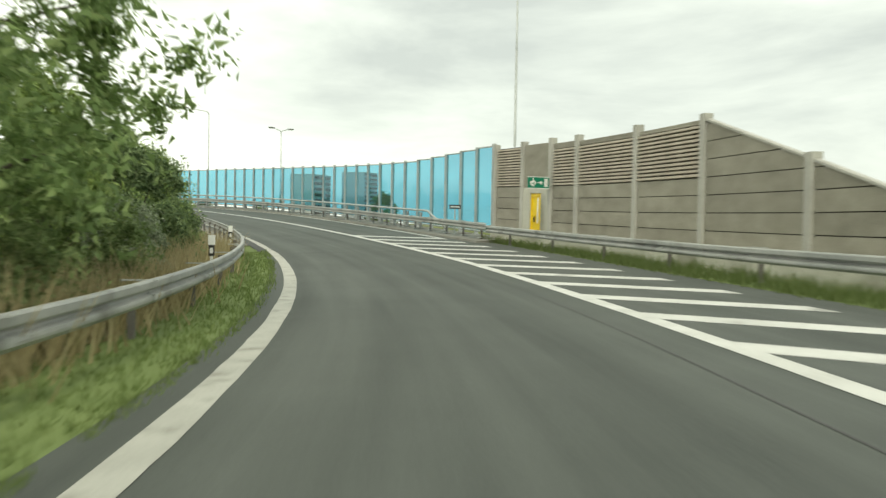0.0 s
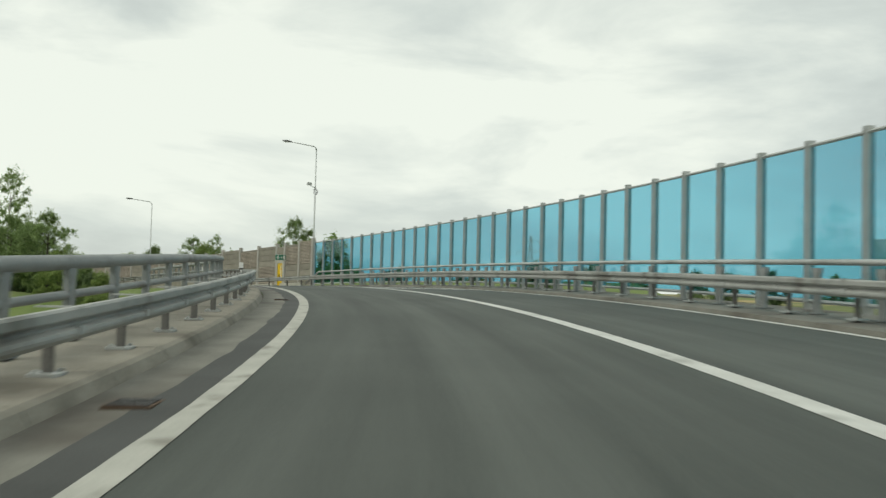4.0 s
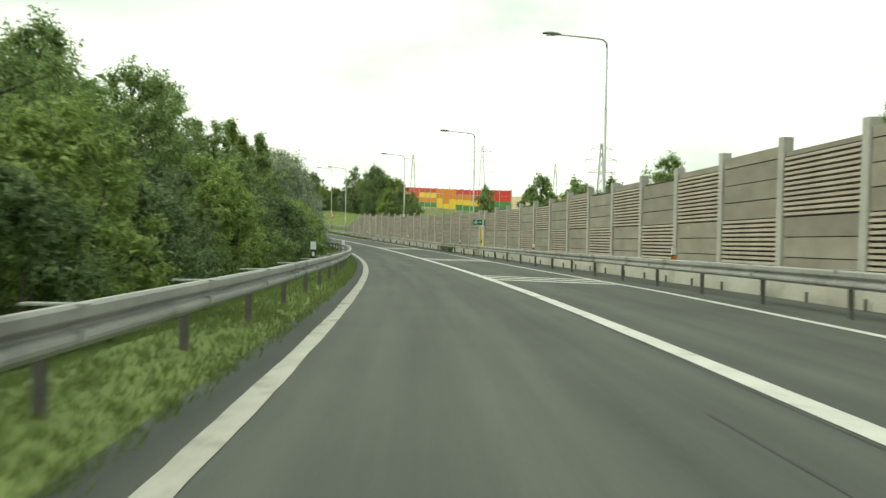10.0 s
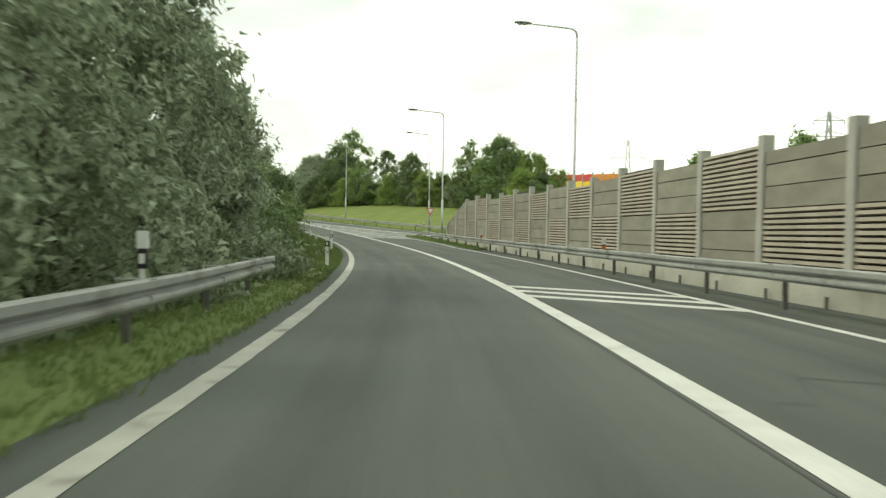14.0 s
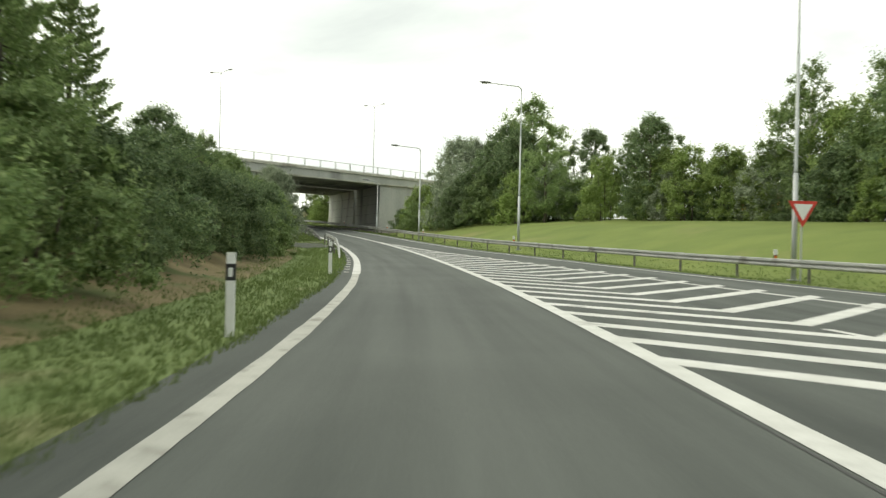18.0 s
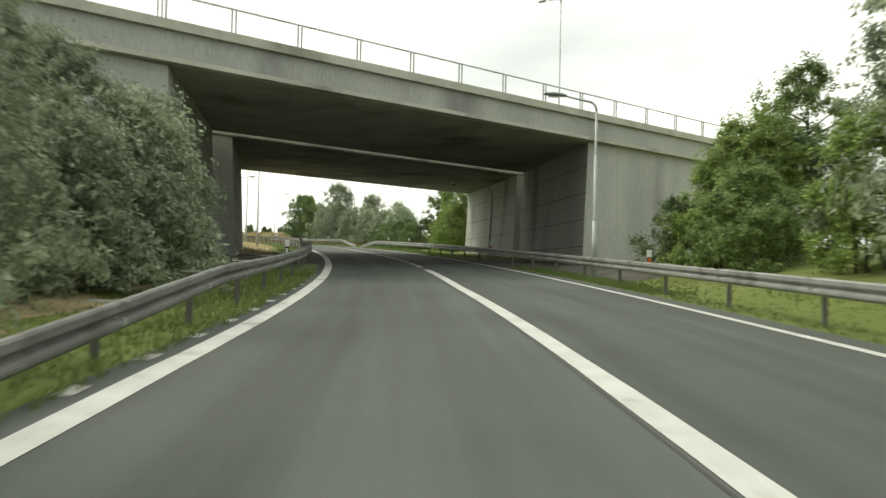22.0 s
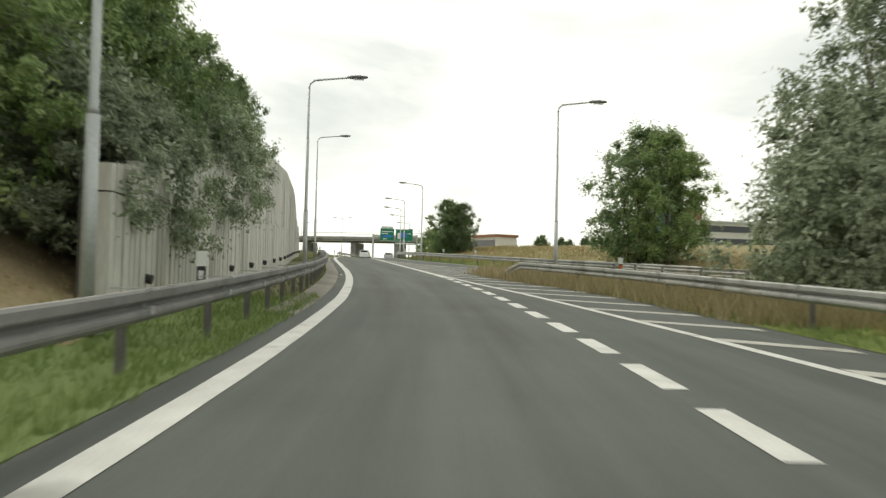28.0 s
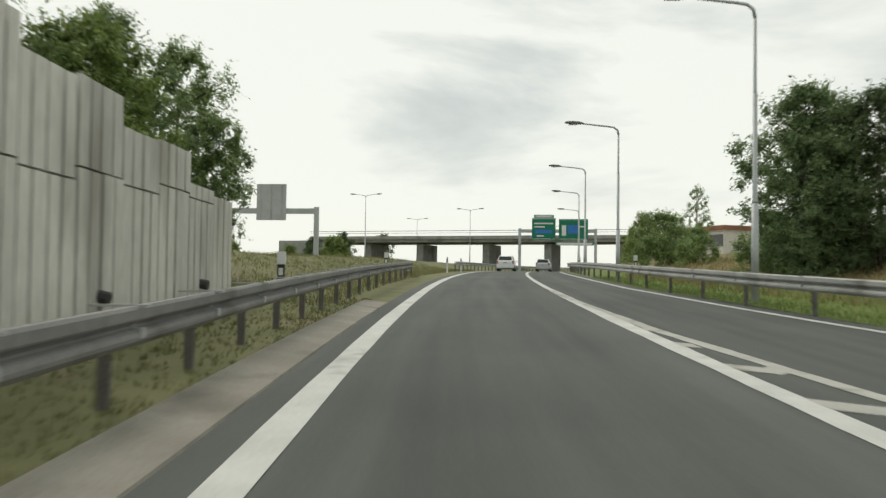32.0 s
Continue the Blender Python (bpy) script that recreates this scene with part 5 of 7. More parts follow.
Geo().box(-0.22, 0.22, -0.16, 0.16, -0.1, 0.0, chamfer=0.02).ob("housing", GREY, bl)
Geo().box(-0.18, 0.18, -0.12, 0.12, -0.2, -0.1, chamfer=0.04).ob("lens", DARK, bl, "dark dusty lens")
mat_spray = mat("grey_spray_paint", (0.12, 0.12, 0.12), (0.2, 0.2, 0.2), 3, 0.7, bump=0.05)
# spray paint as plain strokes
gfit = thing("spray_paint", "grey and black spray-painted strokes on the abutment", "graffiti", kind="structure")
a = RIGHT[0] - AX * SPAN
al = (RIGHT[1] - RIGHT[0]).normalized()
rnd = random.Random(5)


def on_wall(s, z):
    return Vector((*(a + al * s + AX * (0.45 * (1 - (z + 1) / 9) + 0.012)).xy, z))


rows = [[on_wall(0.35 + 0.4 * i, 0.9), on_wall(0.35 + 0.4 * i, 3.15 + 0.3 * noise.noise(Vector((i * 0.45, 1, 0))))] for i in range(32)]
Geo().strip([[p - AX * 0.006 for p in r] for r in rows]).ob("fill", mat("pale_spray_fill", (0.2, 0.2, 0.195), (0.33, 0.33, 0.32), 1.6, 0.8, bump=0.05), gfit, "patchy pale grey fill")
x = 0.4
while x < 12.5:                                      # round outlined shapes side by side
    w, h = 0.95 + 0.4 * rnd.random(), 0.95 + 0.3 * rnd.random()
    for k in range(2):
        n, ph, sq = 14, rnd.random() * 6, 0.5 + 0.5 * rnd.random()
        loop = []
        for i in range(n + 1):
            q = 2 * math.pi * (i % n) / n
            r = 1 + 0.22 * math.sin(3 * q + ph) + 0.12 * math.sin(5 * q + 2 * ph)
            loop.append((x + w * 0.5 + (0.55 - 0.3 * k) * w * r * math.cos(q), 2.35 + (0.85 - 0.45 * k) * h * r * math.sin(q) * sq))
        rows = []
        for i in range(n + 1):
            (s0, z0_), (s1, z1_) = loop[max(i - 1, 0)], loop[min(i + 1, n)]
            d = math.hypot(s1 - s0, z1_ - z0_) + 1e-6
            ox, oz = -(z1_ - z0_) / d * 0.075, (s1 - s0) / d * 0.075
            rows.append([on_wall(loop[i][0] - ox, loop[i][1] - oz), on_wall(loop[i][0] + ox, loop[i][1] + oz)])
        Geo().strip(rows).ob("stroke", DARK if k == 0 else mat_spray, gfit)
    x += w * 1.0

# ---- ribbed concrete retaining wall ----
rw = thing("retaining_wall", "tall retaining wall of pale ribbed concrete panels with stepped top", "wall")
latT = lambda u: pl(u, (28.85, -5.3), (29.6, -5.1), (30.5, -5.0), (31.7, -4.95), (33.0, -4.75), (33.5, -4.8))
topT = lambda u: pl(u, (28.85, 2.6), (29.2, 3.3), (29.6, 4.2), (30.2, 4.9), (30.9, 5.3), (32.0, 5.3), (32.27, 4.9), (32.45, 4.3), (32.6, 3.6), (32.61, 3.4), (32.74, 3.4), (32.75, 2.95), (32.94, 2.95), (32.95, 2.4), (33.2, 2.3))
u, k = 28.85, 0
panel_u = []
while u < 33.1:
    panel_u.append(u)
    u += 1.5 / pl(u, (28, 18.1), (32, 16.3))
for k, u in enumerate(panel_u):
    v = u + 1.5 / pl(u, (28, 18.1), (32, 16.3))
    a, b = P(u, latT(u)), P(v, latT(v))
    m = Matrix.Translation(a) @ Matrix.Rotation(math.atan2(b.y - a.y, b.x - a.x), 4, "Z")
    L = (b - a).xy.length
    h, h1 = topT(u + 0.005), topT(v - 0.005)
    if u > 32.5:
        h = h1 = topT((u + v) / 2)
    mid, high_ = 2.12 + 0.12 * (k % 2), 4.15 + 0.12 * ((k + 1) % 2)
    tiers = [(-0.5, mid, mid)]
    if min(h, h1) > high_ + 0.35:
        tiers += [(mid + 0.02, high_, high_), (high_ + 0.02, h, h1)]
    else:
        tiers += [(mid + 0.02, h, h1)]
    for z0, za, zb in tiers:
        if za - z0 < 0.2:
            continue
        lay = 0.025 * hash01(k, z0)
        mm = m @ Matrix.Translation((0, lay, 0))
        Geo().box(0.01, L - 0.01, 0.0, 0.3, z0, min(za, zb) - 0.02, mm).ob("panel", GROOVE, rw, "grimy concrete behind the ribs, groove shade painted in")
        rb, x = Geo(), 0.01
        while x < L - 0.1:
            w = 0.17 + 0.3 * hash01(k * 3.7 + x * 5, z0)
            x1 = min(x + w, L - 0.01)
            ztop = za + (zb - za) * x / L - 0.01
            rb.box(x, x1, -0.2 - 0.05 * hash01(x * 9, k), 0.0, z0, ztop, mm)
            stop = max(0.0, hash01(x * 17 + k * 1.3, z0 * 5) * 2.6 - 1.1)      # many grooves end short of the panel's top
            if stop > 0.08 and x1 + 0.075 < L:
                rb.box(x1 - 0.004, x1 + 0.079, -0.19, 0.0, max(z0, ztop - stop), ztop, mm)
            x += w + 0.075
        rb.ob("rib", WALLCON, rw)
    if k % 3 == 1:
        g = Geo().tube([m @ Vector((L / 2, -0.34, 0.6)), m @ Vector((L / 2, -0.05, 0.66))], 0.09, 8)
        g.ob("drain_pipe", DARK, rw, "short dark drain pipe")
tagged(Geo().sweep(span(28.95, 33.3), lambda u: [(LL(u) - 1.05, -0.02), (LL(u) - 1.05, 0.07), (LL(u) - 0.98, 0.07), (LL(u) - 0.48, 0.02), (LL(u) - 0.46, -0.02)]).ob("drain_channel", KERB), "shallow concrete drain channel beside the lane", "kerb", kind="structure")

# ---- lamps ----
def lamp(u, lat, h, arm, label="tall grey steel street lamp with a single arm", reach=2.3, double=False, z=None, dark=False, turn=0.0):
    """arm: -1 reaches to the left, +1 to the right."""
    t = thing("street_lamp", label, "street lamp", "street lamps along the road", m=M(u, lat, left_base(u, lat) if z is None else z, turn))
    mt = DARK if dark else POLE
    Geo().box(-0.2, 0.2, -0.2, 0.2, 0.0, 0.03, chamfer=0.03).ob("base_plate", STEEL, t)
    Geo().tube([(0, 0, 0), (0, 0, h * 0.33)], [0.1, 0.09], 12).ob("lower_pole", mt, t, smooth=True)
    Geo().tube([(0, 0, h * 0.33), (0, 0, h * 0.34), (0, 0, h * 0.7)], [0.09, 0.066, 0.06], 12).ob("middle_pole", mt, t, smooth=True)
    Geo().tube([(0, 0, h * 0.7), (0, 0, h * 0.705), (0, 0, h - 0.35)], [0.06, 0.048, 0.043], 12).ob("upper_pole", mt, t, smooth=True)
    for s in ((-1, 1) if double else (arm,)):
        pts = [(0, 0, h - 0.36), (0.04 * s, 0, h - 0.15), (0.2 * s, 0, h - 0.02), (0.45 * s, 0, h + 0.02), (reach * s, 0, h + 0.16)]
        Geo().tube(pts, [0.05, 0.048, 0.045, 0.042, 0.035], 8).ob("arm", mt, t, smooth=True)
        hd = Geo()
        n = 8
        for i, (x, w, zz) in enumerate(((-0.05, 0.05, 0.06), (0.1, 0.11, 0.1), (0.45, 0.15, 0.11), (0.75, 0.1, 0.07), (0.8, 0.04, 0.03))):
            hd.v += [(s * (reach + x), w * math.cos(2 * math.pi * k / n), h + 0.16 + 0.05 * x + zz * math.sin(2 * math.pi * k / n) * (1 if math.sin(2 * math.pi * k / n) > 0 else 0.5)) for k in range(n)]
        for i in range(4):
            hd.f += [(i * n + k, i * n + (k + 1) % n, (i + 1) * n + (k + 1) % n, (i + 1) * n + k) for k in range(n)]
        hd.f += [tuple(range(n)), tuple(range(4 * n, 5 * n))]
        head = hd.ob("lamp_head", mat_head, t, "dark grey lamp head", True)
        Geo().box(min(s * (reach + 0.2), s * (reach + 0.62)), max(s * (reach + 0.2), s * (reach + 0.62)), -0.09, 0.09, h + 0.1, h + 0.125).ob("lens", WHITE, head)
    return t


def left_base(u, lat):
    if lat < lane_left(u):
        return left_up(u, lane_left(u) - lat)
    if lat > right_edge(u):
        return right_up(u, lat - right_edge(u))
    return 0.0


mat_head = mat("lamp_head_grey", (0.12, 0.12, 0.12), (0.2, 0.2, 0.2), 3, 0.5, bump=0.03)
lamp(2.02, 10.6, 13.5, -1, z=-0.2)
lamp(4.8, 11.0, 10.0, -1, z=0.0)
cl = lamp(8.17, 11.1, 12.1, -1, "tall grey street lamp carrying a traffic camera", z=0.0)
Geo().tube([(0, 0, 8.55), (-0.5, 0, 8.75)], 0.03, 6).ob("camera_bracket", POLE, cl)
Geo().box(-0.75, -0.35, -0.12, 0.12, 8.75, 8.98, chamfer=0.03).ob("traffic_camera", GREY, cl, "small grey traffic camera")
Geo().tube([(0.13, 0, 8.0), (0.2, 0, 8.25), (0.13, 0, 8.5), (-0.13, 0, 8.4), (-0.13, 0, 8.1)], 0.035, 6).ob("cable_loop", DARK, cl)
for q in ((10.34, 9.65, 10.7), (12.4, 9.45, 10.9), (14.28, 8.8, 10.4), (16.22, 8.9, 11.2), (17.87, 7.62, 11.0), (19.58, 14.5, 12.1), (21.1, 10.4, 11.8), (22.48, 7.55, 9.45)):
    lamp(q[0], q[1], q[2], -1, z=None if q[0] > 17 else 0.0)
lamp(23.65, 7.45, 6.6, -1, "short grey lamp under the overpass", 1.2)
lamp(25.92, -6.3, 6.5, 1, "dark lamp pole on the dry grass slope", 1.4)
lamp(27.35, -5.9, 8.1, 1, reach=1.5)
lamp(28.66, -4.3, 8.6, 1, reach=1.6)
lamp(30.12, -3.35, 8.1, 1, reach=1.6)
lamp(32.0, -3.05, 9.4, 1, reach=1.7)
lamp(30.3, 7.9, 8.1, 1, reach=1.5)
for q in ((33.42, 7.6, 7.7), (34.6, 6.9, 7.2), (35.8, 6.9, 7.2), (37.1, 7.3, 7.2), (38.6, 7.3, 7.2), (40.4, 7.3, 7.2)):
    lamp(q[0], q[1], q[2], -1, reach=1.7)
for p, h in ((Vector((-201.8, 347.9, ZS + 1.5)), 13.6), (Vector((-209.7, 380.3, ZS + 1.5)), 13.6), (Vector((-193, 318, ZS + 1.5)), 13.6)):
    t = lamp(24, 0, h, 1, "tall double-armed motorway lamp on the overpass", 1.6, True)
    t.matrix_basis = Matrix.Translation(p) @ Matrix.Rotation(math.atan2(AX.y, AX.x) - math.pi / 2, 4, "Z")
mst = lamp(4.7, 18.5, 8.5, -1, "thin mast with two small floodlights behind the glass", 0.8, True, z=0.0)

# ---- delineators ----
dl = Geo().box(-0.06, 0.06, -0.02, 0.02, -0.3, 0.75, chamfer=0.008).mesh("post", WHITE)
db = Geo().box(-0.065, 0.065, -0.025, 0.025, 0.75, 0.97, chamfer=0.008).mesh("black_band", BLACK)
dr = Geo().box(-0.03, 0.03, -0.03, 0.03, 0.8, 0.92, chamfer=0.005).mesh("reflector", WHITE)
dro = Geo().box(-0.03, 0.03, -0.03, 0.03, 0.8, 0.92, chamfer=0.005).mesh("reflector", ORANGE)
dt = Geo().box(-0.06, 0.06, -0.02, 0.02, 0.97, 1.12, chamfer=0.008).mesh("cap", WHITE)


def delineator(u, lat, orange=False, short=False):
    t = thing("delineator_post", "white plastic roadside post with a black band", "delineator", "roadside delineator posts", m=M(u, lat, left_base(u, lat) - (0.02 if not short else -0.0)))
    if not short:
        put("post", dl, t)
        put("black_band", db, t)
        put("reflector", dro if orange else dr, t)
        put("cap", dt, t)
    else:
        put("cap", short_me, t)
        put("post", short_stem, t)
        put("black_band", short_band, t)
        put("reflector", short_ref_o if orange else short_ref, t)
    return t


short_me = Geo().box(-0.075, 0.075, -0.02, 0.02, 0.98, 1.19, chamfer=0.01).mesh("cap", WHITE)
short_stem = Geo().box(-0.03, 0.03, -0.02, 0.02, 0.6, 0.739).mesh("post", WHITE)
short_band = Geo().box(-0.06, 0.06, -0.025, 0.025, 0.74, 0.98, chamfer=0.008).mesh("black_band", BLACK)
short_ref = Geo().box(-0.035, 0.035, -0.03, 0.03, 0.8, 0.92).mesh("reflector", WHITE)
short_ref_o = Geo().box(-0.05, 0.05, -0.03, 0.03, 0.76, 0.95).mesh("reflector", ORANGE)
for u in (15.75, 16.95, 18.58, 19.49):
    delineator(u, LL(u) - 0.87)
for u in (35.9, 36.6):
    delineator(u, LL(u) - 1.5)
for u in (0.95, 1.55, 3.2, 5.85, 7.05, 9.25, 10.28, 11.41, 12.56, 14.56, 23.47, 25.2, 27.0, 28.7, 32.9, 34.1):
    delineator(u, railL(u) - 0.32, short=True)
for u in (9.22, 10.4, 11.5, 12.72, 14.1, 15.6, 17.0):
    delineator(u, railR(u) + 0.32, True, True)
for u in (18.6, 19.6, 21.0, 22.35, 23.3, 24.6, 26.1, 26.6, 28.4, 29.6):
    delineator(u, railB(u) + 0.32, True, True)
for u in (32.1, 32.65, 34.2, 36):
    delineator(u, railD(u) + 0.32, False, True)

# ---- signs ----
ys = thing("yield_sign", "red-bordered white triangular give-way sign on a lamp pole", "road sign", m=M(19.55, 14.5, left_base(19.55, 14.5)))
Geo().tube([(0, 0.1, 0), (0, 0.1, 3.0)], 0.035, 8).ob("pole", POLE, ys)
make("plate", [(-0.55, 0, 2.95), (0.55, 0, 2.95), (0, 0, 2.0), (-0.55, 0.03, 2.95), (0.55, 0.03, 2.95), (0, 0.03, 2.0)], [(0, 2, 1), (3, 4, 5), (0, 1, 4, 3), (1, 2, 5, 4), (2, 0, 3, 5)], RED, ys, "red triangular plate")
make("face", [(-0.36, -0.006, 2.84), (0.36, -0.006, 2.84), (0, -0.006, 2.22)], [(0, 2, 1)], WHITE, ys, "white inner triangle")
gs = thing("sign_board", "small pale sign board on the dry slope", "sign", m=M(27.75, -9.6, left_base(27.75, -9.6)))
Geo().box(-0.45, 0.45, -0.02, 0.02, 0.5, 1.3, chamfer=0.005).ob("board", PLASTER, gs)
Geo().tube([(-0.3, 0.03, -0.2), (-0.3, 0.03, 1.2)], 0.03, 6).tube([(0.3, 0.03, -0.2), (0.3, 0.03, 1.2)], 0.03, 6).ob("post", STEEL, gs)
for k in range(3):
    Geo().box(-0.3, 0.3, -0.026, -0.021, 0.7 + 0.18 * k, 0.76 + 0.18 * k).ob("text_bar", GREY, gs)
ns = thing("bridge_name_plate", "small dark plate with white bars on a post", "sign", m=M(2.1, 8.15, 0.1))
Geo().tube([(0, 0.03, 0), (0, 0.03, 1.5)], 0.03, 6).ob("post", STEEL, ns)
Geo().box(-0.3, 0.3, -0.01, 0.02, 1.3, 1.5).ob("plate", BLACK, ns)
Geo().box(-0.24, 0.24, -0.015, -0.011, 1.37, 1.43).ob("text_bar", WHITE, ns)


def gantry(u, legs, z0, zt, boards, label, back=False):
    t = thing("sign_gantry", label, "sign gantry", m=M(u, 0, 0))
    for x in legs:
        Geo().box(x - 0.15, x + 0.15, -0.15, 0.15, z0 - 1.5, zt + 0.1, chamfer=0.03).ob("leg", POLE, t)
    Geo().box(legs[0], legs[1], -0.12, 0.12, zt - 0.35, zt, chamfer=0.03).ob("beam", POLE, t)
    for x0, x1, a, b, rows_ in boards:
        s = Geo().box(x0, x1, -0.24, -0.18, a, b, chamfer=0.02).ob("sign_board", GREY if back else GREEN, t, "grey back of a road sign" if back else "green direction sign with white bars")
        if back:
            for x in (x0 + 0.3, (x0 + x1) / 2, x1 - 0.3):
                Geo().box(x - 0.04, x + 0.04, -0.28, -0.242, a, b).ob("stiffener", STEEL, s)
            continue
        Geo().box(x0 + 0.05, x1 - 0.05, -0.246, -0.242, b - 0.1, b - 0.06).box(x0 + 0.05, x1 - 0.05, -0.246, -0.242, a + 0.06, a + 0.1).ob("border", WHITE, s)
        for r, (fx0, fx1, fz, hh, mt) in enumerate(rows_):
            w, h = x1 - x0, b - a
            Geo().box(x0 + fx0 * w, x0 + fx1 * w, -0.25, -0.243, a + fz * h, a + (fz + hh) * h).ob("text_bar", mt, s)
    return t


gantry(37.95, (1.2, 9.2), 0.6, 4.5, [(2.5, 5.0, 3.4, 5.7, [(0.1, 0.9, 0.72, 0.06, WHITE), (0.1, 0.55, 0.56, 0.06, WHITE), (0.15, 0.85, 0.3, 0.16, BLUE), (0.2, 0.5, 0.14, 0.06, WHITE)]),
                                     (5.35, 8.4, 3.4, 5.6, [(0.3, 0.65, 0.3, 0.4, BLUE), (0.1, 0.25, 0.2, 0.5, WHITE), (0.7, 0.9, 0.6, 0.06, WHITE)]),
                                     (2.7, 4.8, 5.72, 6.05, [(0.1, 0.9, 0.35, 0.3, WHITE)]), (5.0, 9.0, 2.8, 3.15, [(0.05, 0.95, 0.2, 0.6, WHITE)])], "overhead gantry with green direction signs")
gantry(35.6, (-21, -10.9), 0.5, 4.2, [(-19.6, -18.2, 3.9, 5.5, []), (-14.9, -12.9, 3.4, 5.8, [])], "sign gantry of the opposite carriageway seen from behind", True)

# ---- trees and shrubs ----
def leaf_mesh(name, material, c, d1, face, leaf, rng):
    """One pointed leaf at each place c, along d1, its face turned towards face."""
    n = len(c)
    face = face / (np.linalg.norm(face, axis=1)[:, None] + 1e-6)
    d1 = d1 - face * (d1 * face).sum(1)[:, None] * 0.8
    d1 /= np.linalg.norm(d1, axis=1)[:, None] + 1e-6
    d2 = np.cross(face, d1)
    d2 /= np.linalg.norm(d2, axis=1)[:, None] + 1e-6
    s = (leaf * (0.55 + 0.9 * rng.random(n)))[:, None]
    v = np.stack([c - d1 * s * 0.7 + d2 * s * 0.5, c + d1 * s * 1.2, c - d1 * s * 0.7 - d2 * s * 0.5], 1).reshape(-1, 3)
    me = bpy.data.meshes.new(name)
    me.vertices.add(3 * n)
    me.vertices.foreach_set("co", v.ravel())
    me.loops.add(3 * n)
    me.loops.foreach_set("vertex_index", np.arange(3 * n))
    me.polygons.add(n)
    me.polygons.foreach_set("loop_start", np.arange(0, 3 * n, 3))
    me.polygons.foreach_set("loop_total", np.full(n, 3))
    me.materials.append(material)
    me.update(calc_edges=True)
    return me


def leaf_cloud(name, material, h, r, n, leaf, seed, shape, base, clumps, droop=0.0, clump_r=0.33, rise=0.35):
    """A crown: many small pointed leaves on twigs, gathered in clumps under an uneven outline."""
    rng = np.random.default_rng(seed)
    cs = []
    while len(cs) < clumps:
        z = rng.random()
        a, q = rng.random() * 2 * np.pi, rng.random() ** 0.4
        rad = r * shape(z) * (0.7 + 0.45 * rng.random())
        cs.append((math.cos(a) * rad * q, math.sin(a) * rad * q, base + z * (h - base), 0.45 + 0.7 * rng.random()))
    cs = np.array(cs)
    tw = n // 11                                        # leaves sit on twigs that stick out of their clump
    ci = rng.integers(0, clumps, tw)
    mid = np.array([0, 0, base + 0.4 * (h - base)])
    out = cs[ci, :3] - mid
    out /= np.linalg.norm(out, axis=1)[:, None] + 1e-6
    d = rng.normal(size=(tw, 3)) + out * 0.5
    d[:, 2] += rise - droop * 2.5
    d /= np.linalg.norm(d, axis=1)[:, None]
    reach = (cs[ci, 3] * r * clump_r * (0.35 + 1.05 * rng.random(tw) ** 0.8))[:, None]
    tip = cs[ci, :3] + d * reach
    ti = rng.integers(0, tw, n)
    back = rng.random(n)[:, None]
    c = tip[ti] - d[ti] * back * reach[ti] * 0.75 + rng.normal(size=(n, 3)) * leaf * 0.9
    d1 = d[ti] * 0.8 + rng.normal(size=(n, 3)) * 0.75
    d1[:, 2] -= droop
    face = c - cs[ci[ti], :3]                            # leaves turn outwards and up to the light
    face = face / (np.linalg.norm(face, axis=1)[:, None] + 1e-6) * 0.7 + out[ti] * 0.4 + rng.normal(size=(n, 3)) * 0.55
    face[:, 2] += 0.55
    return leaf_mesh(name, material, c, d1, face, leaf, rng), cs


def larch_kind(name, label, h, r, n, leaf, seed):
    """A slender conifer: whorls of thin boughs that sweep up at the tips, with tufts of needles hanging along them."""
    rng = np.random.default_rng(seed)
    t = thing(name, label, "tree", "trees and shrubs beside the road")
    g = Geo().tube([(0, 0, -0.6), (0.04, 0.02, h * 0.3), (-0.03, 0.03, h * 0.65), (0, 0, h)], [0.02 * h, 0.014 * h, 0.008 * h, 0.002 * h], 7)
    pts, dirs, w = [], [], []
    for k in range(84):
        f = 0.04 + 0.94 * (k + rng.random()) / 84
        a, ln = k * 2.4 + rng.random(), r * (1 - f) ** 0.75 * (0.65 + 0.5 * rng.random()) + 0.12
        z0, dz = f * h, -0.12 * ln
        q = [np.array((math.cos(a) * ln * e, math.sin(a) * ln * e, z0 + dz * 4 * e * (1 - e) + 0.16 * ln * e ** 3)) for e in (0, 0.35, 0.7, 1)]
        g.tube([tuple(x) for x in q], [0.028, 0.02, 0.012, 0.005], 3)
        m = int(n / 84 * (0.35 + 1.3 * (1 - f)))
        e = 0.12 + 0.88 * rng.random(m) ** 0.8
        base = np.stack([np.interp(e, (0, 0.35, 0.7, 1), [x[i] for x in q]) for i in range(3)], 1)
        side = np.array((-math.sin(a), math.cos(a), 0))
        base += side * (rng.normal(size=m) * 0.2 * ln * (1.25 - e))[:, None]
        base[:, 2] -= np.abs(rng.normal(size=m)) * 0.16
        pts.append(base)
        dirs.append(rng.normal(size=(m, 3)) * 0.6 + np.array((math.cos(a), math.sin(a), -0.3)))
    c, d1 = np.concatenate(pts), np.concatenate(dirs)
    face = rng.normal(size=c.shape) * 0.6 + np.array((0, 0, 0.8))
    put("crown", leaf_mesh("crown", LEAF_MID, c, d1, face, leaf, rng), t)
    g.ob("trunk", BARK, t, smooth=True)
    return t


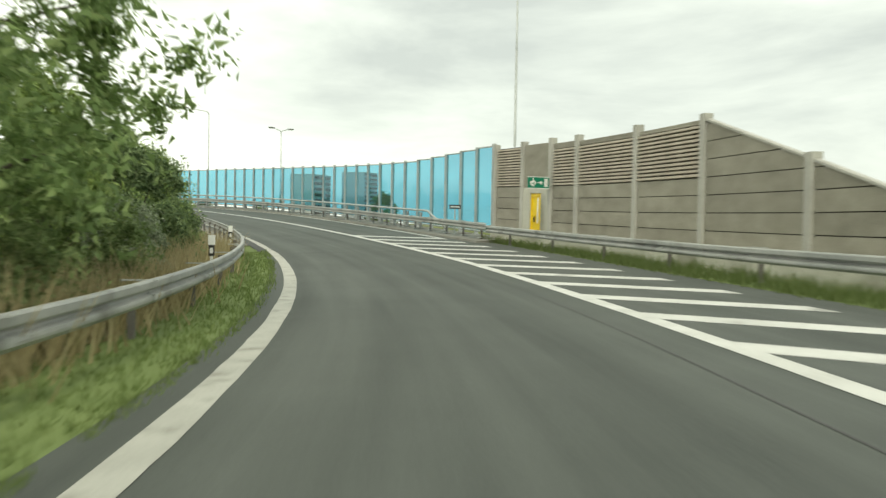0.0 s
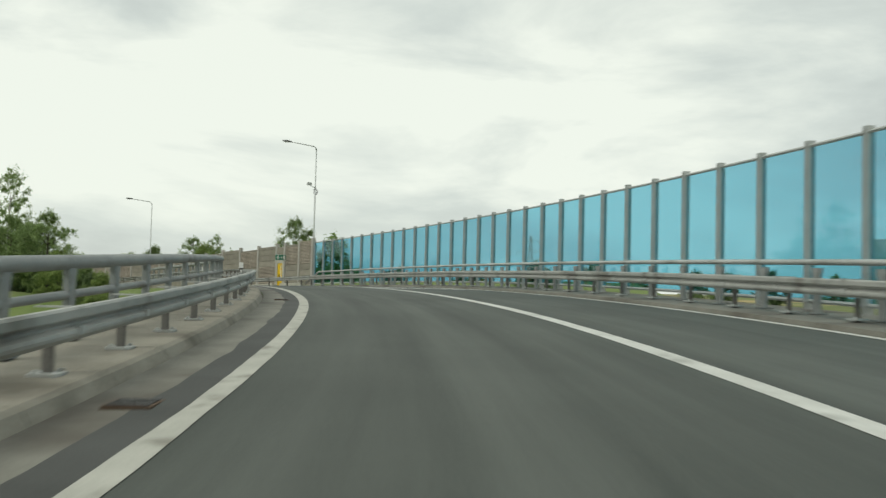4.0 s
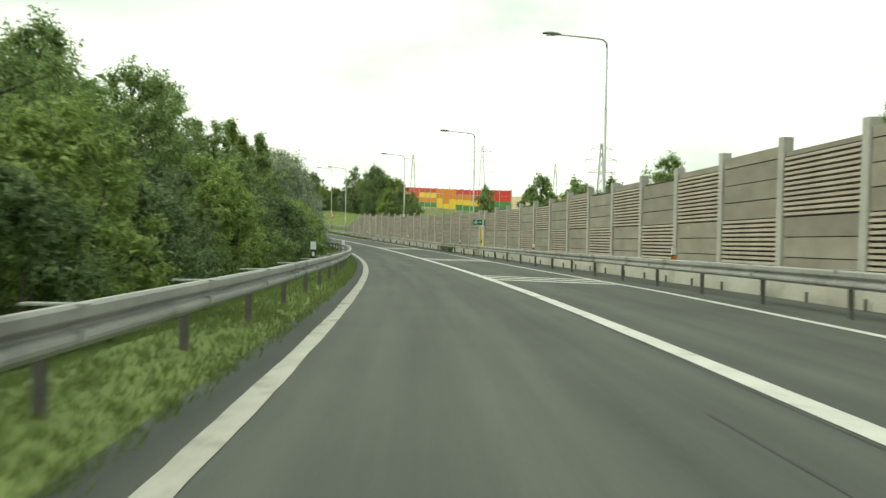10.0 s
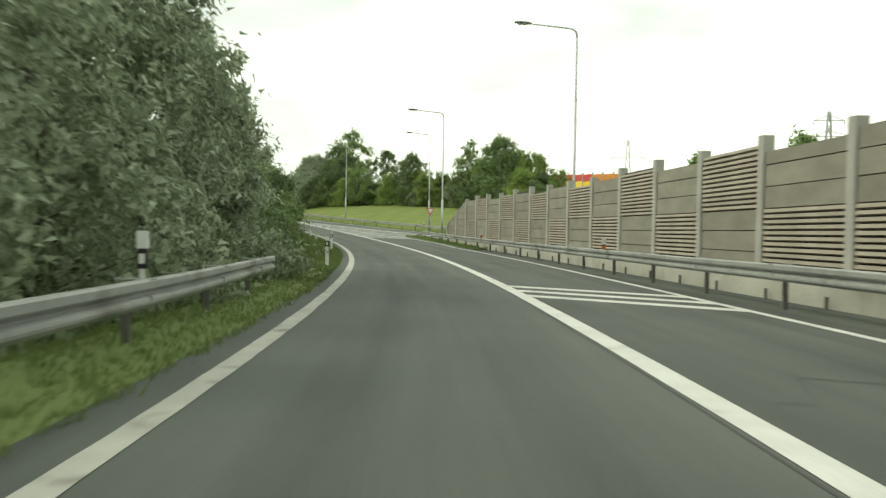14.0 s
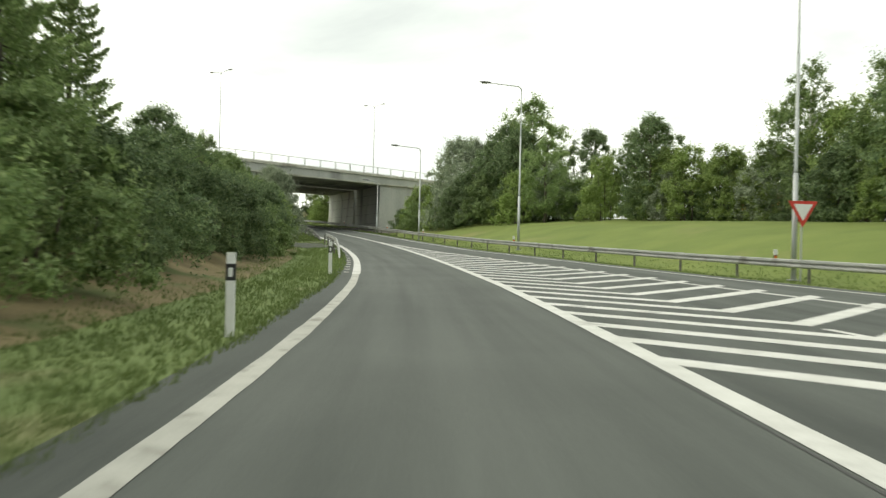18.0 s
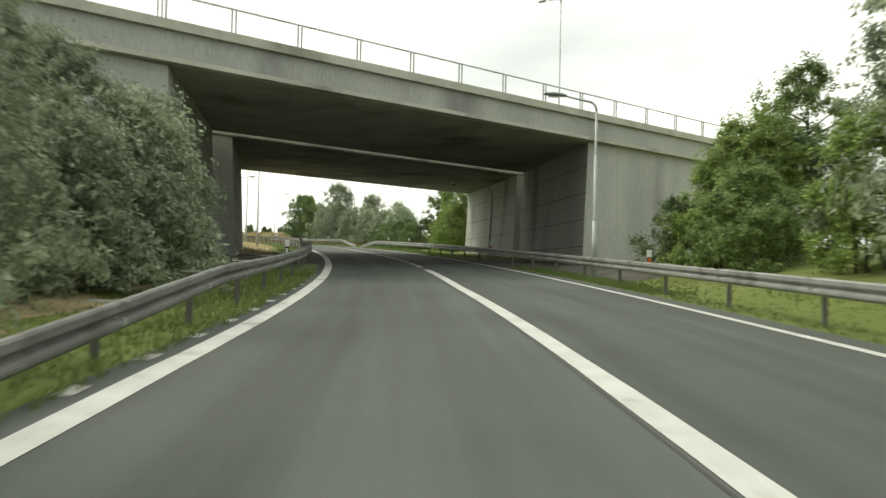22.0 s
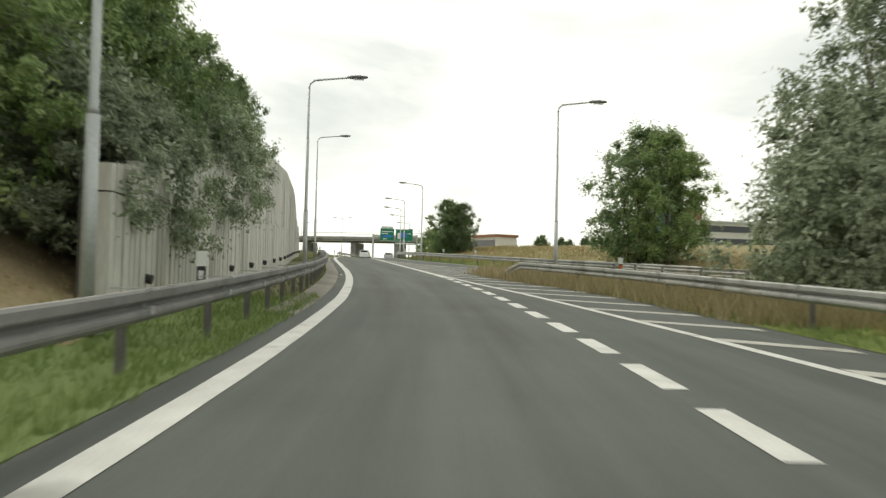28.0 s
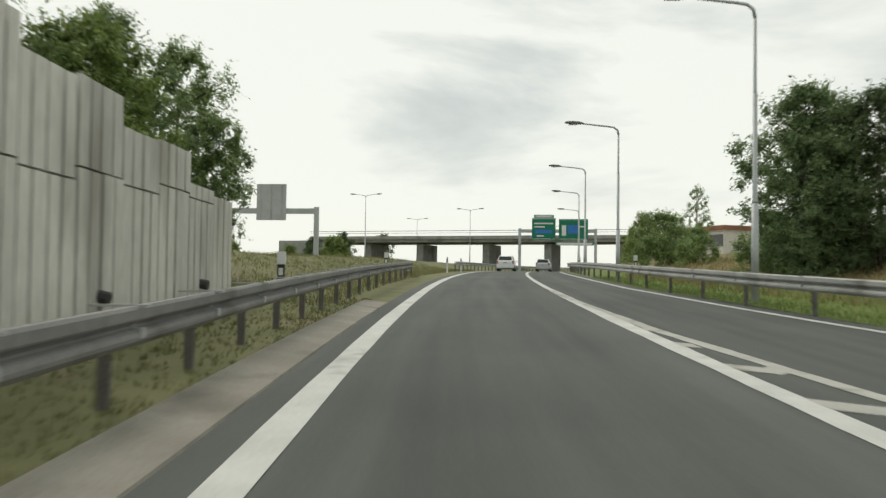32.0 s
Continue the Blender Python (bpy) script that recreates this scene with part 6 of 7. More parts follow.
def tree_kind(name, label, category, leafmat, barkmat, h, r, n, leaf, seed, shape, base, clumps, droop=0.0, clump_r=0.33, stems=1, rise=0.35):
    """A tree or shrub at the origin, to be copied."""
    rng = random.Random(seed)
    t = thing(name, label, category, "trees and shrubs beside the road")
    me, cs = leaf_cloud("crown", leafmat, h, r, n, leaf, seed, shape, base, clumps, droop, clump_r, rise)
    put("crown", me, t)
    g = Geo()
    tr = 0.017 * h / math.sqrt(stems)
    for s in range(stems):
        ox, oy = (rng.uniform(-0.25, 0.25) * r * (stems > 1) for _ in "ab")
        top = (ox * 2.2, oy * 2.2, h * 0.82)
        pts = [(ox, oy, -0.6), (ox * 1.1 + 0.05, oy * 1.1, h * 0.25), (ox * 1.5, oy * 1.6 + 0.08, h * 0.55), top]
        g.tube(pts, [tr * 1.25, tr, tr * 0.6, tr * 0.12], 7)
    for k in range(0, len(cs), max(1, len(cs) // 16)):
        x, y, z = cs[k, :3]
        z0 = max(base * 0.6, z - 0.35 * math.hypot(x, y) - 0.4)
        g.tube([(0, 0, z0), (x * 0.5, y * 0.5, (z0 + z) / 2 + 0.1), (x, y, z)], [tr * 0.4, tr * 0.25, tr * 0.07], 4)
    g.ob("trunk", barkmat, t, smooth=True)
    return t


ball = lambda z: math.sqrt(max(0.02, 1 - (2 * z - 0.9) ** 2 * 0.85))
cone = lambda z: max(0.05, (1 - z) ** 0.85)
egg = lambda z: math.sqrt(max(0.03, math.sin(math.pi * min(1, z * 0.92 + 0.08)))) * (1 - 0.25 * z)
mound = lambda z: math.sqrt(max(0.03, 1 - z ** 2.2))
K = {
    "ash": tree_kind("tree", "leafy mid-green deciduous tree by the road", "tree", LEAF_MID, BARK, 9.5, 3.3, 30000, 0.085, 1, ball, 0.7, 150, 0.0, 0.26, 1, 0.6),
    "dark": tree_kind("tree", "dense dark green deciduous tree", "tree", LEAF_DARK, BARK, 8.5, 3.2, 28000, 0.088, 2, ball, 0.3, 150, 0.0, 0.26, 1, 0.5),
    "willow": tree_kind("tree", "silvery grey-green oleaster tree with drooping boughs", "tree", LEAF_SILVER, BARK, 8.0, 3.8, 38000, 0.08, 3, mound, 0.1, 190, 0.2, 0.25, 3),
    "larch": larch_kind("tree", "slender green larch with a pointed top", 11.0, 2.9, 32000, 0.08, 4),
    "birch": tree_kind("tree", "thin airy birch with a pale trunk", "tree", LEAF_MID, BIRCH, 9.0, 2.3, 13000, 0.07, 5, egg, 0.9, 150, 0.35, 0.22),
    "poplar": tree_kind("tree", "broad dark green tree with a rounded crown in grass", "tree", LEAF_DARK, BARK, 9.0, 3.7, 26000, 0.1, 6, ball, 0.2, 150, 0.0, 0.25, 3, 0.6),
    "aspen": tree_kind("tree", "young light green poplar with an upright leader", "tree", LEAF_LIGHT, BARK, 8.5, 2.0, 17000, 0.085, 12, cone, 0.3, 130, 0.0, 0.28, 1, 1.3),
    "bush": tree_kind("shrub", "dense mid-green leafy roadside shrub", "shrub", LEAF_MID, BARK, 3.6, 2.2, 18000, 0.07, 7, mound, 0.0, 110, 0.0, 0.28, 3, 0.6),
    "bush2": tree_kind("shrub", "tall thicket of fresh green leaves", "shrub", LEAF_LIGHT, BARK, 5.2, 2.3, 22000, 0.074, 8, mound, 0.0, 130, 0.0, 0.27, 3, 0.9),
    "bushd": tree_kind("shrub", "dark green roadside thicket shrub", "shrub", LEAF_DARK, BARK, 4.4, 2.4, 20000, 0.074, 9, mound, 0.0, 120, 0.0, 0.28, 3, 0.6),
    "silver": tree_kind("shrub", "rounded silver-leaved shrub beside the road", "shrub", LEAF_SILVER, BARK, 4.6, 2.7, 22000, 0.078, 10, mound, 0.0, 140, 0.1, 0.26, 3),
    "hanging": tree_kind("shrub", "grey-green drooping shrub hanging over the ribbed wall", "shrub", LEAF_SILVER, BARK, 3.2, 2.3, 22000, 0.075, 14, mound, -0.9, 120, 0.45, 0.28, 3),
    "far1": tree_kind("tree", "distant mid-green deciduous tree", "tree", LEAF_MID, BARK, 8.5, 3.4, 2400, 0.38, 21, ball, 0.4, 60, 0.0, 0.36),
    "far2": tree_kind("tree", "distant dark green deciduous tree", "tree", LEAF_DARK, BARK, 7.0, 3.2, 2400, 0.36, 22, ball, 0.2, 60, 0.0, 0.36),
    "far3": tree_kind("shrub", "distant green thicket of shrubs", "shrub", LEAF_LIGHT, BARK, 4.5, 3.0, 2200, 0.32, 23, mound, 0.0, 50, 0.0, 0.36),
}


def plant(kind, u, lat, scale=1.0, up=None, spin=None, tall=1.0):
    z = left_base(u, lat) if up is None else up
    m = Matrix.Translation(P(u, lat, z - 0.05)) @ Matrix.Rotation(6.28 * hash01(u * 3.1, lat) if spin is None else spin, 4, "Z")
    ob = copy_thing(K[kind], m)
    ob.scale = (scale, scale, scale * tall)
    return ob


rnd = random.Random(11)
# start, left
for u, lat, k, s in ((0.55, -6.2, "ash", 1.02), (0.25, -8.5, "ash", 1.05), (0.95, -7.4, "bush2", 0.9), (0.75, -5.6, "bush", 0.75), (1.15, -6.2, "bushd", 0.8), (1.35, -7.6, "bush", 0.9), (1.5, -6.0, "bush", 0.6),
                     (0.95, -5.3, "silver", 0.42), (1.25, -5.0, "bush", 0.42), (0.5, -5.2, "bush", 0.6), (1.75, -8.2, "bush2", 0.7), (0.1, -6.0, "bush2", 0.9), (1.9, -7.0, "bush", 0.95), (2.1, -8.0, "bush2", 0.95), (2.35, -8.8, "ash", 0.55), (1.75, -6.2, "bush", 0.8), (2.6, -9.5, "bush2", 1.0), (1.6, -7.2, "ash", 0.5)):
    plant(k, u, lat, s, up=None if u < 1.3 else -0.35)
for u, lat, k, s in ((1.55, -6.6, "bush2", 0.8), (1.8, -6.4, "ash", 0.42), (1.95, -6.6, "bush2", 0.85), (2.15, -7.2, "ash", 0.45), (1.7, -5.6, "bush", 0.6), (2.3, -7.6, "bush2", 0.85), (2.05, -5.9, "bush", 0.55)):
    plant(k, u, lat, s, up=-0.5)
# below the bridge, left and right
for i in range(34):
    u = 2.4 + i * 0.15
    plant(rnd.choice(("far1", "far2", "far3")), u, -rnd.uniform(20, 38), rnd.uniform(0.85, 1.25))
for i in range(16):
    plant(rnd.choice(("far1", "far2", "far3")), 5.0 + i * 0.19, rnd.uniform(20, 38), rnd.uniform(0.55, 0.8))
plant("birch", 8.95, -10.7, 1.15)
# forest edge, left
tallness = lambda u: pl(u, (7.8, 0.72), (9.0, 0.86), (9.8, 0.9), (10.6, 0.95), (11.3, 1.05), (12.3, 1.05), (13.0, 1.0), (14.4, 1.0))
for i in range(54):
    u = 7.9 + i * 0.118
    plant(rnd.choice(("bush2", "bush", "bush2", "bushd")), u, -rnd.uniform(5.6, 6.8) - (0.9 if u < 8.8 else 0), rnd.uniform(0.62, 0.82) * tallness(u))
for i in range(40):
    u = 8.3 + i * 0.15
    plant(rnd.choice(("ash", "bush2", "dark", "ash", "birch")), u, -rnd.uniform(8.5, 11.5), rnd.uniform(0.66, 0.84) * tallness(u))
for i in range(16):
    u = 8.4 + i * 0.36
    plant(rnd.choice(("far1", "far2")), u, -rnd.uniform(14, 20), rnd.uniform(0.75, 0.95) * tallness(u))
for u, lat, s in ((13.25, -9.4, 0.95), (13.6, -8.8, 1.05), (13.45, -10.5, 1.1), (13.95, -10.0, 1.0)):
    plant("aspen", u, lat, s)
for u, lat, s in ((14.7, -7.1, 1.0), (14.95, -7.7, 1.17), (15.25, -7.3, 1.1), (14.45, -7.8, 1.05), (15.55, -7.5, 0.97), (14.25, -9.2, 1.0), (15.1, -9.2, 1.2)):
    plant("willow", u, lat, s)
for u, lat, s in ((13.5, -6.0, 0.72), (13.8, -5.6, 0.66), (14.05, -5.4, 0.6), (13.2, -6.3, 0.7)):
    plant("bush2", u, lat, s)
for i in range(18):
    plant("larch", 16.3 + i * 0.185, -rnd.uniform(9.0, 11.5), rnd.uniform(0.76, 1.0) * pl(i, (0, 0.88), (10, 1.1), (14, 1.0), (17, 0.8)))
for i in range(24):
    u = 15.8 + i * 0.2
    plant(rnd.choice(("bush", "bush2", "bushd", "bushd")), u, -rnd.uniform(6.4, 8.0), rnd.uniform(0.8, 1.05) * pl(u, (15.8, 1.1), (18, 1.0), (19.2, 0.8), (20.6, 0.72)))
for i in range(9):
    plant(rnd.choice(("ash", "bush2", "dark")), 19.6 + i * 0.17, -rnd.uniform(8.0, 10.5), rnd.uniform(0.42, 0.52))
for u, lat, k, s in ((20.95, -7.6, "bushd", 0.85), (20.6, -7.2, "bush", 0.75), (20.35, -7.3, "bushd", 0.75), (20.1, -7.2, "bush", 0.7), (19.85, -7.0, "bushd", 0.7), (20.8, -7.2, "bushd", 0.65), (21.15, -7.4, "dark", 0.45), (21.4, -7.0, "bush2", 0.68), (21.3, -7.6, "bush2", 0.7), (20.75, -7.6, "dark", 0.4), (22.05, -7.0, "willow", 0.72), (22.3, -7.6, "willow", 0.76), (21.75, -8.2, "silver", 0.8), (22.5, -7.0, "silver", 0.85), (22.75, -8.0, "willow", 0.7), (22.95, -7.2, "silver", 0.8),
                     (23.1, -8.6, "willow", 0.7), (21.3, -10.5, "dark", 0.55), (21.9, -13.4, "larch", 0.5), (23.0, -13, "dark", 0.9), (23.25, -6.4, "bush", 0.6), (23.1, -6.8, "silver", 0.95), (23.3, -7.2, "willow", 0.62)):
    plant(k, u, lat, s)
# slope beyond the overpass, left
for i in range(24):
    plant(rnd.choice(("bush", "bushd", "bush2")), 26.0 + i * 0.095, -rnd.uniform(13.5, 16.5), rnd.uniform(0.45, 0.62))
for u, lat, k, s in ((28.0, -11.5, "silver", 0.6), (28.35, -9.8, "silver", 0.95), (28.6, -9.0, "ash", 0.7), (28.85, -8.0, "ash", 0.72), (29.1, -8.4, "ash", 0.8), (29.45, -9.2, "ash", 0.8), (28.2, -13, "ash", 0.6), (28.9, -11, "ash", 0.75), (29.0, -7.2, "silver", 0.95)):
    plant(k, u, lat, s)
for u, lat, up, k, s in ((29.2, -6.5, 3.4, "bushd", 0.75), (29.4, -6.3, 3.6, "bushd", 0.7), (29.6, -6.4, 3.7, "dark", 0.45), (29.85, -6.3, 4.0, "dark", 0.42), (30.1, -6.6, 4.3, "bushd", 0.75), (30.35, -6.8, 4.6, "dark", 0.45), (29.3, -7.6, 3.2, "ash", 0.72), (29.75, -8.2, 3.6, "ash", 0.62)):
    plant(k, u, lat, s, up=up)
for i in range(9):                                      # boughs that hang over the wall's top
    u = 28.95 + i * 0.11
    plant("hanging", u, latT(u) - 0.75 - 0.25 * (i % 2), (0.62, 0.78, 0.7)[i % 3], up=topT(u) - 0.55 - 0.3 * (i % 3))
for i in range(11):
    u = 30.2 + i * 0.21
    plant(rnd.choice(("bush", "bushd", "silver")), u, latT(u) - 1.6, rnd.uniform(0.3, 0.45) * (1.35 if u > 31.2 else 1), up=topT(u) - 0.5)
for u, lat, k, s in ((33.05, -7.2, "bush2", 0.85), (33.25, -8.2, "dark", 0.62), (33.5, -7.8, "ash", 0.58), (33.55, -7.2, "dark", 0.42), (32.9, -8.6, "ash", 0.62)):
    plant(k, u, lat, s, up=1.2)
for i in range(12):
    plant(rnd.choice(("bush", "bushd", "bush2")), 26.9 + i * 0.12, -rnd.uniform(12.5, 14.0), rnd.uniform(0.42, 0.55))
# behind the noise wall, right
for u, lat, k, s in ((9.85, 14.0, "birch", 0.68), (10.2, 15.5, "bush2", 1.0), (10.6, 17, "ash", 0.65), (11.0, 15, "ash", 0.6), (11.6, 16, "bush2", 1.0), (12.6, 14, "ash", 0.55), (9.2, 18, "ash", 0.7), (11.9, 22, "dark", 0.7)):
    plant(k, u, lat, s)
for i in range(26):
    plant(rnd.choice(("far1", "far2", "far3")), 11 + i * 0.3, rnd.uniform(28, 60), rnd.uniform(0.6, 0.9))
# bank before the overpass, right
for u, lat, k, s in ((23.0, 14.5, "willow", 1.2), (23.3, 18, "willow", 1.25), (23.2, 25, "ash", 1.55), (23.3, 23, "poplar", 1.35), (22.7, 19, "dark", 1.05), (22.3, 24, "silver", 0.9), (23.6, 13.2, "bush2", 1.05), (23.75, 15.5, "bushd", 1.2), (22.0, 27, "dark", 0.7),
                     (22.15, 18.8, "ash", 0.85), (22.3, 20.5, "silver", 1.2), (21.6, 24.6, "dark", 1.0), (21.75, 26, "ash", 0.95), (21.45, 25.2, "silver", 0.8), (21.3, 27.5, "bushd", 1.0), (20.76, 28.6, "birch", 1.2), (20.9, 29.5, "ash", 0.95), (20.55, 29, "bushd", 1.3), (20.07, 28.0, "dark", 1.15), (20.3, 29.5, "ash", 1.1), (19.68, 30, "aspen", 0.85), (20.2, 31, "bush2", 1.6), (19.9, 31, "bush2", 1.5), (20.65, 30.5, "bush2", 1.5), (20.45, 31.5, "ash", 0.9),
                     (22.9, 30, "dark", 1.2), (23.4, 21, "dark", 1.0), (22.5, 17, "bush2", 0.9), (23.9, 18.5, "ash", 0.9), (23.45, 11.6, "bush", 0.9), (22.9, 13.0, "bushd", 1.0), (22.75, 14.2, "bushd", 1.2), (22.6, 15.6, "bush", 1.35), (22.7, 16.6, "dark", 1.0), (23.15, 12.3, "bush2", 0.8), (22.45, 18.0, "dark", 1.1), (22.3, 17.0, "bush2", 1.0)):
    plant(k, u, lat, s)
for i in range(13):
    plant(rnd.choice(("bushd", "bush", "bush2")), 18.9 + i * 0.21, rnd.uniform(26.5, 29.5), rnd.uniform(0.85, 1.15))
for i in range(14):                                  # undergrowth that joins the trees into one belt
    plant(rnd.choice(("bushd", "bush2", "bush", "silver")), 21.0 + i * 0.17, pl(21.0 + i * 0.17, (21, 27.5), (22, 22.5), (23.4, 15.5)) + rnd.uniform(-0.8, 1.8), rnd.uniform(0.85, 1.15))
for u, lat in weed_spots:                               # weeds between the guardrail and the plinth
    plant("bush2", u, lat, 0.16)
# beyond the overpass, right
for u, lat, k, s in ((23.68, 10.7, "bushd", 0.62), (23.6, 11.7, "bush2", 0.8), (26.75, 13.4, "ash", 0.66), (26.6, 12.8, "aspen", 0.78), (26.42, 12.2, "bush2", 0.85), (26.35, 14, "ash", 0.8), (26.9, 14.6, "birch", 0.75), (26.2, 12.8, "bush2", 1.0), (26.25, 11.4, "bush2", 0.75),
                     (26.7, 11.3, "bushd", 0.7), (27.0, 10.9, "bushd", 0.68), (27.2, 10.9, "bushd", 0.68), (27.4, 11.0, "bushd", 0.68), (27.6, 11.0, "bush", 0.72), (26.85, 10.4, "bush", 0.7), (27.8, 11.0, "bushd", 0.55),
                     (27.75, 13.6, "silver", 1.0), (27.9, 12.6, "silver", 0.85), (28.2, 13.8, "silver", 0.95), (28.45, 14.2, "silver", 1.0), (28.0, 15, "silver", 1.15), (28.35, 12.8, "silver", 0.98), (28.6, 11.7, "silver", 1.02), (28.95, 11.4, "willow", 0.72), (29.3, 13.2, "willow", 1.1), (29.25, 11.6, "silver", 1.15), (29.5, 14.5, "silver", 1.1), (28.7, 15, "willow", 0.85),
                     (30.94, 15.9, "poplar", 0.9), (31.05, 17.8, "poplar", 0.86), (30.86, 17.0, "ash", 0.8), (33.75, 10.8, "dark", 0.68), (33.95, 12.0, "dark", 0.6), (33.62, 12.2, "dark", 0.6), (33.7, 11.4, "poplar", 0.56), (33.8, 11.8, "bushd", 0.85), (33.65, 10.8, "bushd", 0.55), (33.9, 10.4, "bush", 0.55), (35.6, 12.2, "bush", 0.75), (36.2, 11.6, "bush2", 0.7), (37.6, 16.0, "dark", 0.3), (35.2, 10.5, "bush", 0.8), (38.5, 14, "bush2", 0.8), (37.2, 18, "birch", 0.7),
                     (34.8, 11.2, "bush", 0.5)):
    plant(k, u, lat, s)
for i in range(30):
    plant(rnd.choice(("far2", "far3", "far1")), 34 + i * 0.45, rnd.uniform(34, 80), rnd.uniform(0.6, 0.95) * pl(i, (0, 0.36), (10, 0.45), (20, 0.8)))
for i in range(14):
    plant(rnd.choice(("far2", "far3")), 37 + i * 0.5, -rnd.uniform(30, 60), rnd.uniform(0.5, 0.8))
for i in range(90):                                     # far woods, well off the road
    a = rnd.uniform(0, 6.28)
    d = rnd.uniform(230, 420)
    x, y = -120 + d * math.cos(a), 230 + d * math.sin(a)
    if np.min((_near[:, 0] - x) ** 2 + (_near[:, 1] - y) ** 2) < 130 ** 2:
        continue
    ob = copy_thing(K[rnd.choice(("far1", "far2"))], Matrix.Translation((x, y, 0.0)) @ Matrix.Rotation(a * 7, 4, "Z"))
    ob.scale = (1.5, 1.5, 1.2)
for k in K.values():                                    # the patterns themselves stand in the far woods
    a = rnd.uniform(3.5, 4.3)
    k.matrix_basis = Matrix.Translation((-120 + 330 * math.cos(a), 230 + 330 * math.sin(a), 0.0))

# ---- grass ----
def grass(name, u0, u1, edge, height, sign, d0, d1, n, size, material, seed, label):
    """Tufts of four bent blades."""
    rng = np.random.default_rng(seed)
    v = np.zeros((n, 4, 3, 3))
    for i in range(n):
        u, d = rng.uniform(u0, u1), d0 + (d1 - d0) * rng.random() ** 1.3
        p = P(u, edge(u) + sign * d, height(u, d) - 0.02)
        big = size * (0.6 + 0.8 * hash01(u * 6, d * 0.6))
        for k in range(4):
            a, hgt = rng.random() * 6.28, big * (0.5 + 0.8 * rng.random())
            x, y = p.x + rng.normal() * size * 0.35, p.y + rng.normal() * size * 0.35
            w = 0.006 + 0.009 * rng.random() + size * 0.012
            lean = hgt * (0.2 + 0.5 * rng.random())
            v[i, k] = [(x - w * math.cos(a), y - w * math.sin(a), p.z), (x + w * math.cos(a), y + w * math.sin(a), p.z), (x + lean * math.cos(a * 3), y + lean * math.sin(a * 3), p.z + hgt)]
    me = bpy.data.meshes.new(name)
    me.from_pydata(v.reshape(-1, 3).tolist(), [], np.arange(12 * n).reshape(4 * n, 3).tolist())
    me.materials.append(material)
    return tagged(new(name, me), label, "grass", kind="stuff")


for a, b, n in ((-0.5, 1.7, 5000), (7.8, 11, 9000), (11, 15.2, 9000), (15.2, 19.6, 13000), (19.6, 23.8, 11000)):
    grass("grass", a, b, lane_left, left_up, -1, -0.14, 2.6 if a < 15 else 3.4, n, 0.11, BLADE, int(a * 10 + 9), "unmown green grass along the asphalt edge")
grass("grass", 24.95, 29.3, lane_left, left_up, -1, 0.05, 2.2, 7500, 0.16, BLADE, 77, "green grass strip under the guardrail")
grass("grass", 29.3, 33.4, lane_left, left_up, -1, 0.5, 3.0, 4500, 0.08, BLADE_DULL, 78, "rough grass strip in front of the wall")
grass("grass", 24.95, 29.3, lane_left, left_up, -1, 2.2, 12, 9000, 0.1, BLADE_DRY, 79, "dry straw-coloured grass on the slope")
grass("grass", 17.8, 23.6, right_edge, right_up, 1, 0.1, 4, 9000, 0.09, BLADE, 80, "long grass on the rising bank")
grass("grass", 28.0, 35, right_edge, right_up, 1, 1.6, 12, 12000, 0.3, BLADE_MEADOW, 81, "tall brown meadow grass by the guardrail")
grass("grass", -0.2, 1.95, right_edge, right_up, 1, 0.0, 1.6, 2500, 0.3, BLADE, 82, "weeds at the foot of the noise wall")
grass("grass", 33.2, 37.5, lane_left, left_up, -1, 1.2, 12, 6000, 0.2, BLADE_DULL, 84, "rough grass on the mound past the wall")
grass("grass", 23.2, 24.15, right_edge, right_up, 1, 0.1, 1.6, 1500, 0.14, BLADE, 88, "green grass strip before the overpass")
grass("grass", 25.1, 35, right_edge, right_up, 1, 0.05, 2.8, 11000, 0.16, BLADE, 85, "green grass strip beside the asphalt")
grass("grass", 17.0, 18.66, isl, lambda u, d: 0.06, 1, 0.05, 1.6, 3500, 0.14, BLADE, 86, "grass on the island under the guardrail")
grass("dry_weeds", 28.9, 30.7, lambda u: railB(min(u, 30.35)), lambda u, d: 0.02, 1, -0.5, 3.5, 3000, 0.55, BLADE_DRY, 87, "tall straw-coloured weeds round the guardrail end")
grass("dry_weeds", 0.3, 1.7, lane_left, left_up, -1, 1.5, 3.2, 1500, 0.9, BLADE_DRY, 83, "tall dry weeds behind the guardrail")

# ---- distance ----
fb = thing("far_overpass", "low concrete flyover crossing the road in the distance", "bridge", m=M(42.3, 0, 0, -4))
Geo().box(-48, 14, -6, 6, 5.2, 6.1).ob("deck", CONCRETE, fb)
Geo().box(-48, 14, -6.4, -6.0, 5.75, 6.35).ob("edge_beam", CONCRETE, fb)
Geo().tube([(-48, -6.2, 7.3), (14, -6.2, 7.3)], 0.06, 6).tube([(-48, -6.2, 6.9), (14, -6.2, 6.9)], 0.04, 6).ob("parapet_rail", STEEL, fb)
for x in (-36.7, -26, -13, -1.4, 12):
    Geo().box(x - 0.7, x + 0.7, -4, 4, -3, 4.9, chamfer=0.15).ob("pier", CONCRETE, fb)
for x in (-50, 18):
    Geo().box(x - 5, x + 5, -6, 6, -3, 5.6).ob("abutment", CONCRETE, fb)
for q in ((39.8, -24, 9.5), (41.5, -14, 9.5), (43.5, -34, 9.5), (44, -6, 9.5)):
    lamp(q[0], q[1], q[2], 1, "distant double-armed grey street lamp", 1.6, True)


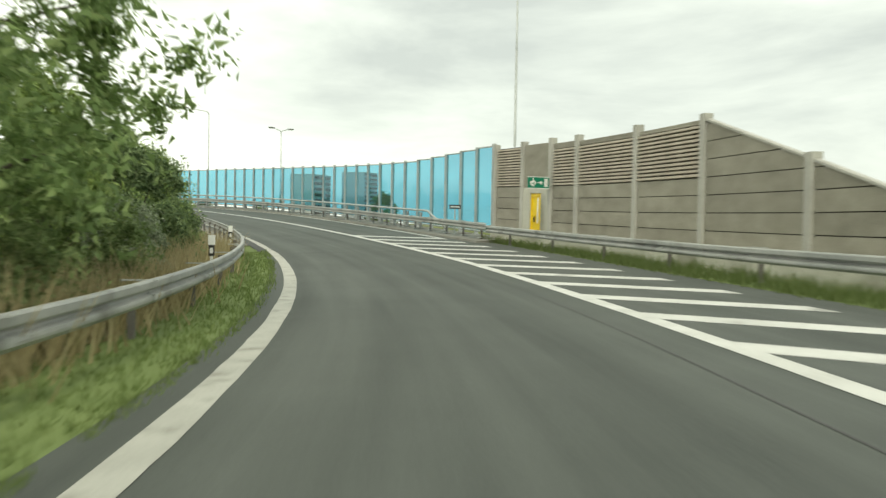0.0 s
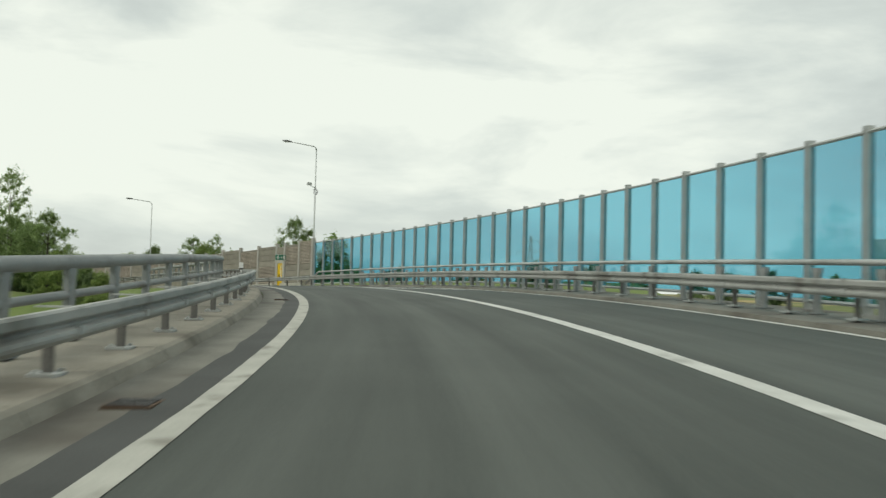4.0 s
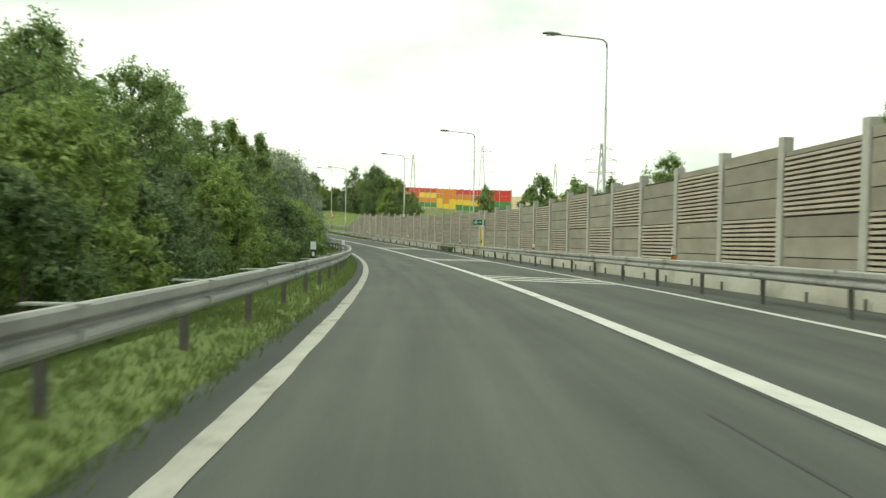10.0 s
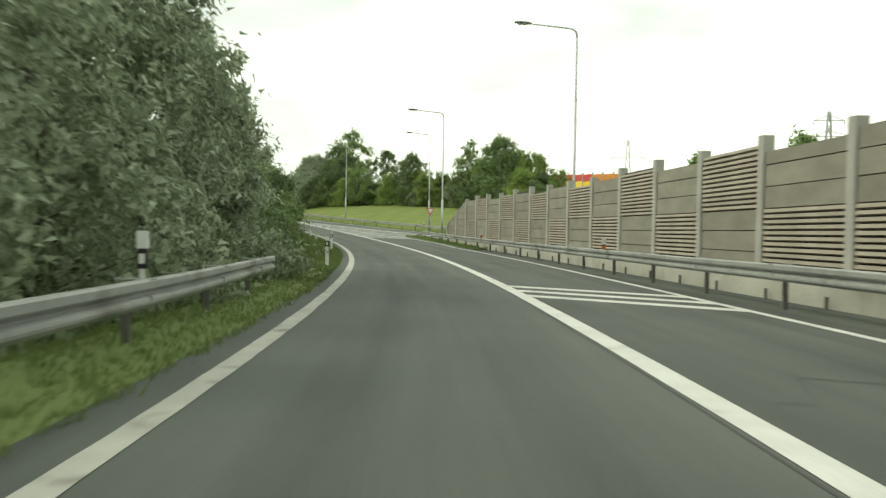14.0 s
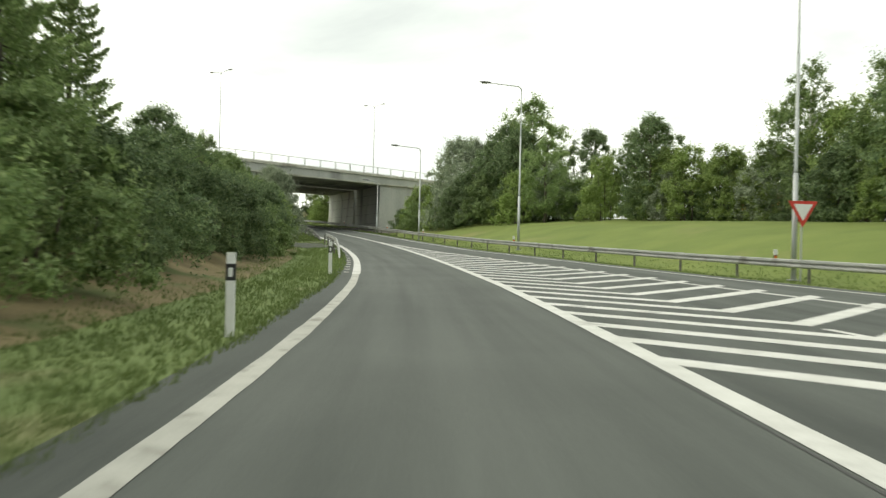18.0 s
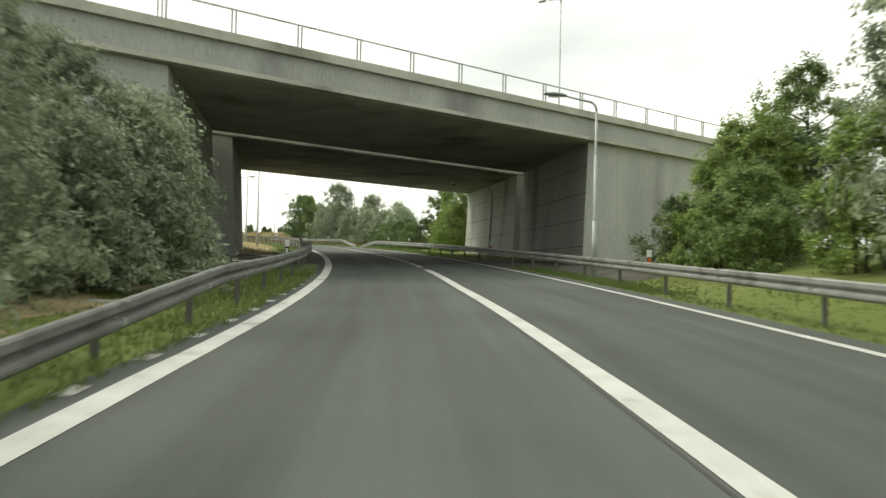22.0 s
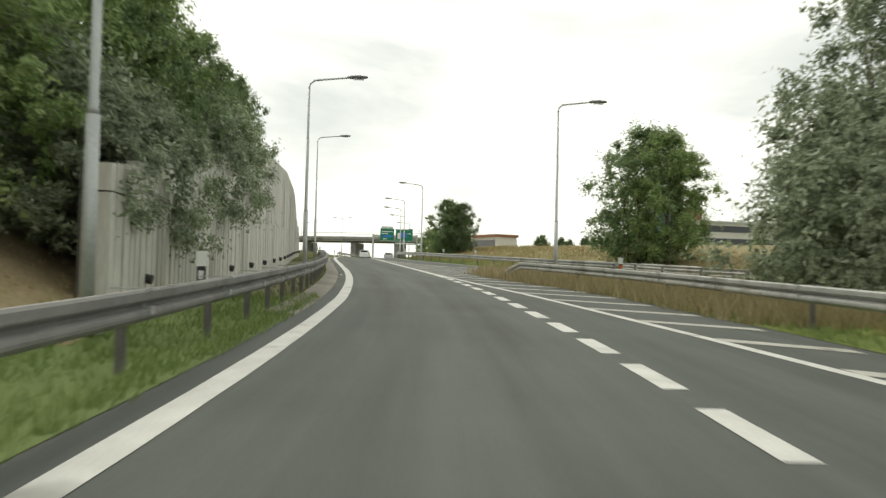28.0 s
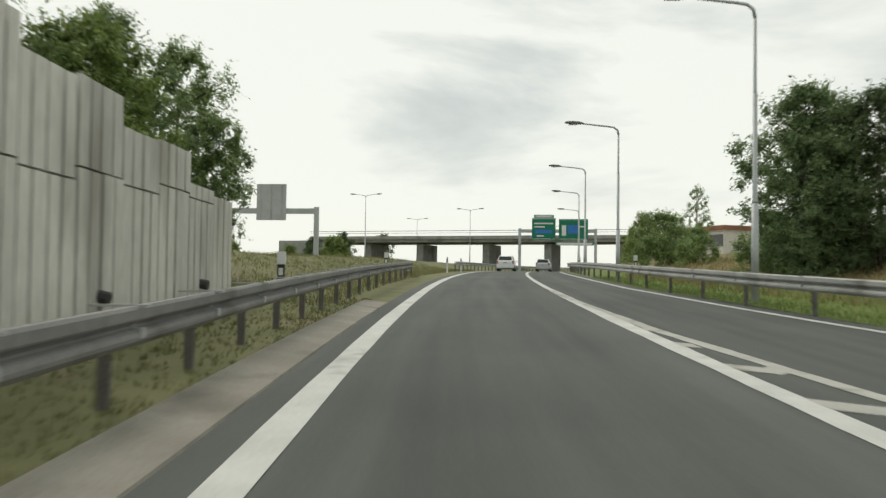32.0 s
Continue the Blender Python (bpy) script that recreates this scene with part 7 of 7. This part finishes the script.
def pylon(x, y, z, h, turn, label="grey lattice power pylon on the skyline"):
    t = thing("power_pylon", label, "pylon", "power pylons on the skyline", m=Matrix.Translation((x, y, z)) @ Matrix.Rotation(turn, 4, "Z"))
    w = lambda s: 0.11 * h * (1 - s) + 0.018 * h
    for sx in (-1, 1):
        for sy in (-1, 1):
            Geo().tube([(sx * w(s) / 2, sy * w(s) / 2, s * h) for s in (0, 0.6, 1)], 0.09 + 0.0015 * h, 4).ob("leg", GREY, t)
    br_ = Geo()
    n = 9
    for i in range(n):
        a, b = i / n, (i + 1) / n
        for sx, sy, ex, ey in ((-1, -1, 1, -1), (1, -1, 1, 1), (1, 1, -1, 1), (-1, 1, -1, -1)):
            br_.tube([(sx * w(a) / 2, sy * w(a) / 2, a * h), (ex * w(b) / 2, ey * w(b) / 2, b * h)], 0.06, 3)
            br_.tube([(ex * w(a) / 2, ey * w(a) / 2, a * h), (sx * w(b) / 2, sy * w(b) / 2, b * h)], 0.06, 3)
    br_.ob("bracing", GREY, t)
    for s, l in ((0.62, 0.17), (0.78, 0.2), (0.92, 0.13)):
        c = Geo()
        for sg in (-1, 1):
            c.tube([(0, 0, s * h + 0.05 * h), (sg * l * h, 0, s * h)], 0.07, 4).tube([(0, 0, s * h), (sg * l * h, 0, s * h)], 0.09, 4)
            c.tube([(sg * l * h, 0, s * h), (sg * l * h, 0, s * h - 0.04 * h)], 0.08, 4)
        c.ob("crossarm", GREY, t)


rows = [[Vector((-430 + 40 * i, 690 + 30 * j, -3 + 19 * math.sin(math.pi * i / 12) ** 0.6 * math.sin(math.pi * (j + 0.5) / 9) + 0.8 * noise.noise(Vector((i * 0.8, j * 0.9, 0))))) for i in range(13)] for j in range(9)]
tagged(Geo().strip(rows).ob("backdrop_hill", DRY, smooth=True), "low straw-coloured field ridge on the horizon", "hill", kind="structure")
for x, y, col in ((-108, 470, RED), (-32, 480, DARK)):
    bb = thing("billboard", "small roadside billboard on two posts far off", "billboard", m=Matrix.Translation((x, y, 1.0)) @ Matrix.Rotation(0.35, 4, "Z"))
    for sx in (-1.2, 1.2):
        Geo().box(sx - 0.1, sx + 0.1, -0.1, 0.1, -3, 6).ob("post", GREY, bb)
    face = Geo().box(-2.4, 2.4, -0.22, -0.11, 5, 8, chamfer=0.02).ob("board", WHITE, bb, "pale board with a coloured band")
    Geo().box(-2.2, 2.2, -0.24, -0.222, 6.6, 7.7).ob("band", col, face)
pylon(-82, 422, 0, 22.4, 0.5)
pylon(-235, 640, 0, 40, 0.5)
pylon(-420, 860, 0, 52, 0.4)
pylon(-300, 900, 0, 44, 0.6)
pylon(120, 420, -6, 30, 0.2)

COL = [RED, YELLOW, mat("orange_panel", (0.6, 0.2, 0.03), (0.7, 0.26, 0.04), 1, 0.7, bump=0.05), mat("green_panel", (0.07, 0.2, 0.06), (0.1, 0.26, 0.08), 1, 0.7, bump=0.05)]
cw = thing("coloured_noise_wall", "stepped noise wall in red, orange, yellow and green panels", "noise barrier")
route = [Vector((-74, 346.5, 2.0)), Vector((-85, 352, 2.2)), Vector((-118, 378, 3.6)), Vector((-150, 412, 4.5)), Vector((-190, 460, 5))]
seg, k = 0, 0
for a, b in zip(route, route[1:]):
    n = int((b - a).length / 4)
    for i in range(n):
        p = a.lerp(b, i / n)
        m = Matrix.Translation(p) @ Matrix.Rotation(math.atan2((b - a).y, (b - a).x), 4, "Z")
        step_ = (k // 3) % 4
        for r in range(4):
            c = COL[(3, 3, 0, 0)[r]] if step_ == 0 else COL[(3, 1, 2, 0)[r]] if step_ == 1 else COL[(1, 1, 2, 2)[r]] if step_ == 2 else COL[(3, 2, 1, 0)[r]]
            if k % 5 == 2 and r == 1:
                c = COL[2]
            Geo().box(0.05, 3.95, -0.08, 0.08, r * 1.2, r * 1.2 + 1.17, m).ob("panel", c, cw)
        Geo().box(-0.1, 0.05, -0.12, 0.12, -2, 5.0, m).ob("post", GREY, cw)
        k += 1


def block(name, label, p, sx, sy, sz, turn, wallmat, floors, cols, roofmat=None):
    t = thing(name, label, "building", m=Matrix.Translation(p) @ Matrix.Rotation(turn, 4, "Z"))
    Geo().box(-sx / 2, sx / 2, -sy / 2, sy / 2, -3, sz).ob("wall", wallmat, t)
    Geo().box(-sx / 2 - 0.3, sx / 2 + 0.3, -sy / 2 - 0.3, sy / 2 + 0.3, sz + 0.004, sz + 0.5).ob("roof", roofmat or GREY, t)
    wm = Geo().box(-0.38, 0.38, -0.05, 0.05, 0, 1).mesh("window", CARGLASS)
    for f in range(floors):
        for c in range(cols):
            for s in (-1, 1):
                w = put("window", wm, t, Matrix.Translation((-sx / 2 + (c + 0.5) * sx / cols, s * (sy / 2 + 0.02), (f + 0.3) * sz / floors)) @ Matrix.Diagonal((1.3 * sx / cols, 1, 0.5 * sz / floors, 1)))
    return t


TERRACOTTA = mat("weathered_red_roof", (0.2, 0.09, 0.055), (0.32, 0.15, 0.095), 0.4, 0.9, bump=0.2, fine=6)
block("house", "low white house with a flat roof", P(39.1, 24, 2.3), 9, 5, 2.8, 0.3, PLASTER, 1, 4, TERRACOTTA)
tower = block("apartment_tower", "tower block wrapped in blue scaffold netting", Vector((-470, 470.5, 6)), 5.6, 5.6, 18.6, 0.2, mat("blue_netting", (0.08, 0.18, 0.42), (0.13, 0.26, 0.55), 0.5, 0.9, bump=0.1), 7, 4)
for x, y in ((-2.2, -2.5), (-0.6, 2.4), (1.2, -2.5), (2.5, 2.0)):
    Geo().tube([(x, y, 19.0), (x, y, 21.8)], 0.09, 6).ob("scaffold_pole", GREY, tower)
for k in range(8):
    Geo().box(-3.0, 3.0, -3.0, 3.0, 2.2 * k + 1.0, 2.2 * k + 1.12).ob("scaffold_deck", GREY, tower)
flats = block("apartment_block", "pale orange and white apartment block", Vector((-470, 489, 6)), 30, 10, 15.6, 1.62, PLASTER, 5, 9)
Geo().box(-14.6, -8.5, -4, 4, 16.12, 18.9, chamfer=0.3).ob("roof_house", TERRACOTTA, flats, "orange-red rendered rooftop house")
# Distance haze is mixed into the first tower's pale blue-grey facade colour.
block("office_tower", "hazy grey office tower on the skyline", Vector((420, 560, -5)), 20, 20, 46, 0.4, mat("hazy_facade", (0.3, 0.33, 0.36), (0.4, 0.43, 0.46), 0.05, 0.7, bump=0.0), 14, 6)
block("office_tower", "lower grey office tower beside it", Vector((395, 590, -5)), 26, 20, 44, 0.4, GREY, 10, 6)
block("factory_hall", "long low white hall on the horizon", Vector((-330, 640, 4)), 80, 30, 9, 0.5, PLASTER, 1, 14)

# ---- cars ----
def car(u, lat, paint, label, bars=True):
    t = thing("car", label, "car", "cars on the road", m=M(u, lat, 0.0))
    secs = [(-2.2, 0.45, 0.95, 0.78), (-2.1, 0.3, 1.05, 0.84), (-1.9, 0.24, 1.1, 0.87), (0.7, 0.24, 1.0, 0.88), (1.5, 0.24, 0.92, 0.86), (2.0, 0.28, 0.78, 0.8), (2.2, 0.4, 0.65, 0.7)]
    g = Geo()
    for y, z0, z1, w in secs:
        zm = (z0 + z1) / 2
        g.v += [(-w + 0.06, y, z0), (w - 0.06, y, z0), (w, y, z0 + 0.12), (w, y, zm), (w - 0.04, y, z1), (-w + 0.04, y, z1), (-w, y, zm), (-w, y, z0 + 0.12)]
    for i in range(len(secs) - 1):
        g.f += [(i * 8 + k, i * 8 + (k + 1) % 8, i * 8 + 8 + (k + 1) % 8, i * 8 + 8 + k) for k in range(8)]
    g.f += [tuple(range(8)), tuple(range(len(secs) * 8 - 8, len(secs) * 8))]
    g.ob("body", paint, t)
    cab = Geo()
    cab.v = [(-0.82, -2.06, 1.0), (0.82, -2.06, 1.0), (0.82, 1.15, 0.97), (-0.82, 1.15, 0.97), (-0.62, -1.72, 1.5), (0.62, -1.72, 1.5), (0.62, 0.3, 1.52), (-0.62, 0.3, 1.52)]
    cab.f = [(4, 5, 6, 7), (0, 1, 5, 4), (1, 2, 6, 5), (2, 3, 7, 6), (3, 0, 4, 7)]
    cab.ob("cabin", paint, t)
    make("rear_window", [(-0.68, -2.02, 1.08), (0.68, -2.02, 1.08), (0.57, -1.76, 1.45), (-0.57, -1.76, 1.45)], [(0, 1, 2, 3)], CARGLASS, t).location = (0, -0.02, 0.0)
    make("windscreen", [(-0.7, 1.05, 1.03), (0.7, 1.05, 1.03), (0.57, 0.36, 1.47), (-0.57, 0.36, 1.47)], [(3, 2, 1, 0)], CARGLASS, t).location = (0, 0.02, 0.01)
    for s in (-1, 1):
        for y0, y1 in ((-1.75, -0.75), (-0.68, 0.85)):
            make("side_window", [(s * 0.79, y0, 1.06), (s * 0.79, y1, 1.06), (s * 0.65, min(y1, 0.35), 1.42), (s * 0.65, y0 + 0.1, 1.42)], [(0, 1, 2, 3)], CARGLASS, t).location = (s * 0.012, 0, 0)
        Geo().box(min(s * 0.66, s * 0.84), max(s * 0.66, s * 0.84), -2.2, -2.06, 0.72, 1.02, chamfer=0.03).ob("tail_light", LAMP_RED, t, "red tail light")
        Geo().box(min(s * 0.88, s * 1.0), max(s * 0.88, s * 1.0), 0.75, 0.9, 0.96, 1.1, chamfer=0.02).ob("mirror", paint, t)
        Geo().tube([(s * 0.6, -1.6, 1.57), (s * 0.6, 0.2, 1.59)], 0.02, 6).ob("roof_rail", GREY, t)
        for y in (-1.35, 1.35):
            wh = Geo().tube([(s * 0.68, y, 0.31), (s * 0.9, y, 0.31)], 0.31, 18).ob("wheel", RUBBER, t)
            Geo().tube([(s * 0.86, y, 0.31), (s * 0.905, y, 0.31)], 0.19, 12).ob("rim", GREY, wh)
    Geo().box(-0.82, 0.82, -2.26, -2.1, 0.32, 0.56, chamfer=0.04).ob("bumper", paint, t)
    Geo().box(-0.26, 0.26, -2.235, -2.2, 0.78, 0.89).ob("number_plate", WHITE, t)
    Geo().box(-0.2, 0.2, -2.241, -2.236, 0.81, 0.86).ob("plate_bar", DARK, t)
    return t


car(37.65, 0.2, CARPAINT, "white estate car driving ahead in the lane")
car(39.0, 2.9, SILVER, "silver hatchback ahead on the merging lane")
car(35.4, -22, SILVER, "pale car on the opposite carriageway")
